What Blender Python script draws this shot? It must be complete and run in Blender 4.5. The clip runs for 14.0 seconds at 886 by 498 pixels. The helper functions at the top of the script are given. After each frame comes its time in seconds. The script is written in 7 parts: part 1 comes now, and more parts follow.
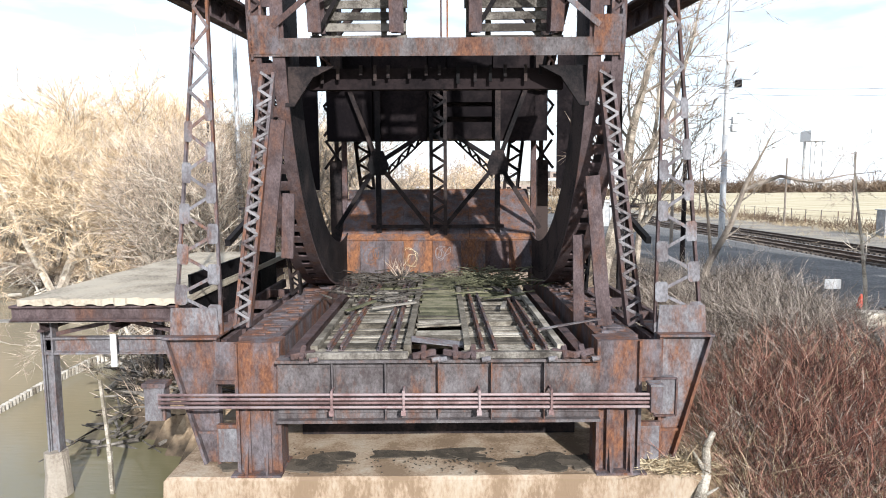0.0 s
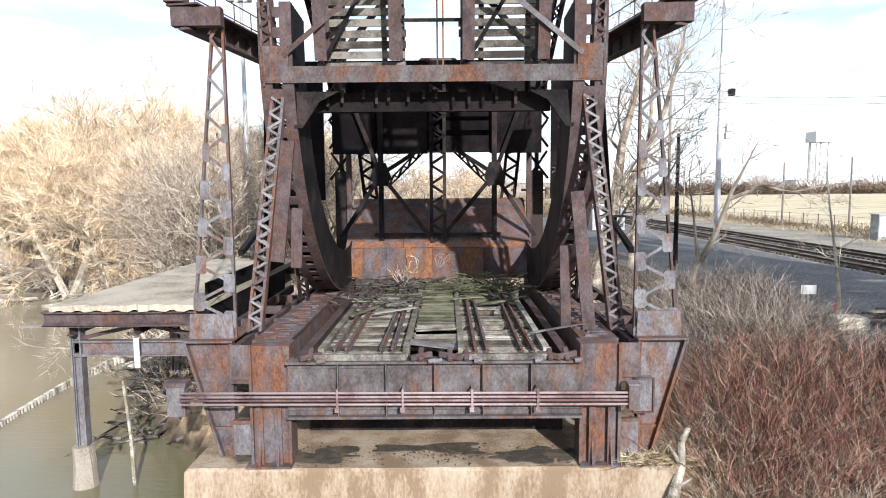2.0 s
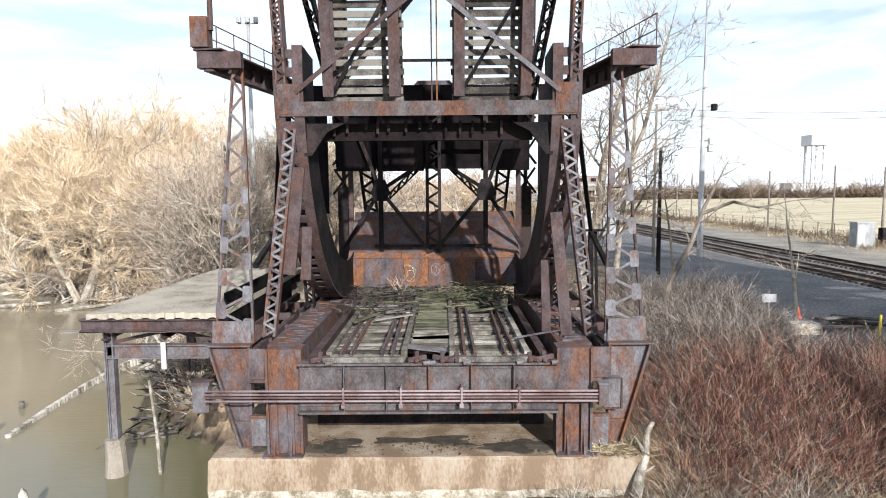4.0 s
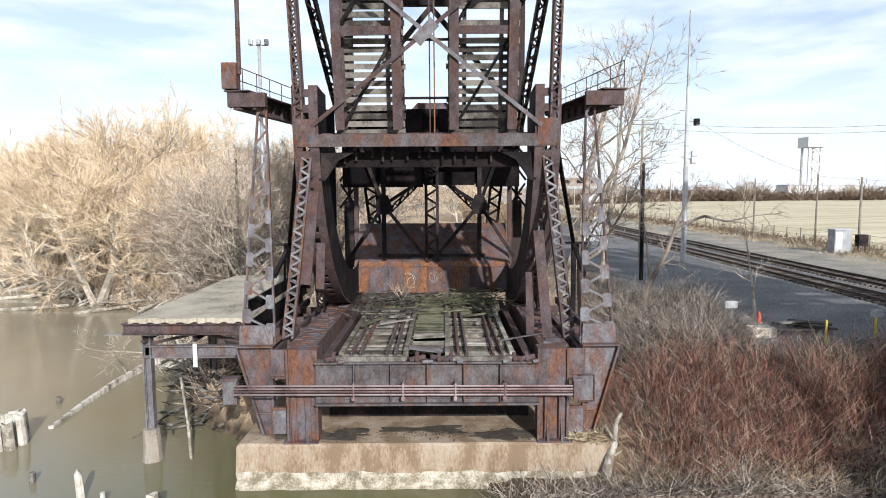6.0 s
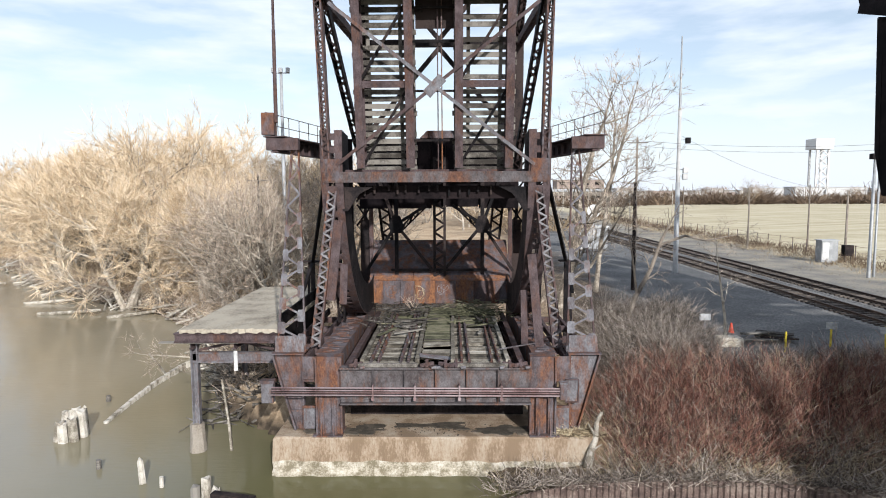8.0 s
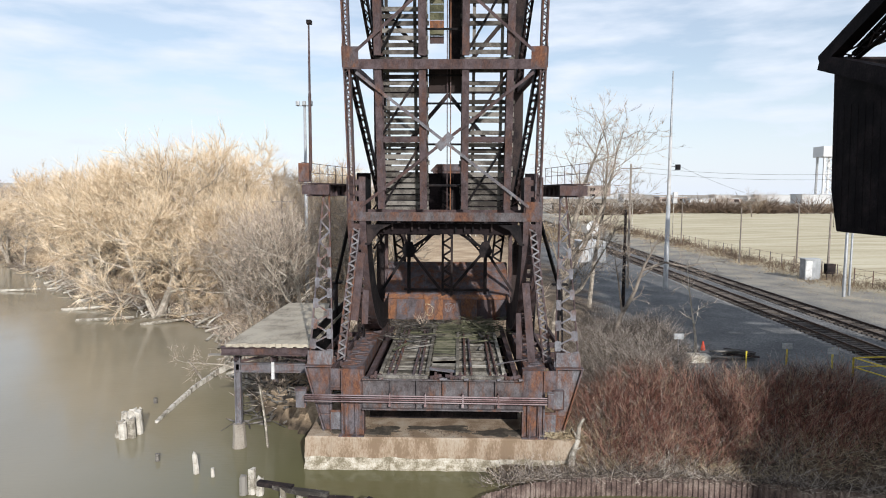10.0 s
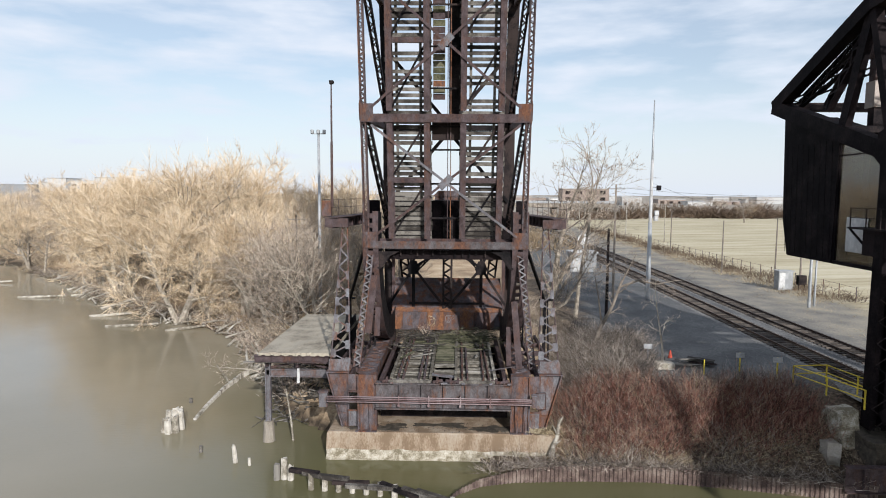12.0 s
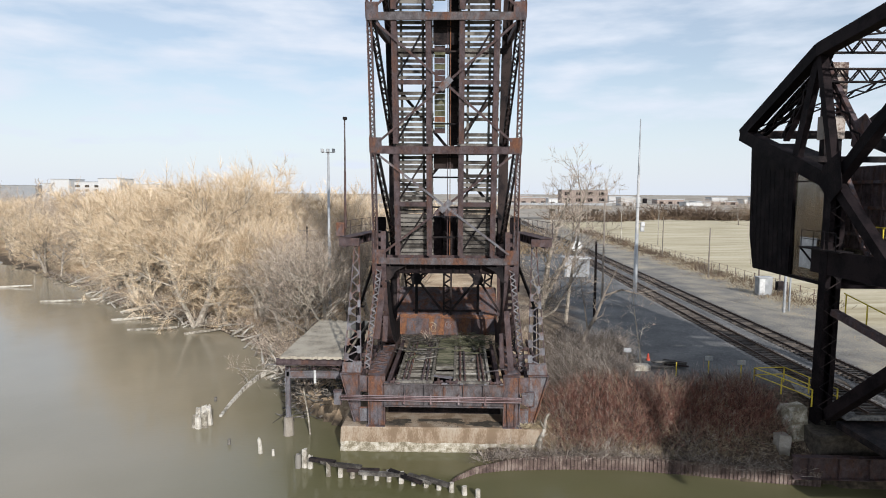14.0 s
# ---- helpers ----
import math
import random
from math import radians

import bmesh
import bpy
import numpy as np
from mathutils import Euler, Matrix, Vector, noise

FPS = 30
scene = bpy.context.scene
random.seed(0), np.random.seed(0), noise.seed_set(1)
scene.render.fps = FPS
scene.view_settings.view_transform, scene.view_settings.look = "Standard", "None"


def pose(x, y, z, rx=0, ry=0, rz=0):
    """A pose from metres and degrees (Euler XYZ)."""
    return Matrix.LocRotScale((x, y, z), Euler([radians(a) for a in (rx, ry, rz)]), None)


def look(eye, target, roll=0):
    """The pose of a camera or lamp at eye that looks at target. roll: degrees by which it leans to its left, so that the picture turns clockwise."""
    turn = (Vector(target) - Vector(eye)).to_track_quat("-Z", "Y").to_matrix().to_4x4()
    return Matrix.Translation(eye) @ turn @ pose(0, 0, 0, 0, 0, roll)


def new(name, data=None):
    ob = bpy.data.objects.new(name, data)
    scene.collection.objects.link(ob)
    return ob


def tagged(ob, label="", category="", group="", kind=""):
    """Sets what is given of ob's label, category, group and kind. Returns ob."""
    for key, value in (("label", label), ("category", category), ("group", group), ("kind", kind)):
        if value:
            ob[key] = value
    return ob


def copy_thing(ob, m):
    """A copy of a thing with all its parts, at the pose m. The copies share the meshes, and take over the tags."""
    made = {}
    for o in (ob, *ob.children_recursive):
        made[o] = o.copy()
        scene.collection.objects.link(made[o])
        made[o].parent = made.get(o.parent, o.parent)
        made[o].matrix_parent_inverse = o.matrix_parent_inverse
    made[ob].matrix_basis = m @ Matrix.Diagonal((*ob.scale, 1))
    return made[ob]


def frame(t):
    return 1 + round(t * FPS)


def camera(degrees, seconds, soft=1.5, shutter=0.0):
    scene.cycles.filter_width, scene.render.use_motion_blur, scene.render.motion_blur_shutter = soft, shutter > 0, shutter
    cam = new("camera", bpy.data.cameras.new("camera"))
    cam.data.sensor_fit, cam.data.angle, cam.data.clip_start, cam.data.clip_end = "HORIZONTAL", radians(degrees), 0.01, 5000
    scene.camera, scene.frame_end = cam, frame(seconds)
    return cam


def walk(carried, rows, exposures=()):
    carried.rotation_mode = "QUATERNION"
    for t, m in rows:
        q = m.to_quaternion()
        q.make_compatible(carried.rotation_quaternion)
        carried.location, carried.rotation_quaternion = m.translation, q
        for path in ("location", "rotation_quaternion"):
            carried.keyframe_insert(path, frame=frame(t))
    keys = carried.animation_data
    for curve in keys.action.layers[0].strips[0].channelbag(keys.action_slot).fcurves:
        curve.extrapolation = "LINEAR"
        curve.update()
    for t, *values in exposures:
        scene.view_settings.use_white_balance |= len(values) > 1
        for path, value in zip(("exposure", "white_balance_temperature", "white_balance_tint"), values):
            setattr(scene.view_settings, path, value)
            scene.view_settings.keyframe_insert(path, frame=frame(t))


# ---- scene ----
cam = camera(70.7, 14.0, soft=1.0)
# seconds, eye, yaw, pitch, roll
ROWS = [
    (0.0, 0.217, -0.513, 9.113, -0.17, -5.69, 0.33),
    (0.5, 0.294, -0.789, 9.130, -0.05, -5.66, 0.35),
    (1.0, 0.362, -1.124, 9.224, 0.10, -5.59, 0.38),
    (1.5, 0.424, -1.519, 9.361, 0.24, -5.55, 0.46),
    (2.0, 0.479, -1.974, 9.518, 0.28, -5.54, 0.48),
    (2.5, 0.528, -2.486, 9.682, 0.30, -5.45, 0.52),
    (3.0, 0.571, -3.051, 9.846, 0.19, -5.40, 0.48),
    (5.5, 0.721, -6.568, 10.746, 0.05, -5.33, 0.39),
    (6.0, 0.740, -7.402, 10.985, 0.01, -5.33, 0.35),
    (6.5, 0.758, -8.283, 11.260, 0.00, -5.34, 0.34),
    (7.0, 0.773, -9.215, 11.573, -0.00, -5.31, 0.29),
    (7.5, 0.787, -10.201, 11.928, 0.33, -5.33, 0.27),
    (8.0, 0.801, -11.248, 12.323, 0.70, -5.34, 0.27),
    (10.5, 0.870, -17.465, 14.730, 1.45, -5.12, -0.29),
    (11.0, 0.888, -18.885, 15.237, 1.40, -5.13, -0.34),
    (11.5, 0.909, -20.335, 15.730, 1.39, -5.15, -0.35),
    (12.0, 0.932, -21.787, 16.199, 1.43, -5.12, -0.39),
    (12.5, 0.959, -23.206, 16.640, 1.39, -5.12, -0.44),
    (13.0, 0.989, -24.542, 17.051, 1.37, -5.17, -0.37),
    (13.5, 1.024, -25.733, 17.437, 1.34, -5.22, -0.33),
    (14.0, 1.064, -26.700, 17.810, 1.48, -5.20, -0.34),]
walk(cam, [(t, pose(x, y, z, 90 + pitch, roll, yaw)) for t, x, y, z, yaw, pitch, roll in ROWS],
     [(0, 0.8), (3, 0.72), (5.5, 0.45), (8, 0.3), (10.5, 0.1), (14, 0.0)])

# ---- light: spring sun from behind the eye's right shoulder, thin broken cloud ----
SUN = Vector((0.34, -1.0, 0.48)).normalized()
world = bpy.data.worlds.new("sky")
scene.world = world
world.use_nodes = True
wn, wl = world.node_tree.nodes, world.node_tree.links
wn.clear()
w_out, w_bg, w_sky = wn.new("ShaderNodeOutputWorld"), wn.new("ShaderNodeBackground"), wn.new("ShaderNodeTexSky")
w_sky.sky_type, w_sky.sun_disc = "NISHITA", False
w_sky.sun_elevation, w_sky.sun_rotation = math.asin(SUN.z), math.atan2(SUN.x, SUN.y)
w_sky.dust_density = 0.7
w_co, w_map, w_noise, w_ramp, w_mix = (wn.new("ShaderNodeTexCoord"), wn.new("ShaderNodeMapping"), wn.new("ShaderNodeTexNoise"),
                                       wn.new("ShaderNodeValToRGB"), wn.new("ShaderNodeMix"))
w_map.inputs["Scale"].default_value = (1.0, 1.0, 4.2)
w_noise.inputs["Scale"].default_value, w_noise.inputs["Detail"].default_value = 8.0, 10
w_ramp.color_ramp.elements[0].position, w_ramp.color_ramp.elements[1].position = 0.36, 0.70
w_ramp.color_ramp.elements[0].color = (0.36, 0.36, 0.36, 1)
w_mix.data_type = "RGBA"
w_mix.inputs["B"].default_value = (6.4, 7.0, 8.0, 1)
wl.new(w_co.outputs["Generated"], w_map.inputs["Vector"])
wl.new(w_map.outputs["Vector"], w_noise.inputs["Vector"])
wl.new(w_noise.outputs["Fac"], w_ramp.inputs["Fac"])
w_xyz, w_haze, w_most = wn.new("ShaderNodeSeparateXYZ"), wn.new("ShaderNodeMapRange"), wn.new("ShaderNodeMath")
w_haze.inputs["From Min"].default_value, w_haze.inputs["From Max"].default_value = 0.0, 0.3
w_haze.inputs["To Min"].default_value, w_haze.inputs["To Max"].default_value = 0.92, 0.0
w_most.operation = "MAXIMUM"
wl.new(w_co.outputs["Generated"], w_xyz.inputs[0])
wl.new(w_xyz.outputs["Z"], w_haze.inputs["Value"])
wl.new(w_haze.outputs["Result"], w_most.inputs[0])
wl.new(w_ramp.outputs["Color"], w_most.inputs[1])
wl.new(w_most.outputs[0], w_mix.inputs["Factor"])
wl.new(w_sky.outputs["Color"], w_mix.inputs["A"])
wl.new(w_mix.outputs["Result"], w_bg.inputs["Color"])
w_bg.inputs["Strength"].default_value = 0.12
wl.new(w_bg.outputs["Background"], w_out.inputs["Surface"])
sun = new("sun", bpy.data.lights.new("sun", "SUN"))
sun.data.energy, sun.data.angle, sun.data.color = 4.7, radians(0.8), (1.0, 0.975, 0.945)
sun.matrix_world = look(SUN * 200, (0, 0, 0))


# ---- materials ----
def surface(name, colours, scale=1.0, rough=0.85, metal=0.0, bump=0.3, fine=14.0, spread=(0.35, 0.65), vary=0.25, streak=1.0, spec=0.3, island=False):
    """Noise at two scales blends the colours, from the first to the last; fine noise gives relief."""
    m = bpy.data.materials.new(name)
    m.use_nodes = True
    n, l = m.node_tree.nodes, m.node_tree.links
    b = n["Principled BSDF"]
    geo, info, mapp = n.new("ShaderNodeNewGeometry"), n.new("ShaderNodeObjectInfo"), n.new("ShaderNodeMapping")
    mapp.inputs["Scale"].default_value = (1, 1, streak)
    l.new(geo.outputs["Position"], mapp.inputs["Vector"])
    big, small = n.new("ShaderNodeTexNoise"), n.new("ShaderNodeTexNoise")
    for node, s, d in ((big, scale, 6), (small, scale * fine, 4)):
        node.inputs["Scale"].default_value, node.inputs["Detail"].default_value = s, d
        node.inputs["Roughness"].default_value = 0.62
        l.new(mapp.outputs["Vector"], node.inputs["Vector"])
    add = n.new("ShaderNodeMath")
    add.operation = "MULTIPLY_ADD"
    l.new(small.outputs["Fac"], add.inputs[0])
    add.inputs[1].default_value = 0.45
    l.new(big.outputs["Fac"], add.inputs[2])
    sub = n.new("ShaderNodeMath")
    sub.operation = "MULTIPLY_ADD"
    l.new(geo.outputs["Random Per Island"] if island else info.outputs["Random"], sub.inputs[0])
    sub.inputs[1].default_value = vary
    l.new(add.outputs[0], sub.inputs[2])
    sub2 = n.new("ShaderNodeMath")
    sub2.operation = "SUBTRACT"
    l.new(sub.outputs[0], sub2.inputs[0])
    sub2.inputs[1].default_value = 0.225 + vary / 2
    ramp = n.new("ShaderNodeValToRGB")
    e = ramp.color_ramp.elements
    while len(e) < len(colours):
        e.new(0.5)
    for i, c in enumerate(colours):
        e[i].position = spread[0] + (spread[1] - spread[0]) * i / max(1, len(colours) - 1)
        e[i].color = (*c, 1)
    l.new(sub2.outputs[0], ramp.inputs["Fac"])
    l.new(ramp.outputs["Color"], b.inputs["Base Color"])
    b.inputs["Roughness"].default_value, b.inputs["Metallic"].default_value = rough, metal
    b.inputs["Specular IOR Level"].default_value = spec
    if bump:
        bm_ = n.new("ShaderNodeBump")
        bm_.inputs["Strength"].default_value, bm_.inputs["Distance"].default_value = bump, 0.03
        l.new(small.outputs["Fac"], bm_.inputs["Height"])
        l.new(bm_.outputs["Normal"], b.inputs["Normal"])
    return m


def rusted(name, amount=0.0, paint=((0.055, 0.043, 0.045), (0.125, 0.114, 0.126)), rust=((0.075, 0.036, 0.028), (0.19, 0.085, 0.045)), scale=1.0):
    """Faded paint with pitted dark patches, rust that runs down in streaks, and fine speckle."""
    m = bpy.data.materials.new(name)
    m.use_nodes = True
    n, l = m.node_tree.nodes, m.node_tree.links
    b = n["Principled BSDF"]
    geo, info = n.new("ShaderNodeNewGeometry"), n.new("ShaderNodeObjectInfo")

    def tex(sc, stretch, detail, rough):
        mp, t = n.new("ShaderNodeMapping"), n.new("ShaderNodeTexNoise")
        mp.inputs["Scale"].default_value = (1, 1, stretch)
        l.new(geo.outputs["Position"], mp.inputs["Vector"])
        l.new(mp.outputs["Vector"], t.inputs["Vector"])
        t.inputs["Scale"].default_value, t.inputs["Detail"].default_value, t.inputs["Roughness"].default_value = sc, detail, rough
        return t.outputs["Fac"]

    def ramp(f, a, c, lo, hi):
        r = n.new("ShaderNodeValToRGB")
        e = r.color_ramp.elements
        e[0].position, e[1].position, e[0].color, e[1].color = lo, hi, (*a, 1), (*c, 1)
        l.new(f, r.inputs["Fac"])
        return r.outputs["Color"]

    speck = tex(17 * scale, 0.6, 8, 0.75)
    under = ramp(tex(1.7 * scale, 0.7, 12, 0.7), paint[0], paint[1], 0.36, 0.62)
    over = ramp(tex(7 * scale, 0.45, 10, 0.75), rust[0], rust[1], 0.36, 0.64)
    shift = n.new("ShaderNodeMath")
    shift.operation = "MULTIPLY_ADD"
    l.new(info.outputs["Random"], shift.inputs[0])
    shift.inputs[1].default_value = 0.05
    l.new(tex(1.5 * scale, 0.4, 12, 0.72), shift.inputs[2])
    mask = ramp(shift.outputs[0], (0, 0, 0), (1, 1, 1), 0.5 - amount, 0.66 - amount)
    mix, shade = n.new("ShaderNodeMix"), n.new("ShaderNodeMix")
    for k in (mix, shade):
        k.data_type = "RGBA"
    l.new(mask, mix.inputs["Factor"])
    l.new(under, mix.inputs["A"])
    l.new(over, mix.inputs["B"])
    shade.blend_type = "MULTIPLY"
    shade.inputs["Factor"].default_value = 1.0
    l.new(mix.outputs["Result"], shade.inputs["A"])
    l.new(ramp(speck, (0.6, 0.58, 0.58), (1.24, 1.24, 1.24), 0.33, 0.64), shade.inputs["B"])
    l.new(shade.outputs["Result"], b.inputs["Base Color"])
    b.inputs["Roughness"].default_value, b.inputs["Specular IOR Level"].default_value = 0.78, 0.2
    bump = n.new("ShaderNodeBump")
    bump.inputs["Strength"].default_value, bump.inputs["Distance"].default_value = 0.55, 0.02
    l.new(speck, bump.inputs["Height"])
    l.new(bump.outputs["Normal"], b.inputs["Normal"])
    return m


M = dict(
    steel=rusted("weathered steel", -0.005, ((0.04, 0.028, 0.029), (0.1, 0.076, 0.08)), ((0.05, 0.03, 0.027), (0.12, 0.064, 0.048)), 1.3),
    rust=rusted("rusted plate", 0.03),
    girder=rusted("weathered girder paint", 0.005, ((0.05, 0.041, 0.042), (0.128, 0.12, 0.126)), ((0.075, 0.04, 0.032), (0.165, 0.078, 0.048))),
    grey=rusted("faded grey paint", -0.03, ((0.09, 0.08, 0.086), (0.175, 0.178, 0.195))),
    # dark: base colour lowered, interior shade is put into it
    dark=surface("shade darkened steel", [(0.008, 0.008, 0.009), (0.02, 0.017, 0.018), (0.045, 0.034, 0.032)], 0.8, 0.75, 0.1, 0.4, 14, spec=0.06),
    lace=surface("grey lacing", [(0.07, 0.055, 0.057), (0.14, 0.133, 0.14), (0.2, 0.193, 0.205)], 1.1, 0.75, 0.05, 0.3, 16),
    orange=rusted("orange rust", 0.12, rust=((0.10, 0.045, 0.03), (0.27, 0.125, 0.06))),
    wood=surface("weathered timber", [(0.035, 0.03, 0.026), (0.1, 0.09, 0.08), (0.21, 0.195, 0.175)], 1.4, 0.9, 0, 0.6, 14, vary=0.35),
    decktie=surface("rotten deck timber", [(0.04, 0.035, 0.027), (0.1, 0.087, 0.07), (0.18, 0.163, 0.135), (0.33, 0.305, 0.26)], 1.8, 0.95, 0, 0.7, 10, (0.3, 0.75), vary=0.4),
    palewood=surface("bleached timber", [(0.16, 0.14, 0.11), (0.38, 0.35, 0.30), (0.52, 0.49, 0.44)], 2.0, 0.9, 0, 0.6, 14),
    moss=surface("mossy timber", [(0.045, 0.045, 0.028), (0.10, 0.10, 0.058), (0.17, 0.158, 0.108)], 1.4, 0.95, 0, 0.6, 12, vary=0.3),
    stained=surface("rust streaked concrete", [(0.19, 0.135, 0.09), (0.28, 0.21, 0.15), (0.33, 0.27, 0.205), (0.36, 0.31, 0.25), (0.41, 0.37, 0.31)], 1.1, 0.95, 0, 0.8, 12, (0.3, 0.68), streak=0.4),
    plate=surface("flaking pale plate", [(0.06, 0.035, 0.03), (0.16, 0.115, 0.095), (0.34, 0.29, 0.255), (0.42, 0.37, 0.33)], 0.9, 0.85, 0, 0.4, 10, (0.34, 0.6)),
    sleeper=surface("creosoted sleeper", [(0.03, 0.025, 0.022), (0.07, 0.058, 0.05), (0.125, 0.105, 0.09)], 2.0, 0.9, 0, 0.4, 10, vary=0.35),
    concrete=surface("old concrete", [(0.17, 0.145, 0.12), (0.25, 0.22, 0.185), (0.285, 0.255, 0.218), (0.36, 0.335, 0.295)], 0.7, 0.95, 0, 0.6, 18, (0.32, 0.66)),
    chalk=surface("eroded concrete", [(0.17, 0.145, 0.1), (0.33, 0.295, 0.23), (0.46, 0.425, 0.36), (0.58, 0.55, 0.49)], 1.9, 0.95, 0, 1.0, 7, (0.32, 0.66)),
    slab=surface("dock concrete", [(0.08, 0.068, 0.055), (0.26, 0.228, 0.182), (0.38, 0.34, 0.275)], 0.6, 0.95, 0, 0.5, 16, (0.28, 0.6)),
    silt=surface("silt and shaded concrete", [(0.045, 0.038, 0.03), (0.10, 0.083, 0.065)], 3.0, 0.95, 0, 0.8, 6),
    bark=surface("bark", [(0.13, 0.11, 0.09), (0.29, 0.25, 0.205), (0.46, 0.415, 0.35)], 2.0, 0.95, 0, 0.5, 8),
    twig=surface("willow twigs", [(0.34, 0.245, 0.15), (0.62, 0.475, 0.315), (0.78, 0.66, 0.5)], 0.15, 0.9, 0, 0, 20, (0.25, 0.7), 0.5, island=True),
    greytwig=surface("grey twigs", [(0.16, 0.125, 0.1), (0.39, 0.31, 0.245), (0.62, 0.535, 0.445)], 0.2, 0.9, 0, 0, 20, (0.25, 0.75), 0.5, island=True),
    redtwig=surface("red dogwood twigs", [(0.035, 0.018, 0.015), (0.13, 0.052, 0.04), (0.24, 0.098, 0.07), (0.4, 0.25, 0.19)], 0.35, 0.85, 0, 0, 10, (0.1, 0.9), 1.0, island=True),
    deadtwig=surface("weathered brush", [(0.05, 0.04, 0.034), (0.17, 0.135, 0.112), (0.48, 0.42, 0.365)], 0.5, 0.9, 0, 0, 14, (0.1, 0.9), 1.0, island=True),
    straw=surface("dry reeds", [(0.16, 0.115, 0.07), (0.36, 0.28, 0.175), (0.54, 0.46, 0.32)], 0.8, 0.9, 0, 0, 10, (0.25, 0.75), 0.5, island=True),
    gravel=surface("ballast", [(0.075, 0.073, 0.07), (0.16, 0.155, 0.15), (0.27, 0.255, 0.24)], 4.0, 0.95, 0, 0.8, 6),
    rail=surface("rail steel", [(0.05, 0.035, 0.03), (0.12, 0.08, 0.06)], 3.0, 0.6, 0.4, 0.2, 8),
    white=surface("white paint", [(0.38, 0.38, 0.38), (0.6, 0.6, 0.59)], 2.0, 0.6, 0, 0.1, 8),
    metalgrey=surface("galvanised steel", [(0.24, 0.25, 0.26), (0.40, 0.41, 0.42)], 1.5, 0.5, 0.3, 0.1, 8),
    yellow=surface("yellow paint", [(0.45, 0.34, 0.03), (0.68, 0.53, 0.06)], 3.0, 0.6, 0, 0.1, 8),
    # black: shade of unlit sides and of the interior put into the colour
    black=surface("shade blackened steel", [(0.004, 0.003, 0.004), (0.009, 0.007, 0.008), (0.018, 0.013, 0.014)], 0.7, 0.7, 0, 0.3, 12, spec=0.05),
    pole=surface("pole timber", [(0.12, 0.10, 0.085), (0.25, 0.215, 0.18)], 2.0, 0.9, 0, 0.3, 8),
    red=surface("red paint", [(0.35, 0.05, 0.03), (0.6, 0.09, 0.05)], 3.0, 0.6, 0, 0, 8),
    pipe=surface("pinkish conduit", [(0.11, 0.07, 0.068), (0.2, 0.13, 0.13), (0.27, 0.215, 0.22)], 1.2, 0.65, 0.1, 0.2, 10),
    sheet=surface("rusty sheet piling", [(0.06, 0.042, 0.038), (0.125, 0.088, 0.076), (0.22, 0.175, 0.15)], 1.2, 0.85, 0, 0.4, 10, vary=0.06),
    brick=surface("far brick", [(0.24, 0.19, 0.165), (0.33, 0.27, 0.235)], 0.2, 0.9, 0, 0, 10),
    scrub=surface("far scrub", [(0.10, 0.07, 0.05), (0.19, 0.135, 0.09), (0.26, 0.2, 0.13)], 0.08, 0.95, 0, 0, 12),
)


def water_material():
    m = bpy.data.materials.new("river water")
    m.use_nodes = True
    n, l = m.node_tree.nodes, m.node_tree.links
    b = n["Principled BSDF"]
    geo, mapp, mus, big, bump = (n.new("ShaderNodeNewGeometry"), n.new("ShaderNodeMapping"), n.new("ShaderNodeTexNoise"),
                                 n.new("ShaderNodeTexNoise"), n.new("ShaderNodeBump"))
    mapp.inputs["Scale"].default_value = (0.9, 3.2, 1)
    mus.inputs["Scale"].default_value, mus.inputs["Detail"].default_value = 1.4, 4
    big.inputs["Scale"].default_value, big.inputs["Detail"].default_value = 0.06, 3
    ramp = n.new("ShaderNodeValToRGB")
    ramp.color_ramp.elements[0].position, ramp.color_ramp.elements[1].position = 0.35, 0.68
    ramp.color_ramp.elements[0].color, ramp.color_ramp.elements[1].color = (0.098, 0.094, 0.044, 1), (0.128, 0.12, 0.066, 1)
    # silt ramp: paler westwards, with the sky's reflection put into the colour
    silt, xyz, span_x, sky_blend = n.new("ShaderNodeValToRGB"), n.new("ShaderNodeSeparateXYZ"), n.new("ShaderNodeMapRange"), n.new("ShaderNodeMix")
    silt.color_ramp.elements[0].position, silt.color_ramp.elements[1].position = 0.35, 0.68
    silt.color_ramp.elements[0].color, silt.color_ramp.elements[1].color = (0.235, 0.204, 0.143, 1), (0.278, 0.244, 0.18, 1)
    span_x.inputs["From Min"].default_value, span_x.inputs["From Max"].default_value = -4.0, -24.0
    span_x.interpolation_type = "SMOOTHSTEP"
    sky_blend.data_type = "RGBA"
    bump.inputs["Strength"].default_value, bump.inputs["Distance"].default_value = 0.22, 0.05
    l.new(geo.outputs["Position"], mapp.inputs["Vector"])
    l.new(mapp.outputs["Vector"], mus.inputs["Vector"])
    l.new(geo.outputs["Position"], big.inputs["Vector"])
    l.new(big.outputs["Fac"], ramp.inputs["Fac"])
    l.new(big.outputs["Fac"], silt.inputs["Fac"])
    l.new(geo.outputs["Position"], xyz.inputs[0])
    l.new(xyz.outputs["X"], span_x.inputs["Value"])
    l.new(span_x.outputs["Result"], sky_blend.inputs["Factor"])
    l.new(ramp.outputs["Color"], sky_blend.inputs["A"])
    l.new(silt.outputs["Color"], sky_blend.inputs["B"])
    l.new(sky_blend.outputs["Result"], b.inputs["Base Color"])
    l.new(mus.outputs["Fac"], bump.inputs["Height"])
    l.new(bump.outputs["Normal"], b.inputs["Normal"])
    b.inputs["Roughness"].default_value, b.inputs["IOR"].default_value = 0.07, 1.36
    return m


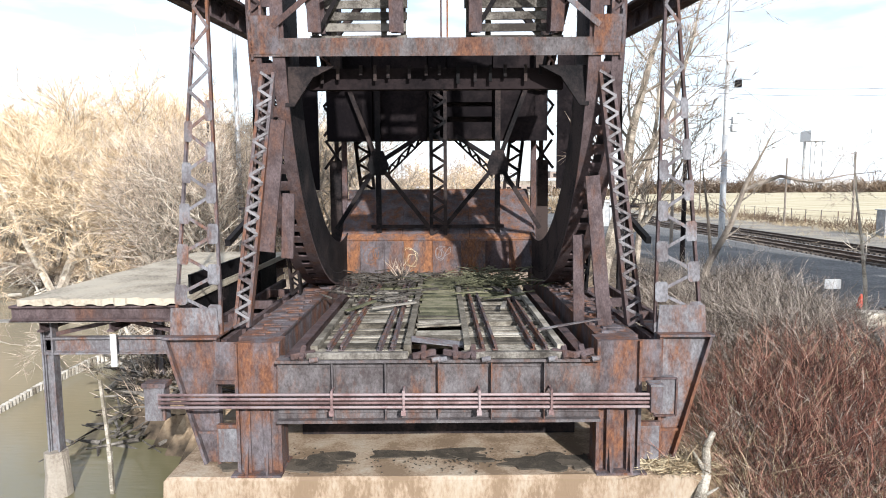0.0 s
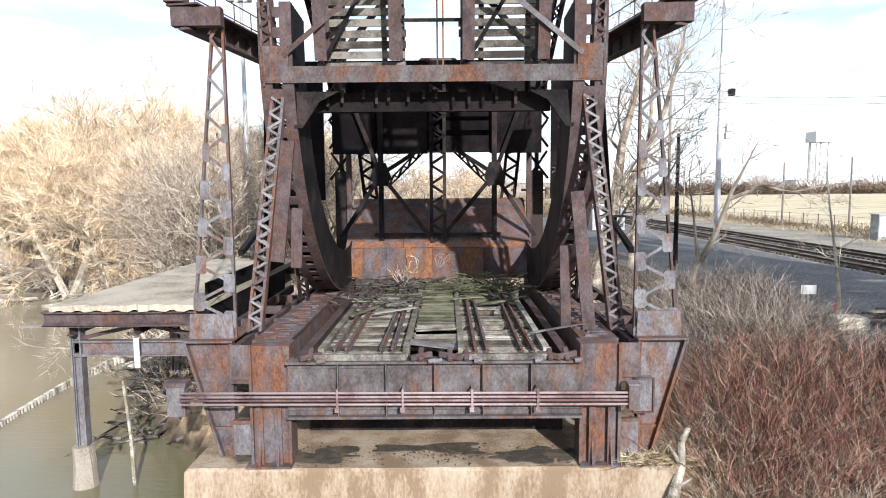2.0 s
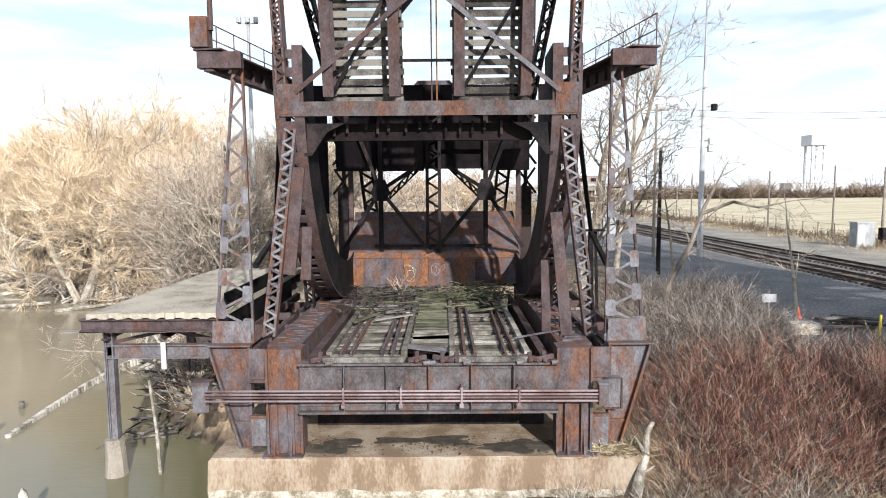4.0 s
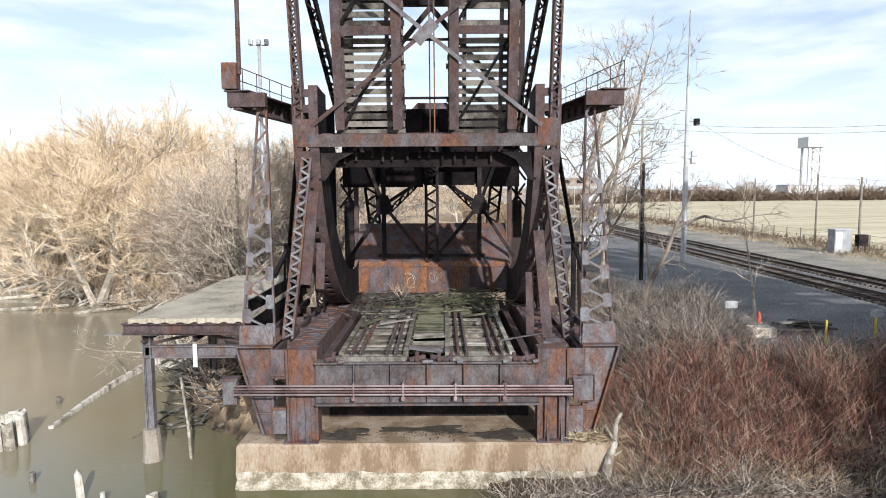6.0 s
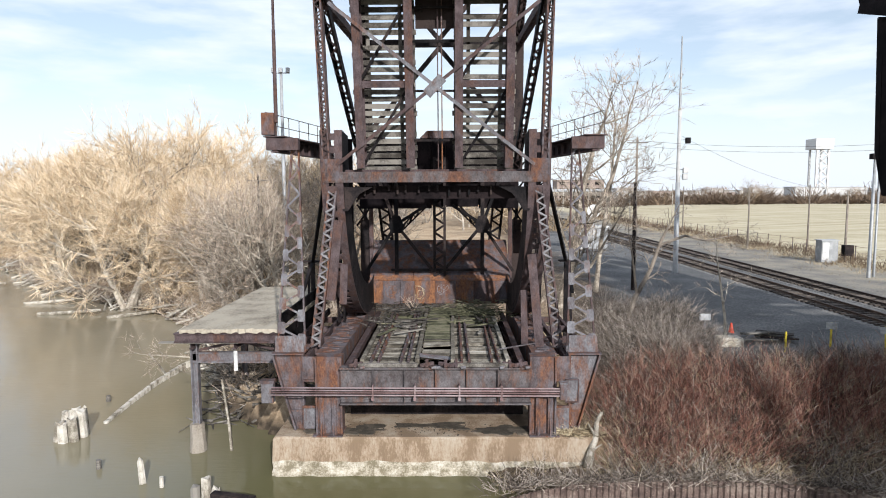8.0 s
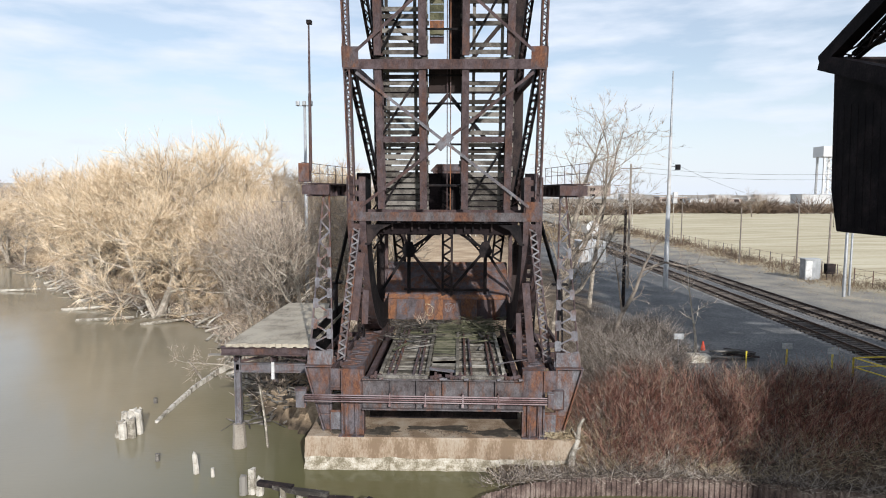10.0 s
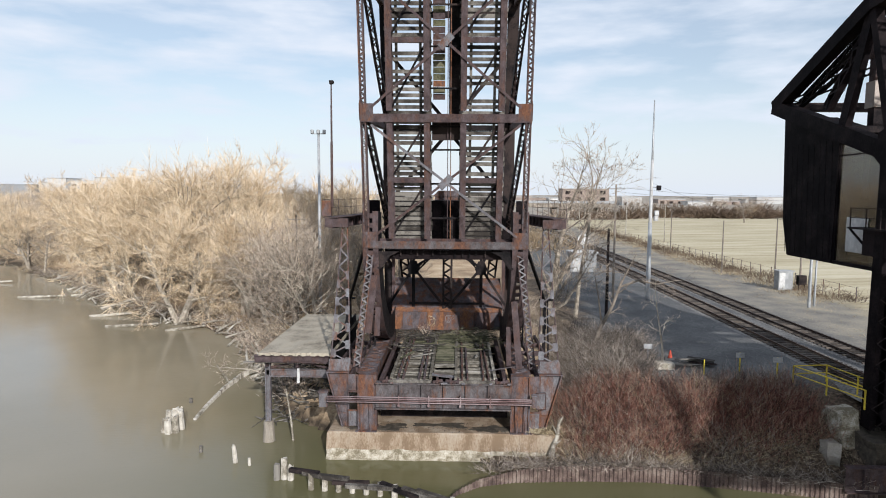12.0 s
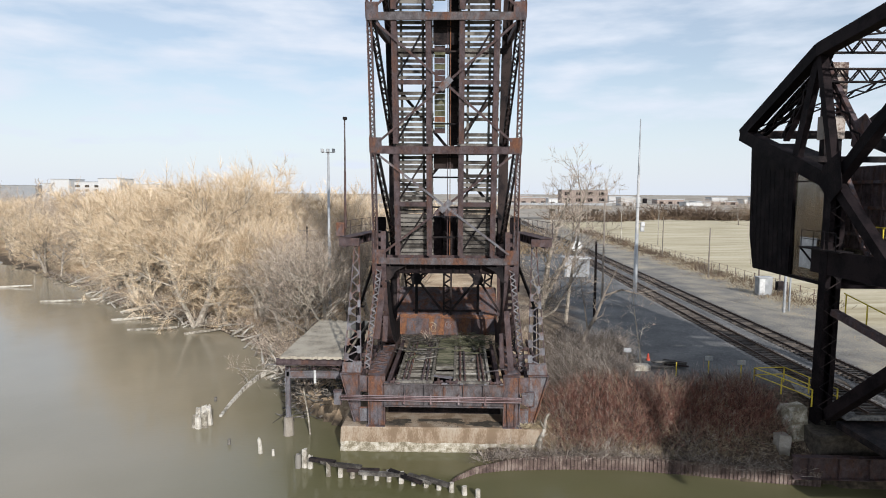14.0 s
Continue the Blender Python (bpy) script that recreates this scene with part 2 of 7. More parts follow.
def ground_material():
    """Leaf litter on the west bank, ballast by the tracks, dry grass on the field beyond."""
    m = bpy.data.materials.new("ground cover")
    m.use_nodes = True
    n, l = m.node_tree.nodes, m.node_tree.links
    b = n["Principled BSDF"]
    geo, xyz = n.new("ShaderNodeNewGeometry"), n.new("ShaderNodeSeparateXYZ")
    l.new(geo.outputs["Position"], xyz.inputs[0])

    def noise_tex(scale, detail=5):
        t = n.new("ShaderNodeTexNoise")
        t.inputs["Scale"].default_value, t.inputs["Detail"].default_value = scale, detail
        l.new(geo.outputs["Position"], t.inputs["Vector"])
        return t.outputs["Fac"]

    def math_node(op, a, c):
        k = n.new("ShaderNodeMath")
        k.operation = op
        for i, v in enumerate((a, c)):
            if isinstance(v, (int, float)):
                k.inputs[i].default_value = v
            else:
                l.new(v, k.inputs[i])
        return k.outputs[0]

    def ramp_of(f, cols, lo=0.3, hi=0.7):
        r = n.new("ShaderNodeValToRGB")
        e = r.color_ramp.elements
        while len(e) < len(cols):
            e.new(0.5)
        for i, c in enumerate(cols):
            e[i].position, e[i].color = lo + (hi - lo) * i / (len(cols) - 1), (*c, 1)
        l.new(f, r.inputs["Fac"])
        return r.outputs["Color"]

    def step(v, at, soft):
        k = n.new("ShaderNodeMapRange")
        l.new(v, k.inputs["Value"])
        k.inputs["From Min"].default_value, k.inputs["From Max"].default_value = at - soft, at + soft
        return k.outputs["Result"]

    def blend(f, a, c):
        k = n.new("ShaderNodeMix")
        k.data_type = "RGBA"
        l.new(f, k.inputs["Factor"])
        l.new(a, k.inputs["A"])
        l.new(c, k.inputs["B"])
        return k.outputs["Result"]

    fine = noise_tex(5, 8)
    wob = math_node("MULTIPLY", math_node("SUBTRACT", noise_tex(0.35), 0.5), 7)
    x = math_node("ADD", xyz.outputs["X"], wob)
    y = math_node("ADD", xyz.outputs["Y"], wob)
    litter = ramp_of(math_node("ADD", math_node("MULTIPLY", fine, 0.5), math_node("MULTIPLY", noise_tex(0.25), 0.5)),
                     [(0.19, 0.125, 0.08), (0.42, 0.31, 0.205), (0.62, 0.51, 0.365)])
    soil = ramp_of(fine, [(0.035, 0.027, 0.021), (0.095, 0.07, 0.052), (0.2, 0.155, 0.11)])
    ballast = ramp_of(math_node("ADD", math_node("MULTIPLY", noise_tex(9, 8), 0.6), math_node("MULTIPLY", noise_tex(0.3, 6), 0.4)),
                      [(0.05, 0.051, 0.053), (0.118, 0.119, 0.12), (0.25, 0.243, 0.235)])
    pale = ramp_of(math_node("ADD", math_node("MULTIPLY", noise_tex(7, 8), 0.45), math_node("MULTIPLY", noise_tex(0.22, 6), 0.55)), [(0.10, 0.095, 0.088), (0.2, 0.187, 0.168), (0.29, 0.262, 0.215), (0.4, 0.345, 0.25)], 0.34, 0.66)
    grass = ramp_of(math_node("ADD", math_node("MULTIPLY", noise_tex(1.6, 8), 0.5), math_node("MULTIPLY", noise_tex(0.06, 5), 0.5)),
                    [(0.31, 0.26, 0.165), (0.46, 0.4, 0.275), (0.6, 0.545, 0.41)])
    rows_map, rows_tex = n.new("ShaderNodeMapping"), n.new("ShaderNodeTexNoise")
    rows_map.inputs["Scale"].default_value = (0.05, 0.55, 0.1)
    rows_tex.inputs["Scale"].default_value, rows_tex.inputs["Detail"].default_value = 1.0, 4
    l.new(geo.outputs["Position"], rows_map.inputs["Vector"])
    l.new(rows_map.outputs["Vector"], rows_tex.inputs["Vector"])
    swaths = ramp_of(rows_tex.outputs["Fac"], [(0.32, 0.265, 0.165), (0.48, 0.415, 0.285), (0.6, 0.545, 0.405)], 0.35, 0.65)
    half = n.new("ShaderNodeMix")
    half.data_type = "RGBA"
    half.inputs["Factor"].default_value = 0.6
    l.new(grass, half.inputs["A"])
    l.new(swaths, half.inputs["B"])
    grass = half.outputs["Result"]
    c = blend(step(x, 9, 3), litter, soil)
    mud = ramp_of(noise_tex(3, 7), [(0.03, 0.024, 0.018), (0.075, 0.058, 0.042), (0.14, 0.105, 0.075)])
    c = blend(step(math_node("ADD", xyz.outputs["Z"], math_node("MULTIPLY", wob, 0.12)), 0.75, 0.4), mud, c)
    east = math_node("MULTIPLY", step(x, 13.5, 1.5), step(y, 18.5, 1.2))
    c = blend(east, c, ballast)
    c = blend(math_node("MULTIPLY", step(x, 32.8, 1.2), step(y, 14, 3)), c, pale)
    c = blend(math_node("MULTIPLY", step(x, 43, 2.0), step(y, 20, 4)), c, grass)
    haze = ramp_of(noise_tex(0.02, 6), [(0.2, 0.165, 0.13), (0.32, 0.285, 0.24), (0.42, 0.39, 0.34)])
    far = step(xyz.outputs["Y"], 265, 15)
    c = blend(far, c, haze)
    l.new(c, b.inputs["Base Color"])
    b.inputs["Roughness"].default_value = 0.95
    b.inputs["Specular IOR Level"].default_value = 0.15
    bump = n.new("ShaderNodeBump")
    bump.inputs["Strength"].default_value, bump.inputs["Distance"].default_value = 0.7, 0.08
    l.new(fine, bump.inputs["Height"])
    l.new(bump.outputs["Normal"], b.inputs["Normal"])
    return m


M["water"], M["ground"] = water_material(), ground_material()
M["glass"] = bpy.data.materials.new("dusty glass")
M["glass"].use_nodes = True
_g = M["glass"].node_tree.nodes["Principled BSDF"]
_g.inputs["Base Color"].default_value, _g.inputs["Roughness"].default_value = (0.5, 0.45, 0.34, 1), 0.05
_g.inputs["Transmission Weight"].default_value = 0.92


# ---- building helpers ----
def mesh_of(name, verts, faces, mat):
    me = bpy.data.meshes.new(name)
    me.from_pydata(verts, [], faces)
    me.materials.append(mat)
    me.update()
    return me


def thing(name, label, category, group="", at=(0, 0, 0)):
    e = new(name)
    e.empty_display_size = 0.2
    e.location = at
    return tagged(e, label, category, group)


def world_of(ob):
    m = ob.matrix_basis.copy()
    return m if ob.parent is None else world_of(ob.parent) @ ob.matrix_parent_inverse @ m


def held(ob, parent):
    ob.parent = parent
    if parent is not None:
        ob.matrix_parent_inverse = world_of(parent).inverted()
    return ob


def part(name, bm, mat, parent, label=""):
    me = bpy.data.meshes.new(name)
    bmesh.ops.recalc_face_normals(bm, faces=bm.faces)
    bm.to_mesh(me)
    bm.free()
    me.materials.append(mat)
    ob = new(name, me)
    if label:
        ob["label"] = label
    return held(ob, parent)


CUBE = {}


def cube_mesh(mat, chamfer=0.0):
    key = mat.name
    if key not in CUBE:
        bm = bmesh.new()
        bmesh.ops.create_cube(bm, size=1)
        me = bpy.data.meshes.new("bar")
        bm.to_mesh(me)
        bm.free()
        me.materials.append(mat)
        CUBE[key] = me
    return CUBE[key]


def frame_of(a, b, up=(0, -1, 0)):
    """A matrix whose z runs from a to b, and whose y leans towards up."""
    a, b = Vector(a), Vector(b)
    z = (b - a).normalized()
    y = Vector(up) - z * Vector(up).dot(z)
    if y.length < 1e-4:
        y = Vector((1, 0, 0)) - z * z.x
    y.normalize()
    x = y.cross(z)
    return Matrix((x, y, z)).transposed().to_4x4(), (b - a).length


def bar(name, a, b, w, d, mat, parent, up=(0, -1, 0)):
    """A straight bar from a to b on the shared bar mesh: w across, d towards up."""
    r, length = frame_of(a, b, up)
    ob = new(name, cube_mesh(mat))
    ob.matrix_basis = Matrix.Translation((Vector(a) + Vector(b)) / 2) @ r @ Matrix.Diagonal((w, d, length, 1))
    return held(ob, parent)


def add_box(bm, lo, hi, m=None):
    v = [bm.verts.new((x, y, z)) for x in (lo[0], hi[0]) for y in (lo[1], hi[1]) for z in (lo[2], hi[2])]
    for f in ((0, 1, 3, 2), (4, 6, 7, 5), (0, 4, 5, 1), (2, 3, 7, 6), (0, 2, 6, 4), (1, 5, 7, 3)):
        bm.faces.new([v[i] for i in f])
    if m is not None:
        for p in v:
            p.co = m @ p.co
    return v


def add_bar(bm, a, b, w, d, up=(0, -1, 0)):
    r, length = frame_of(a, b, up)
    add_box(bm, (-w / 2, -d / 2, -length / 2), (w / 2, d / 2, length / 2), Matrix.Translation((Vector(a) + Vector(b)) / 2) @ r)


def add_prism(bm, outline, lo, hi, axis="y"):
    """An outline in the other two axes, pushed from lo to hi along axis."""
    def at(p, k):
        return (k, p[0], p[1]) if axis == "x" else (p[0], k, p[1]) if axis == "y" else (p[0], p[1], k)
    a, b = [bm.verts.new(at(p, lo)) for p in outline], [bm.verts.new(at(p, hi)) for p in outline]
    n = len(outline)
    bm.faces.new(a)
    bm.faces.new(b[::-1])
    for i in range(n):
        bm.faces.new((a[i], b[i], b[(i + 1) % n], a[(i + 1) % n]))


def box_part(name, lo, hi, mat, parent, label="", bevel=0.0):
    bm = bmesh.new()
    add_box(bm, lo, hi)
    if bevel:
        bmesh.ops.bevel(bm, geom=list(bm.edges), offset=bevel, segments=2, affect="EDGES", profile=0.5)
    return part(name, bm, mat, parent, label)


def add_rivets(bm, points, normal, r=0.022):
    """Low domed heads at the points."""
    q = Vector(normal).to_track_quat("Z", "Y").to_matrix()
    for p in points:
        ring = [bm.verts.new(Vector(p) + q @ Vector((r * math.cos(k * math.tau / 6), r * math.sin(k * math.tau / 6), 0))) for k in range(6)]
        top = bm.verts.new(Vector(p) + q @ Vector((0, 0, r * 0.7)))
        for k in range(6):
            bm.faces.new((ring[k], ring[(k + 1) % 6], top))


def i_girder(name, a, b, depth, flange, mat, parent, up=(0, 0, 1), web=0.03, thick=0.05, stiff=0, label=""):
    """A riveted plate girder from a to b: web, flanges and angles in one section, with stiffeners as pieces."""
    r, length = frame_of(a, b, up)
    m = Matrix.Translation((Vector(a) + Vector(b)) / 2) @ r
    h, f, d, w = length / 2, flange / 2, depth / 2, web / 2
    g, k = min(0.13, f * 0.6), min(0.12, depth * 0.2)
    half = [(f, -d), (f, -d + thick), (g, -d + thick), (g, -d + thick + 0.025), (w + 0.025, -d + thick + 0.025), (w + 0.025, -d + k), (w, -d + k)]
    section = half + [(x, -y) for x, y in half[::-1]]
    section += [(-x, -y) for x, y in section]
    bm = bmesh.new()
    add_prism(bm, section, -h, h, "z")
    for v in bm.verts:
        v.co = m @ v.co
    ob = part(name, bm, mat, parent, label)
    for i in range(stiff):
        z = -h + length * (i + 0.5) / stiff
        for s in (-1, 1):
            bar("stiffener", m @ Vector((s * f * 0.45, -d + thick, z)), m @ Vector((s * f * 0.45, d - thick, z)), 0.04, f * 0.8, mat, ob, m.to_3x3() @ Vector((1, 0, 0)))
    return ob


def channel(name, p, q, face, inward, d, flange, mat, parent, label=""):
    """A channel section from p to q, its back outwards and its flanges inward."""
    p, q = Vector(p), Vector(q)
    face, inward = Vector(face), Vector(inward)
    t = 0.025
    prof = [(-d / 2, 0), (d / 2, 0), (d / 2, flange), (d / 2 - t, flange), (d / 2 - t, t), (-d / 2 + t, t), (-d / 2 + t, flange), (-d / 2, flange)]
    bm = bmesh.new()
    rings = [[bm.verts.new(e + face * u + inward * v) for u, v in prof] for e in (p, q)]
    for i in range(8):
        bm.faces.new((rings[0][i], rings[0][(i + 1) % 8], rings[1][(i + 1) % 8], rings[1][i]))
    bm.faces.new(rings[0])
    bm.faces.new(rings[1][::-1])
    return part(name, bm, mat, parent, label)


def laced(name, a, b, wa, wb, d, parent, mat, lmat, n, across=(1, 0, 0), flange=0.13, label="", double=False, bar_w=0.075, plates=0.0):
    """A built-up column: two channels wa apart at a and wb at b, with zigzag lacing on both faces."""
    a, b, across = Vector(a), Vector(b), Vector(across).normalized()
    z = (b - a).normalized()
    face = across.cross(z).normalized()
    if face.y > 0:
        face = -face
    col = None
    for s in (-1, 1):
        p, q = a + across * (s * wa / 2), b + across * (s * wb / 2)
        made = channel(name if col is None else "channel", p, q, face, across * -s, d, flange, mat, parent if col is None else col, label)
        col = col or made
    for k in ((-1, 1) if d > 0.12 else (1,)):
        for i in range(n):
            f0, f1 = i / n, (i + 1) / n
            s = 1 if i % 2 else -1
            for s in ((s, -s) if double else (s,)):
                p = a.lerp(b, f0) + across * (s * (wa + (wb - wa) * f0) / 2 * 0.9) + face * (k * (d / 2 + 0.012))
                q = a.lerp(b, f1) - across * (s * (wa + (wb - wa) * f1) / 2 * 0.9) + face * (k * (d / 2 + 0.012))
                bar("lacing_bar", p, q, bar_w, 0.014, lmat, col, face)
    if plates:
        for i in range(int(n * plates)):
            s = 1 if i % 2 else -1
            f = (i + 0.02) / n
            w = wa + (wb - wa) * f
            p = a.lerp(b, f) + across * (s * w * 0.37) + face * (d / 2 + 0.03)
            m = Matrix.Translation(p) @ frame_of(a, b, face)[0]
            bm = bmesh.new()
            g, e = w * 0.14, 0.27
            add_prism(bm, [(-g, -e * 0.8), (-g * 0.7, -e), (g * 0.7, -e), (g, -e * 0.8), (g, e * 0.8), (g * 0.7, e), (-g * 0.7, e), (-g, e * 0.8)], -0.006, 0.006)
            for v in bm.verts:
                v.co = m @ v.co
            part("joint_plate", bm, lmat, col)
    return col


# ---- ground and water ----
SHORE = [(-4000, 2600), (-800, 640), (-111, 122), (-95, 107), (-67, 84), (-53, 68), (-35, 54), (-29, 50.5), (-23, 44), (-16, 31), (-13, 24.5), (-9.5, 20.5), (-7, 18.5),
         (1.6, 18), (2.6, 13.4), (4.5, 12.5), (12, 12.9), (18, 11.6), (22, 11.0), (30, 10.4), (60, 8), (400, -20), (4000, -300)]


def shore_y(x):
    return float(np.interp(x, [p[0] for p in SHORE], [p[1] for p in SHORE]))


def ground_z(x, y):
    d = y - shore_y(x)
    if d < 0:
        return max(-2.0, -0.25 + d * 0.5)
    bumps = noise.noise((x * 0.13, y * 0.13, 0)) * 0.5 + noise.noise((x * 0.5, y * 0.5, 3)) * 0.15
    west = np.interp(d, [0, 1, 4, 15, 60, 400], [-0.1, 0.25, 0.8, 1.5, 2.4, 3.4]) + bumps * min(1, d / 3)
    mid = np.interp(y, [12, 13.2, 14.6, 17, 22, 30, 60], [0.0, 0.08, 0.25, 1.3, 1.7, 3.2, 4.2]) + bumps * 0.3
    east = np.interp(d, [0, 0.4, 1.2, 2.4, 4.2, 6.0, 8], [0.6, 0.95, 1.2, 2.1, 3.4, 4.1, 4.3])
    if x > 13 and d > 6:
        east += bumps * 0.05
    else:
        east += bumps * 0.5 * min(1, d)
    field = 0.0 if x < 42 else min(1.0, (x - 42) / 60) * 1.6
    a = np.interp(x, [-14, -7], [0, 1])
    c = np.interp(x, [6, 11], [0, 1])
    return float((west * (1 - a) + mid * a) * (1 - c) + (east + field) * c)


def axis_steps(lo, hi, dense_lo, dense_hi, step, grow=1.16):
    vals = list(np.arange(dense_lo, dense_hi, step))
    v, s = dense_hi, step
    while v < hi:
        vals.append(v)
        s *= grow
        v += s
    v, s = dense_lo - step, step
    while v > lo:
        vals.insert(0, v)
        s *= grow
        v -= s
    return [lo] + vals + [hi]


def make_ground():
    xs, ys = axis_steps(-4000, 4000, -40, 40, 0.8), axis_steps(-300, 4500, 8, 70, 0.7)
    verts = [(x, y, ground_z(x, y)) for y in ys for x in xs]
    w = len(xs)
    faces = [(j * w + i, j * w + i + 1, (j + 1) * w + i + 1, (j + 1) * w + i) for j in range(len(ys) - 1) for i in range(w - 1)]
    me = mesh_of("ground", verts, faces, M["ground"])
    for p in me.polygons:
        p.use_smooth = True
    tagged(new("ground", me), "brown leaf litter, grey ballast and dry grass along a river", "ground", kind="structure")


make_ground()
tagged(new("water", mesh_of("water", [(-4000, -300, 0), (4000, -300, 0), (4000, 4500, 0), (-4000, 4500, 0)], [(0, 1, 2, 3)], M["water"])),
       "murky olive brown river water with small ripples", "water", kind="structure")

# ---- concrete pier ----
pier = thing("bridge_pier", "stained concrete bridge pier with eroded waterline, standing in the river", "pier", at=(0, 17, 0))
bm = bmesh.new()
PIER_IN = [(-6.95, 14.86), (6.9, 14.86), (7.6, 16.0), (7.6, 22.5), (-6.95, 22.5)]
rings = []
for z, grow in ((-1.5, 0.10), (0.12, 0.10), (0.35, 0.02), (0.62, 0.0), (1.62, 0.0), (1.70, -0.07)):
    ring = []
    for k in range(5):
        (x0, y0), (x1, y1) = PIER_IN[k], PIER_IN[(k + 1) % 5]
        for i in range(40):
            f = i / 40
            x, y = x0 + (x1 - x0) * f, y0 + (y1 - y0) * f
            j = noise.noise((x * 1.7, y * 1.7, z * 2)) * (0.10 if 0 < z < 0.7 else 0.025)
            g = grow + j
            ring.append(bm.verts.new((x * (1 + g / 7), y - g * (1 if y < 18 else -1), z + noise.noise((x, y, 9)) * (0.03 if z > 1.5 else 0.1 if z > 0.3 else 0))))
    rings.append(ring)
def ring_skin(bm, rs):
    for a, b in zip(rs, rs[1:]):
        for i in range(len(a)):
            bm.faces.new((a[i], a[(i + 1) % len(a)], b[(i + 1) % len(a)], b[i]))


low_bm = bmesh.new()
ring_skin(low_bm, [[low_bm.verts.new(v.co) for v in ring] for ring in rings[:4]])
part("eroded_base", low_bm, M["chalk"], pier, "pale crumbling concrete at the waterline")
for ring in rings[:3]:
    for v in ring:
        bm.verts.remove(v)
ring_skin(bm, rings[3:])
bm.faces.new(rings[-1])
part("pier_cap", bm, M["stained"], pier, "tan concrete with orange rust stains")


def patch(name, outline, z, mat, parent, label="", h=0.03):
    bm = bmesh.new()
    add_prism(bm, outline, z - 0.06, z + h, "z")
    return part(name, bm, mat, parent, label)


def blob(cx, cy, rx, ry, seed, n=46, rough=0.4):
    r = random.Random(seed)
    ph = [r.uniform(0, 6.28) for _ in range(9)]
    out = []
    for i in range(n):
        a = i * math.tau / n
        k = 1 + rough * sum(math.sin(a * (j + 2) + ph[j]) / (j + 2.0) for j in range(9))
        out.append((cx + rx * k * math.cos(a), cy + ry * k * math.sin(a)))
    return out


for i, (cx, cy, rx, ry) in enumerate(((-3.2, 15.75, 1.15, 0.42), (-0.2, 16.25, 1.3, 0.3), (3.0, 15.7, 1.15, 0.44), (-4.1, 15.4, 0.55, 0.3), (4.0, 15.5, 0.55, 0.3), (1.0, 15.95, 0.5, 0.2), (-5.4, 15.5, 0.4, 0.2))):
    tagged(patch("silt_patch", blob(cx, cy, rx, ry, i, 70, 0.62), 1.7, M["silt"], None, h=0.028 + 0.006 * i), "dark gritty silt patch lying on the pier", "silt", "silt on the pier")

rr = random.Random(71)
rubble = bmesh.new()
for i in range(420):
    cx = rr.choice((-3.4, 0.0, 3.2))
    x, y, e = cx + rr.gauss(0, 0.85), min(16.6, max(15.0, 15.75 + rr.gauss(0, 0.35))), rr.uniform(0.007, 0.026)
    add_box(rubble, (-e, -e * 0.8, -e * 0.5), (e, e * 0.8, e * 0.5), pose(x, y, 1.71 + e * 0.4 + 0.02, rr.uniform(-20, 20), rr.uniform(-20, 20), rr.uniform(0, 180)))
tagged(part("rubble", rubble, M["silt"], None), "small stones and grit scattered over the pier", "rubble", kind="stuff")

# ---- end girder, columns and brackets of the fixed support ----
CX = 0.12
fixed = thing("support_frame", "rusted riveted steel end frame carrying the old deck on the pier", "steel frame", at=(CX, 16, 1.7))
bm = bmesh.new()
add_box(bm, (-3.98, 15.02, 3.2), (4.22, 15.06, 4.78))
for s in (3.2, 4.76):
    add_box(bm, (-3.98, 14.78, s - 0.035), (4.22, 15.3, s + 0.035))
add_box(bm, (-3.98, 14.98, 3.2), (4.22, 15.02, 3.36))
add_box(bm, (-3.98, 14.98, 4.56), (4.22, 15.02, 4.72))
add_rivets(bm, [(x * 0.16 - 3.8, 14.98, z) for x in range(49) for z in (3.28, 4.64)], (0, -1, 0))
part("end_girder", bm, M["girder"], fixed, "rusted plate girder with peeling grey paint")
# dark sheet added behind the girder in place of the shade there
box_part("bearing_girder", (-4.0, 17.7, 1.69), (4.2, 17.8, 3.5), M["dark"], fixed, "dark sheet for the shade under the deck")
for i in range(7):
    x = -3.9 + i * 8.04 / 6
    if 0 < i < 6:
        bm = bmesh.new()
        add_box(bm, (x - 0.015, 14.83, 3.23), (x + 0.015, 15.02, 4.72))
        add_box(bm, (x - 0.06, 14.99, 3.23), (x + 0.06, 15.015, 4.72))
        part("stiffener", bm, M["girder"], fixed)
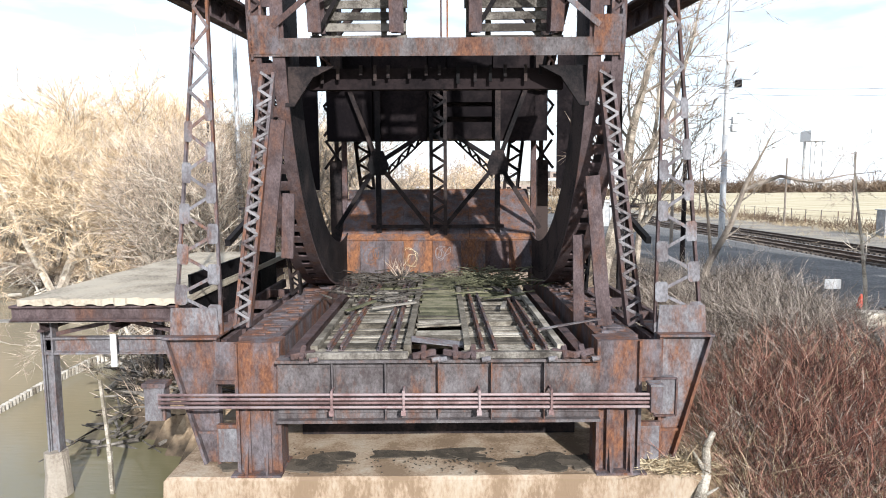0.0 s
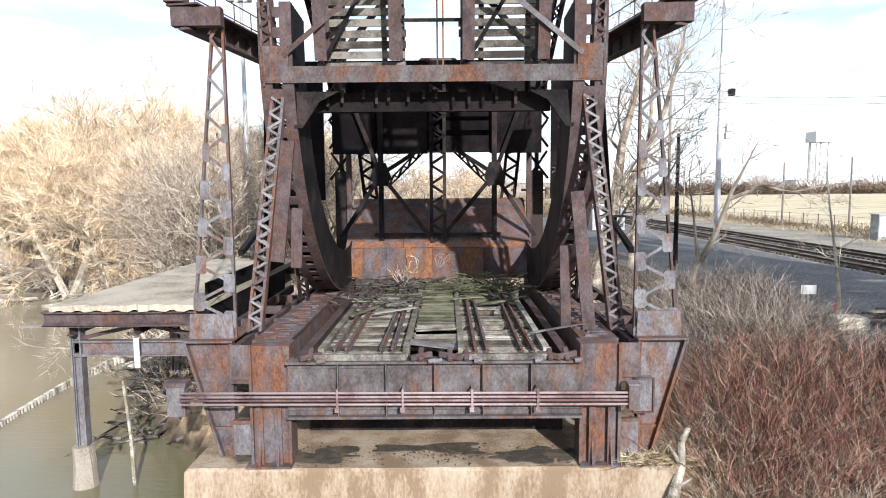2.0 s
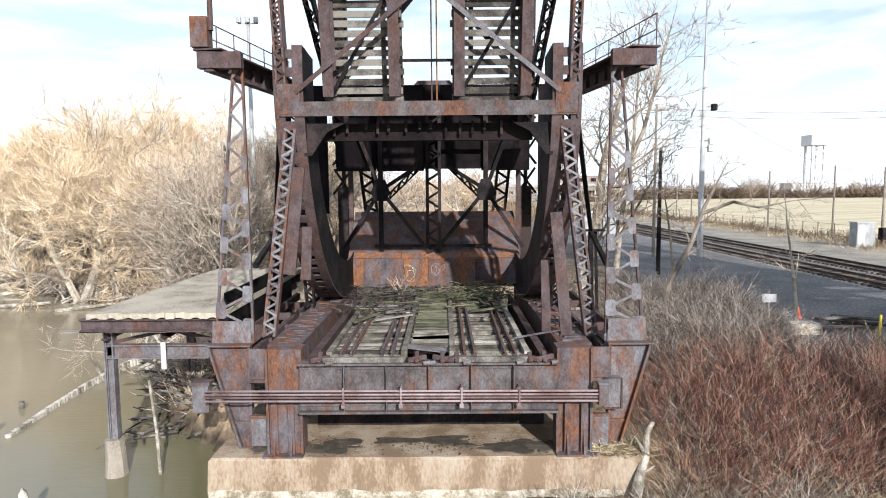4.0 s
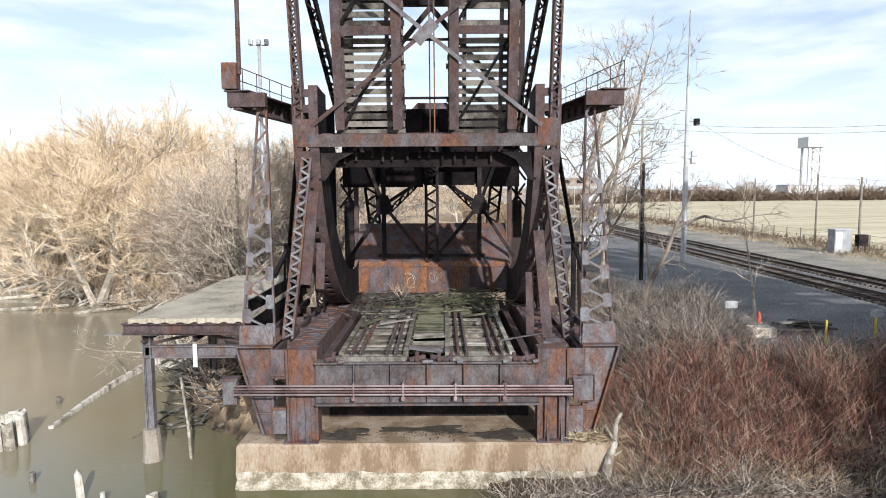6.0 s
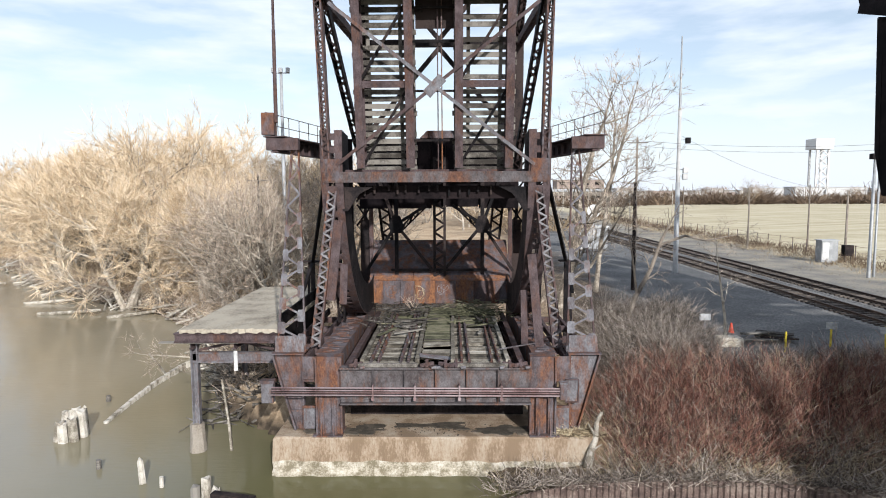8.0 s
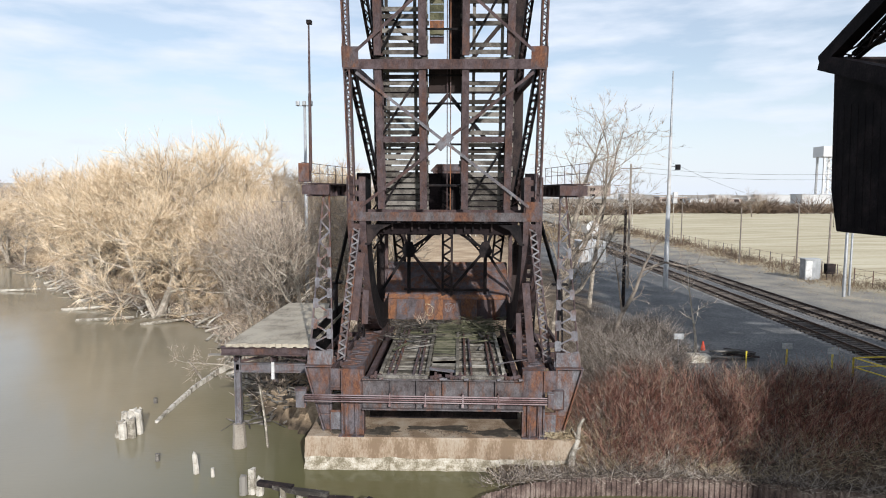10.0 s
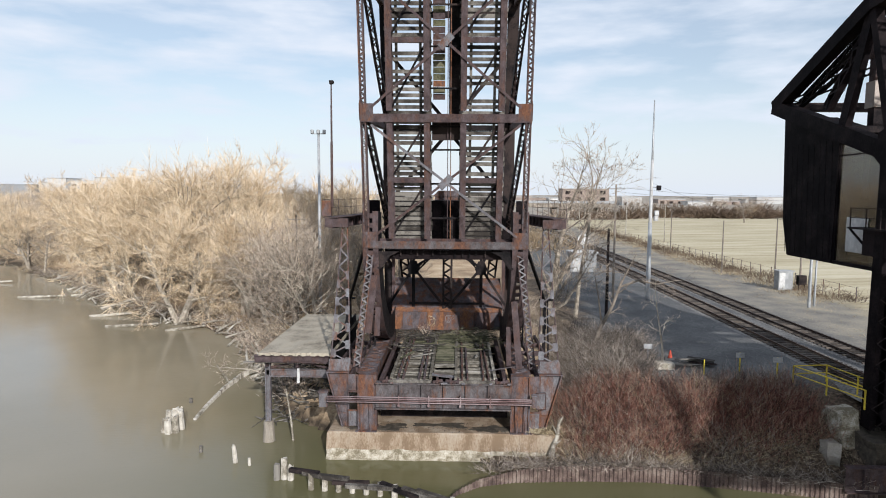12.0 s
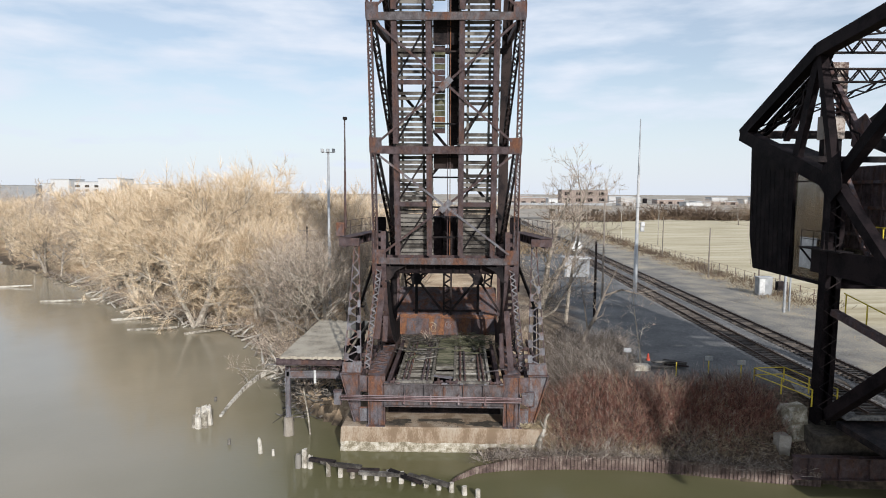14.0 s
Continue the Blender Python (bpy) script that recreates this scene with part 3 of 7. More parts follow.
for s in (-1, 1):
    def X(x):
        return CX + s * x
    # inner box column
    bm = bmesh.new()
    x0, x1 = sorted((X(4.1), X(5.2)))
    add_box(bm, (x0, 15.2, 1.72), (x1, 15.9, 5.16))
    for e in (x0 - 0.03, x1 - 0.05):
        add_box(bm, (e, 15.1, 1.72), (e + 0.08, 15.2, 5.16))
    add_rivets(bm, [(e, 15.1, 1.9 + k * 0.13) for k in range(25) for e in (x0 + 0.01, x1 - 0.01)] + [(x0 + 0.2 + j * 0.17, 15.2, 5.08) for j in range(5)], (0, -1, 0))
    part("column", bm, M["rust"], fixed, "rusted riveted box column")
    for k in (0.3, 0.78):
        bm = bmesh.new()
        x = X(4.1 + k * 1.1)
        add_prism(bm, [(14.9, 1.72), (15.2, 1.72), (15.2, 3.45), (15.1, 3.45), (15.04, 2.4)], x - 0.03, x + 0.03, "x")
        add_box(bm, (x - 0.1, 15.06, 1.72), (x + 0.1, 15.11, 3.4))
        part("foot_stiffener", bm, M["rust"], fixed)
    x0, x1 = sorted((X(3.95), X(5.45)))
    box_part("base_plate", (x0 + 0.1, 14.88, 1.69), (x1 - 0.1, 16.1, 1.75), M["rust"], fixed, bevel=0.01)
    # panel between inner and outer column, with openings
    x0, x1 = sorted((X(5.2), X(5.85)))
    box_part("web_panel", (x0, 15.5, 4.1), (x1, 15.54, 5.1), M["rust"], fixed)
    box_part("web_panel", (x0, 15.5, 1.85), (x1, 15.54, 2.8), M["grey"], fixed)
    box_part("cross_strut", (x0, 15.42, 4.0), (x1, 15.56, 4.1), M["rust"], fixed)
    box_part("cross_strut", (x0, 15.42, 2.8), (x1, 15.56, 2.9), M["rust"], fixed)
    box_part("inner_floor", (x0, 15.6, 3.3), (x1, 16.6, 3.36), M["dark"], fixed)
    # outer tapering bracket
    bm = bmesh.new()
    prof = [(X(5.85), 1.75), (X(6.25), 1.75), (X(7.2), 5.16), (X(5.85), 5.16)]
    add_prism(bm, prof, 15.75, 15.79)
    part("bracket_plate", bm, M["grey"] if s > 0 else M["rust"], fixed, "tapering bracket plate with faded paint")
    bm = bmesh.new()
    add_bar(bm, (X(6.25), 15.72, 1.75), (X(7.2), 15.72, 5.16), 0.08, 0.3)
    part("bracket_edge", bm, M["rust"], fixed)
    bm = bmesh.new()
    add_bar(bm, (X(5.88), 15.72, 1.75), (X(5.88), 15.72, 5.16), 0.09, 0.26)
    add_rivets(bm, [(X(5.98), 15.75, 1.9 + k * 0.14) for k in range(23)], (0, -1, 0), 0.02)
    part("bracket_edge", bm, M["rust"], fixed)
    x0, x1 = sorted((X(5.8), X(7.25)))
    box_part("bracket_cap", (x0, 15.5, 5.16), (x1, 17.4, 5.22), M["rust"], fixed, bevel=0.01)
    x0, x1 = sorted((X(5.9), X(6.9)))
    box_part("cross_strut", (x0, 15.68, 2.55), (min(x1, X(6.45)) if s > 0 else x1, 15.8, 2.62), M["rust"], fixed) if s > 0 else box_part("cross_strut", (X(6.45), 15.68, 2.55), (x1, 15.8, 2.62), M["rust"], fixed)
    # track girder running back along the deck
    x0, x1 = sorted((X(4.25), X(5.35)))
    bm = bmesh.new()
    add_box(bm, (x0, 15.9, 5.06), (x1, 30, 5.14))
    for e in (x0 + 0.1, x1 - 0.14):
        add_box(bm, (e, 15.9, 3.7), (e + 0.04, 30, 5.06))
    part("track_girder", bm, M["rust"], fixed, "rusted riveted track girder with worn top plates")
    r = random.Random(40 + s)
    for i in range(46):
        y = 16.1 + i * 0.25
        bm = bmesh.new()
        w = r.uniform(0.14, 0.3)
        xc = (x0 + x1) / 2 + r.uniform(-0.32, 0.32)
        add_box(bm, (xc - w, y, 5.14), (xc + w, y + r.uniform(0.1, 0.22), 5.14 + r.uniform(0.02, 0.07)))
        part("tread_plate", bm, M["rust"], fixed)
    for y in (17.2, 19.4, 21.8, 24.2):
        x0, x1 = sorted((X(5.35), X(7.0)))
        box_part("outrigger", (x0, y, 4.75), (x1, y + 0.18, 5.05), M["steel"], fixed)
    for xx in (5.75, 6.9):
        bm = bmesh.new()
        add_bar(bm, (X(xx), 15.9, 4.9), (X(xx), 27, 4.9), 0.16, 0.34, (0, 0, 1))
        part("outer_stringer", bm, M["steel"], fixed)

# ---- conduits across the front ----
conduits = thing("conduit_bundle", "four long pinkish steel conduits clamped across the end girder", "pipe", at=(-7, 14.7, 3.8))
for i in range(4):
    z = 3.62 + i * 0.105
    bm = bmesh.new()
    bmesh.ops.create_cone(bm, cap_ends=True, segments=10, radius1=0.036, radius2=0.036, depth=12.35,
                          matrix=Matrix.Translation((-0.72, 14.68 + (0.02 if i % 2 else 0), z)) @ Matrix.Rotation(radians(90.25), 4, "Y"))
    for f in bm.faces:
        f.smooth = len(f.verts) == 4
    part("conduit", bm, M["pipe"], conduits)
for x in (-2.55, -0.75, 1.15, 2.95):
    bm = bmesh.new()
    add_box(bm, (x - 0.03, 14.615, 3.54), (x + 0.03, 14.64, 4.05))
    add_box(bm, (x - 0.022, 14.64, 3.5), (x + 0.022, 15.0, 3.55))
    add_box(bm, (x - 0.022, 14.64, 4.02), (x + 0.022, 15.0, 4.06))
    add_box(bm, (x - 0.07, 14.6, 3.42), (x + 0.05, 14.68, 3.55))
    part("clamp", bm, M["pipe"], conduits)
jb = thing("junction_box", "weathered grey steel junction box on the frame", "junction box", "junction boxes", at=(-7.2, 15.4, 3.6))
box_part("case", (-7.5, 15.2, 3.1), (-6.98, 15.55, 4.05), M["grey"], jb, bevel=0.015)
box_part("lid", (-7.55, 15.17, 3.98), (-6.93, 15.6, 4.1), M["rust"], jb, bevel=0.01)
box_part("door", (-7.44, 15.18, 3.16), (-7.04, 15.2, 3.94), M["grey"], jb)
jb = thing("junction_box", "small rusty junction box where the conduits end", "junction box", "junction boxes", at=(5.55, 15, 3.8))
box_part("case", (5.42, 14.6, 3.45), (5.72, 14.95, 4.15), M["rust"], jb, bevel=0.015)
box_part("lid", (5.40, 14.58, 4.13), (5.74, 14.97, 4.18), M["grey"], jb)
jb = thing("cable_box", "flat grey steel cable box bolted to the bracket", "junction box", "junction boxes", at=(6.1, 15.5, 3.6))
box_part("case", (5.78, 15.4, 3.1), (6.35, 15.7, 4.1), M["grey"], jb, bevel=0.015)
bm = bmesh.new()
for a, b in (((5.78, 15.38, 3.1), (5.78, 15.38, 4.1)), ((6.35, 15.38, 3.1), (6.35, 15.38, 4.1)), ((5.78, 15.38, 4.1), (6.35, 15.38, 4.1)), ((5.78, 15.38, 3.1), (6.35, 15.38, 3.1))):
    add_bar(bm, a, b, 0.05, 0.06)
part("rim", bm, M["steel"], jb)

# ---- old approach deck: ties, rails, boards ----
deck = thing("track_deck", "derelict double track deck of grey ties, rusty rails, mossy boards", "bridge deck", at=(CX, 21, 5))
for x in (-3.7, -2.65, -1.0, 1.2, 2.85, 3.9):
    i_girder("stringer", (x, 15.1, 4.45), (x, 27.4, 4.45), 0.7, 0.28, M["steel"], deck)
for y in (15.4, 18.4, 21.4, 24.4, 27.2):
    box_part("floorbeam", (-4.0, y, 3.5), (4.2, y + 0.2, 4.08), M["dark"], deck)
r = random.Random(3)
for side, x0 in ((-1, -1.85), (1, 2.05)):
    for i in range(44):
        y = 15.05 + i * 0.28
        if side > 0 and r.random() < 0.22 and i > 3 or side < 0 and r.random() < 0.06:
            continue
        bm = bmesh.new()
        dx = r.uniform(-0.08, 0.08)
        add_box(bm, (x0 - 1.2 + dx, y, 4.82), (x0 + 1.2 + dx * 2, y + 0.2, 4.98))
        for v in bm.verts:
            v.co += Vector((r.uniform(-0.02, 0.02), r.uniform(-0.015, 0.015), r.uniform(-0.02, 0.015)))
        part("tie", bm, M["moss"] if y > 22.5 and r.random() < 0.6 else M["palewood"] if r.random() < 0.07 else M["decktie"], deck)
    for k, off in enumerate((-0.8, -0.48, 0.48, 0.8)):
        bm = bmesh.new()
        x = x0 + off
        end = 27.3 - 3.5 * (side > 0) * (k in (1, 2)) - r.random() * 1.2
        add_box(bm, (x - 0.07, 14.95, 4.99), (x + 0.07, end, 5.02))
        add_box(bm, (x - 0.012, 14.95, 5.02), (x + 0.012, end, 5.1))
        add_box(bm, (x - 0.036, 14.95, 5.09), (x + 0.036, end, 5.135))
        skew = r.uniform(-0.009, 0.009)
        for v in bm.verts:
            v.co.x += skew * (v.co.y - 15)
        part("rail", bm, M["rust"], deck)
    for off in (-1.18, 1.18):
        bm = bmesh.new()
        add_box(bm, (x0 + off - 0.09, 15.0, 4.98), (x0 + off + 0.09, 26.4, 5.12))
        part("guard_timber", bm, M["decktie"], deck)
    bm = bmesh.new()
    add_box(bm, (x0 - 1.35, 14.82, 4.8), (x0 + 1.2, 15.04, 4.97))
    bmesh.ops.bevel(bm, geom=list(bm.edges), offset=0.02, segments=1, affect="EDGES")
    part("end_timber", bm, M["wood"], deck)
for i in range(44):
    y = 15.9 + i * 0.26
    if 3 < i < 6:
        continue
    bm = bmesh.new()
    add_box(bm, (-0.52 + r.uniform(-0.05, 0.05), y, 5.0), (0.82 + r.uniform(-0.05, 0.05), y + 0.225, 5.05))
    for v in bm.verts:
        v.co.z += r.uniform(-0.015, 0.02) + (0.06 if i == 6 and v.co.x > 0 else 0)
    part("walk_board", bm, M["moss"] if y > 19 + r.uniform(-1.5, 1) else M["decktie"], deck)
bm = bmesh.new()
add_box(bm, (-0.7, -0.2, 0), (0.7, 0.2, 0.03), pose(0.1, 15.65, 5.03, 6, 8, 4))
part("walk_board", bm, M["grey"], deck, "loose grey metal sheet")

for i in range(22):
    x, y, a, L = r.uniform(-3.2, -0.8) if i < 15 else r.uniform(1.0, 3.2), r.uniform(18.5, 27.0), radians(r.choice((r.uniform(-35, 35), r.uniform(60, 120)))), r.uniform(0.7, 2.0)
    bm = bmesh.new()
    add_bar(bm, (x - L / 2 * math.cos(a), y - L / 2 * math.sin(a), 5.15 + r.uniform(0, 0.05)), (x + L / 2 * math.cos(a), y + L / 2 * math.sin(a), 5.15 + r.uniform(0, 0.14)), r.uniform(0.08, 0.2), 0.05, (0, 0, 1))
    tagged(part("loose_board", bm, M["wood"] if i % 3 else M["moss"], None), "rotten loose board lying across the old rails", "board", "loose boards")

# cast rail locks at the deck's end
for x, flip in ((-3.3, 1), (-0.25, 1), (0.55, -1), (1.0, 1), (3.3, -1), (3.75, 1)):
    lock = thing("rail_lock", "rusty cast steel rail lock at the deck's front edge", "rail lock", "rail locks", at=(x, 14.9, 4.85))
    bm = bmesh.new()
    add_bar(bm, (x - 0.28 * flip, 14.75, 4.9), (x + 0.3 * flip, 15.0, 4.95), 0.12, 0.16, (0, 0, 1))
    add_bar(bm, (x, 14.7, 4.85), (x, 15.1, 5.08), 0.14, 0.12, (0, 0, 1))
    bmesh.ops.bevel(bm, geom=list(bm.edges), offset=0.02, segments=1, affect="EDGES")
    part("casting", bm, M["steel"], lock)
    bm = bmesh.new()
    bmesh.ops.create_cone(bm, cap_ends=True, segments=12, radius1=0.07, radius2=0.06, depth=0.22,
                          matrix=Matrix.Translation((x + 0.32 * flip, 14.72, 4.83)) @ Matrix.Rotation(radians(80), 4, "Y"))
    part("roller", bm, M["grey"], lock)

# ---- portal towers beside the span ----
for s in (-1, 1):
    def X(x):
        return CX + s * x
    tower = thing("lattice_tower", "tall tapering riveted lattice tower " + ("streaked with orange rust" if s < 0 else "with grey lacing and dark edges"), "lattice tower", "towers beside the span", at=(X(6.5), 16, 5.2))
    laced("leg", (X(6.45), 16.0, 5.2), (X(6.12), 16.35, 14.35), 1.32, 0.34, 0.12, tower, M["rust"] if s < 0 else M["steel"], M["grey"], 17, flange=0.07, bar_w=0.085, plates=0.75)
    bm = bmesh.new()
    add_prism(bm, [(X(5.85), 5.2), (X(7.15), 5.2), (X(7.1), 5.95), (X(5.88), 5.95)], 15.84, 15.88)
    part("gusset", bm, M["grey"], tower)
    laced("inner_leg", (X(5.55), 16.9, 5.2), (X(4.72), 17.4, 12.3), 0.46, 0.42, 0.3, tower, M["rust"] if s < 0 else M["steel"], M["lace"], 30, flange=0.09)
    laced("rear_leg", (X(5.3), 22.5, 5.2), (X(5.3), 20.2, 13.2), 0.4, 0.4, 0.3, tower, M["dark"], M["dark"], 26, flange=0.08)
    bm = bmesh.new()
    for a, b in (((X(7.3), 24.5, 8.2), (X(5.2), 17.8, 12.6)), ((X(7.3), 24.5, 8.2), (X(6.6), 19.0, 7.4))):
        add_bar(bm, a, b, 0.16, 0.2, (0, 0, 1))
    part("back_stay", bm, M["dark"], tower)
    bm = bmesh.new()
    add_bar(bm, (X(7.3), 24.5, ground_z(X(7.3), 24.5) - 0.4), (X(7.3), 24.5, 8.3), 0.22, 0.22)
    add_bar(bm, (X(7.7), 24.5, ground_z(X(7.7), 24.5) - 0.4), (X(7.5), 24.5, 8.3), 0.12, 0.12)
    add_box(bm, (X(7.4) - 0.5, 24.2, 8.25), (X(7.4) + 0.5, 24.8, 8.33))
    part("back_post", bm, M["dark"], tower)
    # bracket beam over the tower, running back beside the span
    i_girder("bracket_beam", (X(6.95), 16.0, 14.32), (X(5.75), 23.4, 14.32), 0.62, 0.34, M["steel"], tower, stiff=9)
    bm = bmesh.new()
    add_bar(bm, (X(6.95), 15.9, 14.68), (X(5.75), 23.5, 14.68), 0.95, 0.05, (0, 0, 1))
    part("platform", bm, M["steel"], tower)
    x0, x1 = sorted((X(5.9), X(7.3)))
    box_part("cross_girder", (x0, 15.95, 14.1), (x1, 16.25, 14.62), M["steel"], tower, bevel=0.01)
    bm = bmesh.new()
    a, b = Vector((X(7.35), 16.2, 14.7)), Vector((X(6.15), 23.3, 14.7))
    for f in range(7):
        p = a.lerp(b, f / 6)
        add_bar(bm, p, p + Vector((0, 0, 1.05)), 0.03, 0.03)
    for h in (0.55, 1.05):
        add_bar(bm, a + Vector((0, 0, h)), b + Vector((0, 0, h)), 0.03, 0.03)
    part("handrail", bm, M["steel"], tower)
    if s < 0:
        box_part("mast_foot", (-7.35, 15.9, 14.75), (-6.8, 16.4, 15.7), M["rust"], tower, bevel=0.02)
mast = thing("steel_mast", "slim rusty steel mast standing on the tower's platform", "mast", at=(-6.6, 15.6, 15))
for z0, z1, r0 in ((15.3, 19.2, 0.085), (19.2, 21.4, 0.06), (21.4, 22.7, 0.045)):
    bm = bmesh.new()
    bmesh.ops.create_cone(bm, cap_ends=True, segments=10, radius1=r0, radius2=r0 * 0.9, depth=z1 - z0, matrix=Matrix.Translation((-6.75, 16.1, (z0 + z1) / 2)))
    part("tube", bm, M["steel"], mast)
box_part("lamp_head", (-6.85, 15.95, 22.65), (-6.6, 16.25, 22.85), M["dark"], mast, bevel=0.02)

# ---- the raised span ----
span = thing("bascule_span", "tall raised bascule span of dark rusted steel with timber ties", "bascule bridge", at=(CX, 20, 12))
LEAN_DIR = Vector((0, -1.4, 7.66)).normalized()
FRONT = Vector((0, -LEAN_DIR.z, LEAN_DIR.y)).normalized()     # towards the river side of the floor
PANEL = 7.79
N0 = Vector((0, 17.13, 12.95))


def floor_at(x, k, depth=0.0):
    """A place on the floor's plane: x across, k panels up, depth behind the chords."""
    return Vector((CX + x, 0, 0)) + N0 + LEAN_DIR * float(np.interp(k, [-1, 0, 1, 2, 3, 4, 5], [-7.79, 0, 7.79, 16.3, 24.8, 33.3, 41.8])) - FRONT * depth


PANELS = 4
HALF = 5.0
for k in range(PANELS + 1):
    i_girder("floorbeam", floor_at(-4.9, k, 0.4), floor_at(4.9, k, 0.4), 0.85, 0.42, M["steel"], span, up=FRONT, stiff=0)
    bm = bmesh.new()
    add_bar(bm, floor_at(-5.05, k, -0.02), floor_at(5.05, k, -0.02), 0.48, 0.03, FRONT)
    add_rivets(bm, [floor_at(-4.9 + j * 0.2, k + e, -0.035) for j in range(50) for e in (-0.024, 0.024)], FRONT, 0.024)
    part("cover_plate", bm, M["girder"] if k % 2 == 0 else M["steel"], span)
    for s in (-1, 1):
        bm = bmesh.new()
        m = Matrix.Translation(floor_at(s * 4.72, k + 0.035, 0)) @ frame_of((0, 0, 0), LEAN_DIR, FRONT)[0]
        add_box(bm, (-0.42, -0.02, -0.45), (0.42, 0.05, 0.55), m)
        add_rivets(bm, [m @ Vector((-0.36 + 0.12 * i, 0.05, -0.38 + 0.12 * j)) for i in range(7) for j in range(8)], FRONT, 0.022)
        part("gusset", bm, M["rust"], span)
        add = bmesh.new()
        m2 = Matrix.Translation(floor_at(s * 5.08, k + 0.035, 0.35)) @ frame_of((0, 0, 0), LEAN_DIR, FRONT)[0]
        add_box(add, (-0.03, -0.4, -0.6), (0.03, 0.4, 0.7), m2)
        part("side_gusset", add, M["rust"], span)
TOP = [(28.3, 13.6), (28.0, 21.3), (25.6, 30.0), (21.6, 38.2), (16.5, 45.6)]
for k in range(PANELS):
    for s in (-1, 1):
        laced("bottom_chord", floor_at(s * 4.93, k, 0.3), floor_at(s * 4.93, k + 1, 0.3), 0.34, 0.34, 0.55, span, M["rust"], M["steel"], 34, flange=0.07, bar_w=0.06)
        a, b = TOP[k], TOP[k + 1]
        bar("top_chord", (CX + s * 4.75, *a), (CX + s * 4.75, *b), 0.8, 0.7, M["dark"], span, (0, -1, 0))
        laced("web_post", floor_at(s * 4.9, k + 1, 0.3), (CX + s * 4.9, *b), 0.36, 0.36, 0.4, span, M["steel"], M["steel"], 26, flange=0.08)
        laced("web_diagonal", floor_at(s * 4.8, k + 1, 0.4), (CX + s * 4.75, *a), 0.42, 0.42, 0.45, span, M["dark"], M["steel"], 24, flange=0.1, bar_w=0.09)
    for i, x in enumerate((-3.35, -1.12, 1.06, 3.3)):
        i_girder("stringer", floor_at(x, k + 0.05, 0.42), floor_at(x, k + 0.97, 0.42), 0.75, 0.36, M["steel"], span, up=FRONT)
    for s in (-1, 1):
        bm = bmesh.new()
        add_bar(bm, floor_at(s * -4.45, k + 0.07, -0.06), floor_at(s * 4.45, k + 0.95, -0.06), 0.15, 0.03, FRONT)
        add_bar(bm, floor_at(s * -4.45, k + 0.07, 0.0), floor_at(s * 4.45, k + 0.95, 0.0), 0.03, 0.12, FRONT)
        part("lateral_brace", bm, M["grey"] if s < 0 and k == 0 else M["steel"], span)
    bm = bmesh.new()
    m = Matrix.Translation(floor_at(0, k + 0.51, -0.09)) @ frame_of((0, 0, 0), LEAN_DIR, FRONT)[0] @ Matrix.Rotation(radians(-45), 4, "Y")
    add_box(bm, (-0.22, -0.015, -0.5), (0.22, 0.015, 0.5), m)
    part("brace_plate", bm, M["grey"], span)
    for x0, x1 in ((-3.3, -1.2), (1.1, 3.25)):
        bar("cross_frame", floor_at(x0, k + 0.52, 0.2), floor_at(x1, k + 0.52, 0.2), 0.3, 0.12, M["steel"], span, FRONT)
        for a, b in ((0.06, 0.5), (0.54, 0.96)):
            bm = bmesh.new()
            add_bar(bm, floor_at(x0, k + a, 0.55), floor_at(x1, k + b, 0.55), 0.12, 0.06, FRONT)
            part("stringer_brace", bm, M["dark"], span)
    # ties, seen from below
    r = random.Random(60 + k)
    for x0 in (-2.25, 2.2):
        for i in range(24):
            if r.random() < 0.07:
                continue
            f = k + 0.03 + i * 0.0405
            dx = r.uniform(-0.06, 0.06)
            bar("tie", floor_at(x0 - 1.38 + dx, f + r.uniform(-0.002, 0.002), 0.92), floor_at(x0 + 1.38 + dx, f + r.uniform(-0.002, 0.002), 0.92), 0.215, 0.2, M["wood"], span, FRONT)
        for off in (-1.28, -0.72, 0.72, 1.28):
            bar("guard_timber", floor_at(x0 + off, k, 1.08), floor_at(x0 + off, k + 1, 1.08), 0.16, 0.12, M["wood"], span, FRONT)
    # middle strip: catwalk and conduits
    if k > 0:
        for i in range(18):
            f = k + 0.12 + i * 0.045
            bar("walk_board", floor_at(-0.42, f, 1.2), floor_at(-0.42, f + 0.042, 1.2), 0.72, 0.05, M["moss"] if r.random() < 0.4 else M["orange"] if r.random() < 0.3 else M["steel"], span, FRONT)
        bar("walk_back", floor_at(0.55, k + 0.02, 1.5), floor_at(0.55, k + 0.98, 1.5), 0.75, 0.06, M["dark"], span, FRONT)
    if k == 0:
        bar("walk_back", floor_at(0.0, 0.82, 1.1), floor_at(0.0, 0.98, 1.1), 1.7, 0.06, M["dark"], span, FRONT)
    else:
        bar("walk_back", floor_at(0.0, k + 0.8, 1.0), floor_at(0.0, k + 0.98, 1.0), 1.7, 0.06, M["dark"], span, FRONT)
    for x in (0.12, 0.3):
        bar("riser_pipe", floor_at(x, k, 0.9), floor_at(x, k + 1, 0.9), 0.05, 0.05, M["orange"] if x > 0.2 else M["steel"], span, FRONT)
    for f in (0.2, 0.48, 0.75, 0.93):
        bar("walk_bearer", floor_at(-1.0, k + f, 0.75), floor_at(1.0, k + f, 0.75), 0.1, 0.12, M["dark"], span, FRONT)

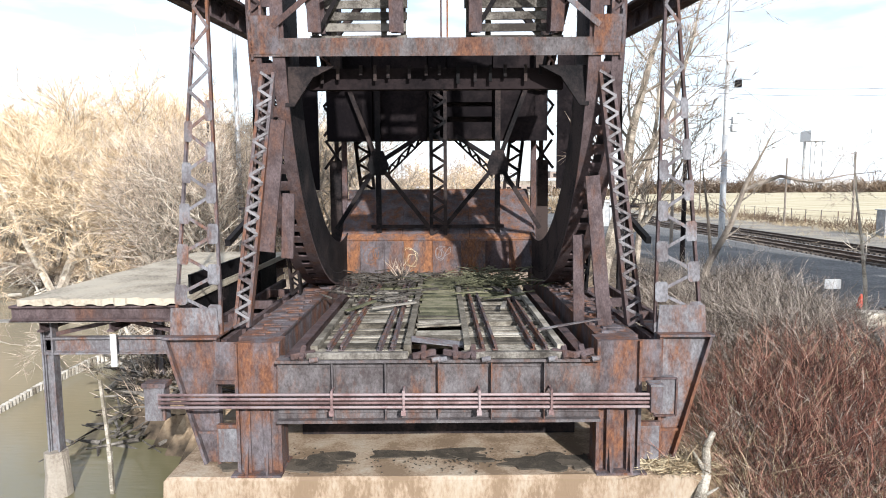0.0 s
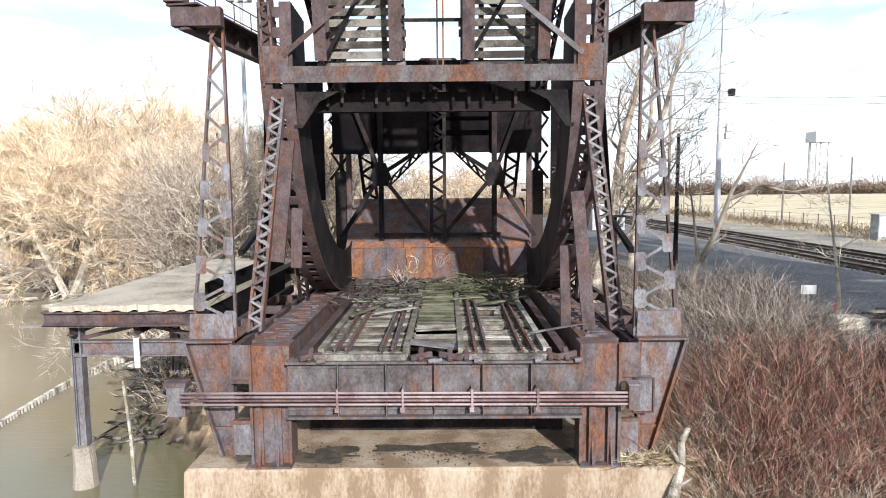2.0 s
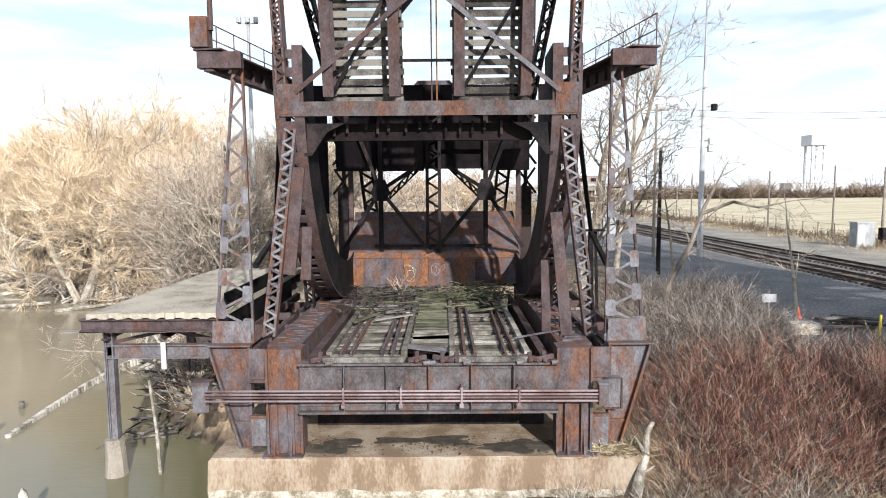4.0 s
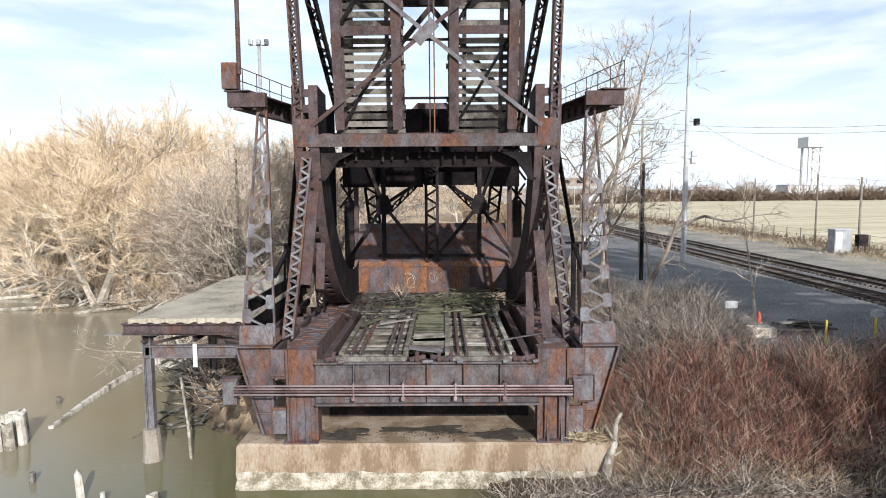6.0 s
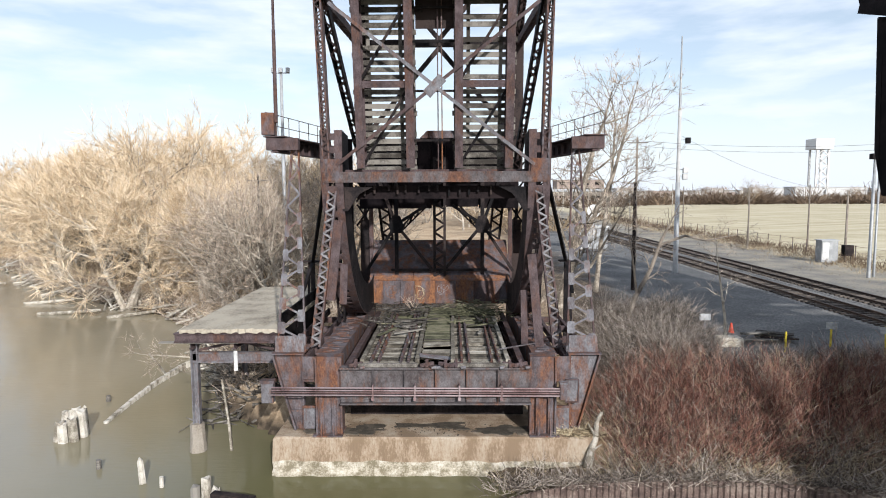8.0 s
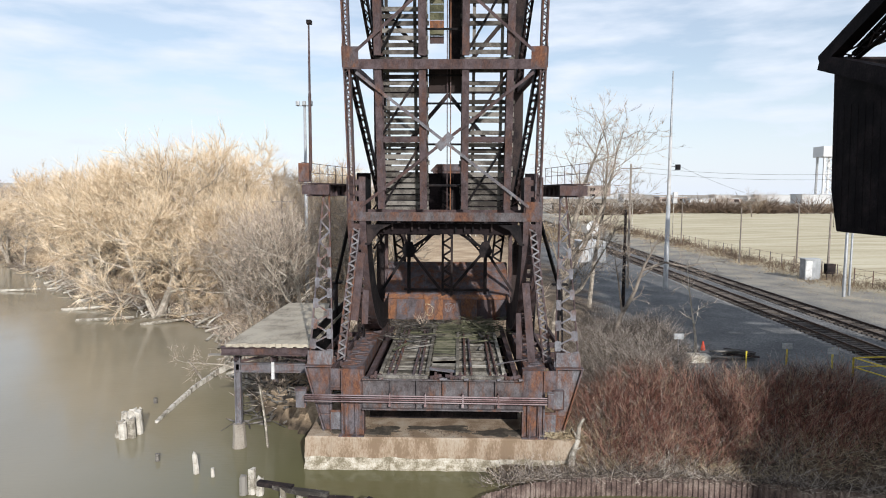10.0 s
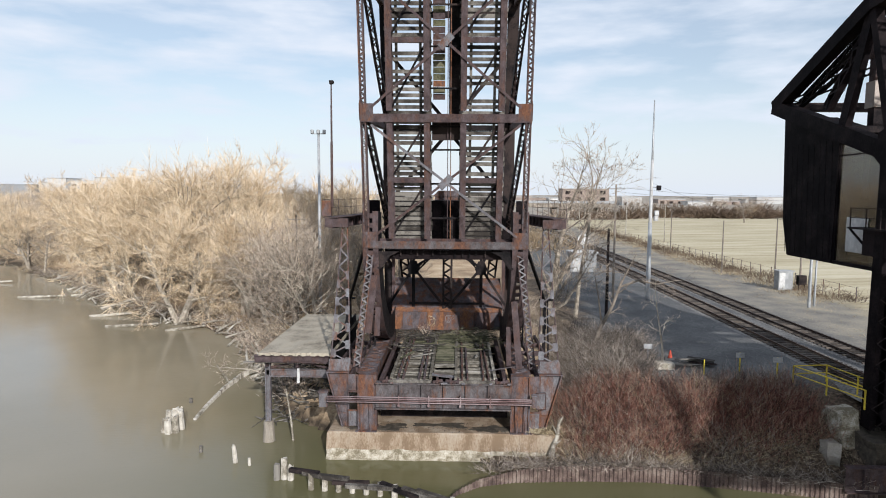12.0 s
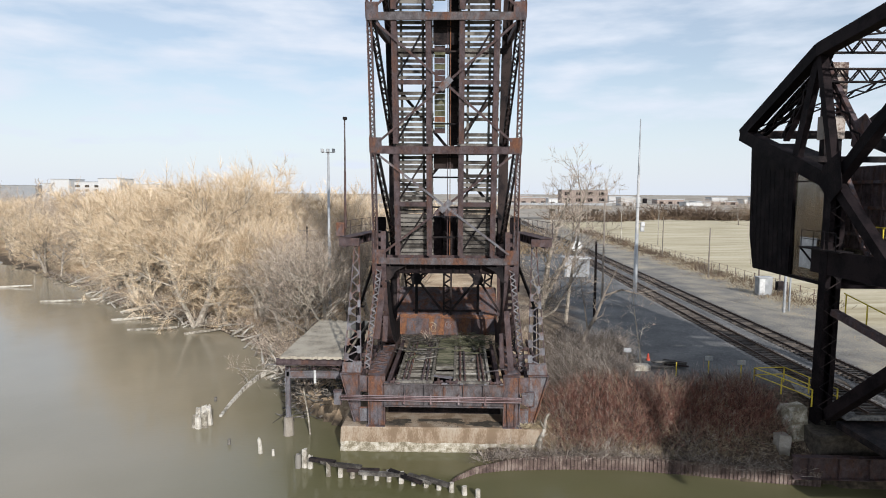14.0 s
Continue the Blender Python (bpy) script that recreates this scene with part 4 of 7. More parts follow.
# rolling segments: curved riveted girders that meet the track at the back
RC, RR = (26.4, 14.4), 9.3
for s in (-1, 1):
    bm = bmesh.new()
    xi, xo = CX + s * 4.25, CX + s * 5.15
    steps = 40
    a0, a1 = radians(176), radians(285)
    for x, rin, rout in ((xi, RR - 1.7, RR), (xo, RR - 1.7, RR)):
        x0, x1 = sorted((x, x - s * 0.05))
        ring = []
        for i in range(steps + 1):
            a = a0 + (a1 - a0) * i / steps
            ring.append([bm.verts.new((xx, RC[0] + rr * math.cos(a), RC[1] + rr * math.sin(a))) for xx in (x0, x1) for rr in (rin, rout)])
        for p, q in zip(ring, ring[1:]):
            for c, d in ((0, 1), (1, 3), (3, 2), (2, 0)):
                bm.faces.new((p[c], p[d], q[d], q[c]))
        bm.faces.new((ring[0][0], ring[0][1], ring[0][3], ring[0][2]))
        bm.faces.new((ring[-1][0], ring[-1][1], ring[-1][3], ring[-1][2]))
    add_rivets(bm, [(xi - s * 0.05, RC[0] + rr * math.cos(a0 + (a1 - a0) * i / 120), RC[1] + rr * math.sin(a0 + (a1 - a0) * i / 120)) for i in range(121) for rr in (RR - 0.12, RR - 0.4)], (-s, 0, 0), 0.026)
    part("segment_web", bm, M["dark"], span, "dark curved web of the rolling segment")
    # tread: curved plates, with square holes down the middle
    for xa, xb in ((4.2, 4.55), (4.85, 5.2)):
        bm = bmesh.new()
        x0, x1 = sorted((CX + s * xa, CX + s * xb))
        ring = []
        for i in range(steps + 1):
            a = a0 + (a1 - a0) * i / steps
            ring.append([bm.verts.new((xx, RC[0] + rr * math.cos(a), RC[1] + rr * math.sin(a))) for xx in (x0, x1) for rr in (RR, RR + 0.06)])
        for p, q in zip(ring, ring[1:]):
            for c, d in ((0, 1), (1, 3), (3, 2), (2, 0)):
                bm.faces.new((p[c], p[d], q[d], q[c]))
        bm.faces.new((ring[0][0], ring[0][1], ring[0][3], ring[0][2]))
        bm.faces.new((ring[-1][0], ring[-1][1], ring[-1][3], ring[-1][2]))
        part("tread_flange", bm, M["steel"], span)
    for i in range(30):
        a = a0 + (a1 - a0) * (i + 0.5) / 30
        p = Vector((CX + s * 4.7, RC[0] + (RR + 0.02) * math.cos(a), RC[1] + (RR + 0.02) * math.sin(a)))
        t = Vector((0, -math.sin(a), math.cos(a)))
        out = Vector((0, math.cos(a), math.sin(a)))
        bar("tread_batten", p - t * 0.15, p + t * 0.15, 0.36, 0.06, M["steel"], span, out)

# counterweight box, its sloping riveted apron and the cross frame above
bm = bmesh.new()
add_box(bm, (-4.4, 27.8, 5.2), (4.5, 27.9, 6.68))
part("apron_front", bm, M["orange"], span, "orange rusted front plate with worn paint")
for i, (x0, x1, mt) in enumerate(((-4.4, -3.5, "orange"), (-3.48, -2.4, "rust"), (-2.38, -1.5, "rust"), (-1.48, -0.2, "orange"), (-0.18, 1.1, "rust"), (1.12, 2.2, "orange"), (2.22, 3.3, "steel"), (3.32, 4.5, "rust"))):
    box_part("front_plate", (x0, 27.75, 5.22), (x1, 27.8, 6.66), M[mt], span)
SL0, SL1 = Vector((0, 27.8, 6.7)), Vector((0, 30.9, 8.95))
nrm = Vector((0, -(SL1 - SL0).z, (SL1 - SL0).y)).normalized()
for i in range(9):
    a, b = SL0.lerp(SL1, i / 9), SL0.lerp(SL1, (i + 0.985) / 9)
    for j, (x0, x1) in enumerate(((-4.35, -1.6), (-1.58, 1.5), (1.52, 4.45))):
        bm = bmesh.new()
        m = Matrix.Translation((a + b) / 2) @ frame_of(a, b, nrm)[0]
        add_box(bm, (-x1, -0.03, -(b - a).length / 2), (-x0, 0.02, (b - a).length / 2), m)
        add_rivets(bm, [m @ Vector((-x0 - 0.05 - 0.14 * q, 0.02, (b - a).length / 2 - 0.05)) for q in range(int((x1 - x0) / 0.14))], nrm, 0.02)
        part("apron_plate", bm, M["orange"] if i == 0 else M["rust"], span)
box_part("apron_back", (-4.4, 30.95, 5.3), (4.5, 31.05, 9.0), M["rust"], span)
for s in (-1, 1):
    x0, x1 = sorted((CX + s * 4.35, CX + s * 4.42))
    bm = bmesh.new()
    add_prism(bm, [(27.9, 5.2), (30.95, 5.2), (30.95, 8.95), (27.9, 6.7)], x0, x1, "x")
    part("apron_side", bm, M["rust"], span)
# panels in black: the shade inside the portal is in their colour
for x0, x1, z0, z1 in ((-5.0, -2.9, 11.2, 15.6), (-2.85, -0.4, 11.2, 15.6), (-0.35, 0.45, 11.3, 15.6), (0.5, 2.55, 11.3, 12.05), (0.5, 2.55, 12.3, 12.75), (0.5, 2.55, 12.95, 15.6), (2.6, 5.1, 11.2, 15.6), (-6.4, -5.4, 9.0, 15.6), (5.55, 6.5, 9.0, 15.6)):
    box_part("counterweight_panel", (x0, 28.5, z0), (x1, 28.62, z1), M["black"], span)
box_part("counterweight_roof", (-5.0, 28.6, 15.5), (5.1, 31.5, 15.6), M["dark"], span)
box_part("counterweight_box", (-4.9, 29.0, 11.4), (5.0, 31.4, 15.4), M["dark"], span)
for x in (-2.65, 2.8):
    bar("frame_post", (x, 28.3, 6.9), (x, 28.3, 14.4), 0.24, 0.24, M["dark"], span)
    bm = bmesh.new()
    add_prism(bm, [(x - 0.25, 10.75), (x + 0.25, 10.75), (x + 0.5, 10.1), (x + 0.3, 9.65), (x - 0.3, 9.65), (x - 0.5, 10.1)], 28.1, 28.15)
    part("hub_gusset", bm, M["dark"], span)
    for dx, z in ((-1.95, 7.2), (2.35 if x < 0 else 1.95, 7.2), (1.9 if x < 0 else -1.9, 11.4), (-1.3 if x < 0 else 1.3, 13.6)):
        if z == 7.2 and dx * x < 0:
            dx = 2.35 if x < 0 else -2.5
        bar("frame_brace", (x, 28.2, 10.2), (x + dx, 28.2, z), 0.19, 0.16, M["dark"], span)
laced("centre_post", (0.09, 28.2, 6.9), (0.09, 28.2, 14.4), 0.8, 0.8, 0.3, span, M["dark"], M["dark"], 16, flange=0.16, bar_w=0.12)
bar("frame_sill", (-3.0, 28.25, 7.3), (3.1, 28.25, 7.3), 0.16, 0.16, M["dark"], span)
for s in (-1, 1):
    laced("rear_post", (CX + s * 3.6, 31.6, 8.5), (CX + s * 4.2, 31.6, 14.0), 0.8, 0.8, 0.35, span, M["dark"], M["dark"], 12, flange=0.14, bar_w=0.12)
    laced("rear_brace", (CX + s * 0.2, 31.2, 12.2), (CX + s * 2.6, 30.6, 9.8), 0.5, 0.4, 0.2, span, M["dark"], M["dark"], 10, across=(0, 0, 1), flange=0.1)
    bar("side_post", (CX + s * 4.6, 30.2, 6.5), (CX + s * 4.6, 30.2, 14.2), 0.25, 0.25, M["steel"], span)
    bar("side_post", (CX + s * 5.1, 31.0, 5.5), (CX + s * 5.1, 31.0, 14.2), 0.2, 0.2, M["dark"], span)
    for z0, z1 in ((10.0, 11.4), (11.6, 13.0), (13.0, 14.2)):
        bar("side_brace", (CX + s * 4.6, 30.4, z0), (CX + s * 5.6, 30.8, z1), 0.12, 0.1, M["dark"], span)
        bar("side_brace", (CX + s * 5.6, 30.4, z0), (CX + s * 4.6, 30.8, z1), 0.12, 0.1, M["dark"], span)
    # knee braces under the first floorbeam, and loose flat bars by the segments
    bm = bmesh.new()
    add_prism(bm, [(CX + s * 2.9, 12.5), (CX + s * 4.3, 12.5), (CX + s * 4.3, 11.4), (CX + s * 4.05, 11.4), (CX + s * 3.5, 12.2)], 17.5, 17.6)
    part("knee_bracket", bm, M["dark"], span)
    box_part("side_panel", (CX + s * 5.0 - 0.35, 30.3, 5.0), (CX + s * 5.0 + 0.35, 30.4, 10.4), M["dark"], span)
# black box stands in for the shade below the first floorbeam
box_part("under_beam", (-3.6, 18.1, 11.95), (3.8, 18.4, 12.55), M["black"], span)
for a, b, w in (((-4.35, 17.3, 11.0), (-4.75, 17.2, 7.3), 0.42), ((-4.12, 17.35, 8.95), (-4.2, 17.3, 7.1), 0.34), ((4.5, 17.3, 9.4), (4.86, 17.0, 5.15), 0.4), ((4.2, 17.6, 7.7), (4.25, 17.6, 5.15), 0.32)):
    bar("segment_plate", a, b, w, 0.1, M["steel"], span)
r = random.Random(9)
for i in range(16):
    x = -3.6 + i * 0.48 + r.uniform(-0.1, 0.1)
    bar("hanger", (x, 17.9, 12.6), (x, 17.9, 12.6 - r.uniform(0.25, 0.55)), 0.09, 0.05, M["dark"], span)
# machinery behind the floor
bm = bmesh.new()
add_box(bm, (-1.1, 32.0, 14.7), (1.3, 34.5, 15.9))
add_prism(bm, [(-1.3, 15.9), (1.5, 15.9), (1.0, 16.4), (-0.8, 16.4)], 31.9, 34.6)
part("machinery_cover", bm, M["rust"], span, "rust red machinery housing behind the floor")
for s in (-1, 1):
    box_part("machinery_base", (CX + s * 4.7 - 0.7, 31.8, 14.4), (CX + s * 4.7 + 0.7, 34.2, 16.2), M["rust"], span)
for s in (-1, 1):
    bar("cross_bracing", (CX + s * 4.7, 27.8, 15.5), (CX, 27.9, 21.0), 0.25, 0.25, M["dark"], span)
    bar("cross_bracing", (CX + s * 4.7, 27.8, 27.0), (CX, 27.9, 21.5), 0.25, 0.25, M["dark"], span)
bar("cross_bracing", (CX - 4.8, 28.0, 21.3), (CX + 4.8, 28.0, 21.3), 0.4, 0.4, M["dark"], span)
bar("cross_bracing", (CX - 4.8, 25.6, 29.3), (CX + 4.8, 25.6, 29.3), 0.4, 0.4, M["dark"], span)

bm = bmesh.new()
add_bar(bm, (2.8, 16.1, 5.25), (4.6, 16.5, 5.45), 0.12, 0.03, (0, 0, 1))
tagged(part("loose_bar", bm, M["lace"], None), "pale flat steel bar lying across the deck's edge", "steel bar")


# faded paint scribbles on the apron's front plates
def scribble(name, x, z, w, h, seed, mat, parent, y=27.735, turns=9):
    q = random.Random(seed)
    bm = bmesh.new()
    p = Vector((x, y, z))
    a = q.uniform(0, 6.28)
    for i in range(turns * 6):
        a += q.uniform(-0.2, 0.9)
        n = p + Vector((math.cos(a) * w / 9, 0, math.sin(a) * h / 7))
        n.x = min(max(n.x, x - w / 2), x + w / 2)
        n.z = min(max(n.z, z - h / 2), z + h / 2)
        if (n - p).length > 0.01:
            add_bar(bm, p, n, 0.02, 0.006)
        p = n
    return part(name, bm, mat, parent, "faded scribbled paint lines")


for i, (x, w, mt) in enumerate(((-2.9, 0.9, "orange"), (-0.95, 1.0, "straw"), (0.35, 0.8, "lace"), (1.6, 0.9, "orange"), (2.7, 0.9, "steel"))):
    scribble("paint_scribble", x, 5.95, w, 0.9, i, M[mt], span)


# ---- dock on the west side ----
dock = thing("dock", "derelict concrete topped dock on steel beams over the water", "dock", at=(-9.5, 22, 5.9))
bm = bmesh.new()
n, top, bot = 40, [], []
ys = [16.75 + 12.6 * k / 14 for k in range(15)]
grid = [[bm.verts.new((-11.65 + 4.6 * i / n + noise.noise((i, y, 4)) * 0.06, y + (noise.noise((i * 0.6, 2, 1)) * 0.09 if k == 0 else 0), 6.05 + 0.06 * noise.noise((i * 0.3, y * 0.5, 0)))) for i in range(n + 1)] for k, y in enumerate(ys)]
low = [[bm.verts.new((v.co.x, v.co.y, 5.9 - 0.05 * (math.cos(i * math.tau / 5) > 0.2))) for i, v in enumerate(row)] for row in (grid[0], grid[-1])]
for a, b in zip(grid, grid[1:]):
    for i in range(n):
        bm.faces.new((a[i], a[i + 1], b[i + 1], b[i]))
for up_, dn in ((grid[0], low[0]), (grid[-1], low[1])):
    for i in range(n):
        bm.faces.new((up_[i], up_[i + 1], dn[i + 1], dn[i]))
for i in range(n):
    bm.faces.new((low[0][i], low[0][i + 1], low[1][i + 1], low[1][i]))
for e in (0, n):
    bm.faces.new([row[e] for row in grid] + [low[1][e], low[0][e]])
part("slab", bm, M["slab"], dock, "cracked pale concrete slab on corrugated decking")
i_girder("edge_beam", (-12.0, 17.0, 5.6), (-6.9, 17.0, 5.6), 0.46, 0.3, M["steel"], dock)
box_part("edge_board", (-12.7, 16.85, 5.36), (-9.0, 17.15, 5.4), M["wood"], dock)
for y in (20.2, 24.5, 28.8):
    i_girder("edge_beam", (-11.5, y, 5.6), (-7.1, y, 5.6), 0.46, 0.3, M["steel"], dock)
for x in (-11.3, -9.3, -7.4):
    i_girder("stringer", (x, 17.1, 5.2), (x, 29.2, 5.2), 0.35, 0.2, M["steel"], dock)
for y in (17.5, 24.5):
    i_girder("cap_beam", (-11.4, y, 4.55), (-7.0, y, 4.55), 0.5, 0.28, M["grey"], dock)
    for x in (-11.3, -7.9):
        if y > 20 or x < -10:
            i_girder("column", (x, y, 0.8), (x, y, 5.3), 0.34, 0.3, M["grey"], dock, up=(1, 0, 0))
bm = bmesh.new()
add_bar(bm, (-11.2, 17.6, 4.85), (-9.2, 17.6, 5.3), 0.12, 0.1)
add_bar(bm, (-9.2, 17.6, 5.3), (-7.3, 17.6, 4.85), 0.12, 0.1)
part("brace", bm, M["steel"], dock)
box_part("gauge_board", (-9.32, 17.1, 4.0), (-9.15, 17.14, 4.95), M["white"], dock, "white painted gauge board")
for x, y in ((-11.3, 17.5), (-11.3, 24.5)):
    bm = bmesh.new()
    bmesh.ops.create_cone(bm, cap_ends=True, segments=9, radius1=0.48, radius2=0.3, depth=2.2, matrix=Matrix.Translation((x, y, 0.25)))
    bmesh.ops.subdivide_edges(bm, edges=list(bm.edges), cuts=2, use_grid_fill=True)
    for v in bm.verts:
        v.co += Vector((noise.noise(v.co * 2), noise.noise(v.co * 2 + Vector((5, 0, 0))), 0)) * 0.1
    part("footing", bm, M["concrete"], dock, "eroded concrete footing at the waterline")
# sheet steel wall under the dock's inner edge
box_part("backing_wall", (-7.2, 17.6, 4.0), (-7.12, 27.0, 6.6), M["dark"], dock)


# ---- timber piles ----
def pile(x, y, z1, r0, tilt=(0, 0), mat="palewood", z0=-1.0, seed=0):
    rr = random.Random(seed)
    bm = bmesh.new()
    n = 8
    rings = []
    for f in (0, 0.45, 0.8, 1.0):
        ring = []
        for k in range(n):
            a = k * math.tau / n
            r = r0 * (1.08 - 0.2 * f) * (1 + 0.22 * noise.noise((math.cos(a) * 2 + x, math.sin(a) * 2 + y, f)))
            z = z0 + (z1 - z0) * f + (rr.uniform(-0.16, 0.1) * (z1 > 0.6) if f == 1 else 0)
            ring.append(bm.verts.new((x + tilt[0] * f + r * math.cos(a), y + tilt[1] * f + r * math.sin(a), z)))
        rings.append(ring)
    for a, b in zip(rings, rings[1:]):
        for k in range(n):
            bm.faces.new((a[k], a[(k + 1) % n], b[(k + 1) % n], b[k]))
    bm.faces.new(rings[-1])
    return bm


cl = thing("pile_cluster", "cluster of bleached rotting timber piles standing in the river", "pile", "timber piles", at=(-18.3, 18.9, 0))
for i, (x, y, z, t) in enumerate(((-18.9, 18.6, 1.0, -0.25), (-18.4, 18.4, 0.9, 0.05), (-17.95, 18.6, 1.15, 0.12), (-18.8, 19.2, 1.3, -0.12), (-18.3, 19.1, 1.4, 0), (-17.8, 19.2, 1.3, 0.15), (-18.5, 19.6, 1.35, -0.1), (-18.0, 19.6, 1.4, 0.1))):
    part("timber_post", pile(x, y, z, 0.24, (-t * 0.9, 0), seed=i), M["palewood"], cl)
cl = thing("pile_cluster", "three split bleached piles standing in shallow water", "pile", "timber piles", at=(-8.8, 12, 0))
for i, (x, y, z, mt) in enumerate(((-9.2, 12.0, 0.85, "wood"), (-8.8, 12.1, 1.2, "palewood"), (-8.4, 12.0, 0.8, "palewood"))):
    part("timber_post", pile(x, y, z, 0.2, seed=20 + i), M[mt], cl)
for i, (x, y, z, r0, mt, tx) in enumerate(((-15.0, 15.5, 0.4, 0.13, "wood", 0), (-12.25, 14.1, 1.1, 0.14, "palewood", -0.15), (-11.35, 13.75, 0.45, 0.1, "palewood", 0), (-19.5, 24.5, 0.35, 0.14, "wood", 0))):
    tagged(part("timber_stake", pile(x, y, z, r0, (tx, 0), seed=30 + i), M[mt], None), "weathered wooden stake poking out of the river", "stake", "stakes in the river")
crib = thing("timber_crib", "collapsed dark timber crib on bleached piles in the river", "timber crib", at=(-3, 9.5, 0))
for i in range(13):
    f = i / 12
    x, y = -7.0 + 9.3 * f, 10.9 - 2.5 * f + 0.5 * math.sin(f * 3)
    part("timber_post", pile(x, y, 0.75 - 0.25 * f + random.Random(i).uniform(-0.15, 0.15), 0.17, seed=50 + i), M["palewood"], crib)
for i in range(9):
    rr = random.Random(80 + i)
    f = i / 8 * 0.85
    x, y = -7.4 + 8.4 * f, 11.1 - 2.3 * f
    bm = bmesh.new()
    L = rr.uniform(1.4, 2.6)
    a = radians(-15 + rr.uniform(-14, 18))
    add_bar(bm, (x - L / 2 * math.cos(a), y - L / 2 * math.sin(a), 0.85 - 0.3 * f + rr.uniform(-0.1, 0.15)), (x + L / 2 * math.cos(a), y + L / 2 * math.sin(a), 0.78 - 0.3 * f + rr.uniform(-0.1, 0.12)), 0.3, 0.2, (0, 0, 1))
    part("timber_beam", bm, M["wood"] if i % 3 else M["dark"], crib)

# low curved timber wall running out from the west bank
wall_pts = [(-17.7, 21.0), (-17.95, 24.0), (-18.1, 27.5), (-17.9, 31.0), (-17.0, 35.0)]
bw = thing("timber_breakwater", "low bleached timber breakwater curving out from the bank", "breakwater", at=(-18, 27, 0))
for i in range(60):
    f = i / 59 * 3.999
    k = int(f)
    p = Vector(wall_pts[k]).lerp(Vector(wall_pts[k + 1]), f - k)
    part("timber_post", pile(p.x, p.y, 0.12 + 0.4 * (i / 60), 0.14, seed=100 + i), M["palewood"], bw)
for i, (a, b, r0) in enumerate((((-18.2, 29.5, -0.2), (-19.2, 29.0, 1.7), 0.06), ((-9.6, 17.3, -0.6), (-10.4, 18.4, 3.2), 0.055), ((-15.5, 31.5, 0.2), (-17.6, 33.0, 2.6), 0.07))):
    bm = bmesh.new()
    add_bar(bm, a, Vector(a).lerp(Vector(b), 0.5) + Vector((0.06, 0, 0)), r0 * 2, r0 * 2)
    add_bar(bm, Vector(a).lerp(Vector(b), 0.5) + Vector((0.06, 0, 0)), b, r0 * 1.6, r0 * 1.6)
    tagged(part("leaning_pole", bm, M["palewood"], None), "bleached thin pole leaning out of the water", "pole", "leaning poles")

# ---- sheet pile wall at the east bank ----
sp = tagged(new("sheet_pile_wall", None), "rusty corrugated sheet pile wall along the river bank", "retaining wall", kind="structure")
pts = [(0.4, 9.7), (1.0, 10.6), (2.3, 11.6), (4.2, 12.15), (8, 12.45), (12, 12.5), (16, 11.9), (20, 11.1), (23.5, 10.6)]
pl = [Vector((x, y, 0)) for x, y in pts]
lens_ = [0]
for a, b in zip(pl, pl[1:]):
    lens_.append(lens_[-1] + (b - a).length)


def on_wall(d):
    k = max(0, min(len(pl) - 2, sum(1 for q in lens_[1:] if q < d)))
    f = (d - lens_[k]) / (lens_[k + 1] - lens_[k])
    return pl[k].lerp(pl[k + 1], f), (pl[k + 1] - pl[k]).normalized()


SHEET = None
for i in range(int(lens_[-1] / 0.24)):
    p, t = on_wall(i * 0.24 + 0.12)
    if SHEET is None:
        bm = bmesh.new()
        add_prism(bm, [(-0.12, 0), (-0.075, -0.07), (0.03, -0.07), (0.075, 0), (0.12, 0), (0.12, 0.03), (0.065, 0.03), (0.02, -0.04), (-0.065, -0.04), (-0.11, 0.03)], -1.6, 0.0, "z")
        SHEET = bpy.data.meshes.new("sheet")
        bmesh.ops.recalc_face_normals(bm, faces=bm.faces)
        bm.to_mesh(SHEET)
        bm.free()
        SHEET.materials.append(M["sheet"])
    ob = new("sheet", SHEET)
    ob.matrix_basis = Matrix.Translation((p.x, p.y, min(0.9, 0.12 + i * 0.03))) @ Matrix.Rotation(math.atan2(t.y, t.x), 4, "Z")
    held(ob, sp)

# ---- railway tracks east of the bridge ----
tracks = thing("railway_track", "two parallel rusty railway tracks on wooden ties in grey ballast", "railway", at=(29, 60, 4.3))
bed = 4.36


def ballast_bed(x0, x1):
    bm = bmesh.new()
    add_prism(bm, [(x0 - 0.5, bed - 0.3), (x0, bed - 0.02), (x1, bed - 0.02), (x1 + 0.5, bed - 0.3)], 11, 420)
    return bm


for xc in (26.9, 30.9):
    b_ = ballast_bed(xc - 1.6, xc + 1.6)
    part("ballast", b_, M["gravel"], tracks)
    for xr in (-0.76, 0.76):
        bm = bmesh.new()
        add_box(bm, (xc + xr - 0.075, 11, bed + 0.09), (xc + xr + 0.075, 420, bed + 0.12))
        add_box(bm, (xc + xr - 0.012, 11, bed + 0.12), (xc + xr + 0.012, 420, bed + 0.2))
        add_box(bm, (xc + xr - 0.04, 11, bed + 0.2), (xc + xr + 0.04, 420, bed + 0.25))
        part("rail", bm, M["rail"], tracks)
    for i in range(130):
        bar("tie", (xc - 1.3, 11.3 + i * 0.55, bed + 0.0), (xc + 1.3, 11.3 + i * 0.55, bed + 0.0), 0.22, 0.2, M["sleeper"], tracks, (0, 0, 1))
bm = bmesh.new()
for xc in (26.9, 30.9):
    for i in range(500):
        y = 11.3 + (130 + i) * 0.55
        add_box(bm, (xc - 1.3, y - 0.11, bed - 0.1), (xc + 1.3, y + 0.11, bed + 0.1))
tagged(part("far_ties", bm, M["sleeper"], tracks), kind="stuff")

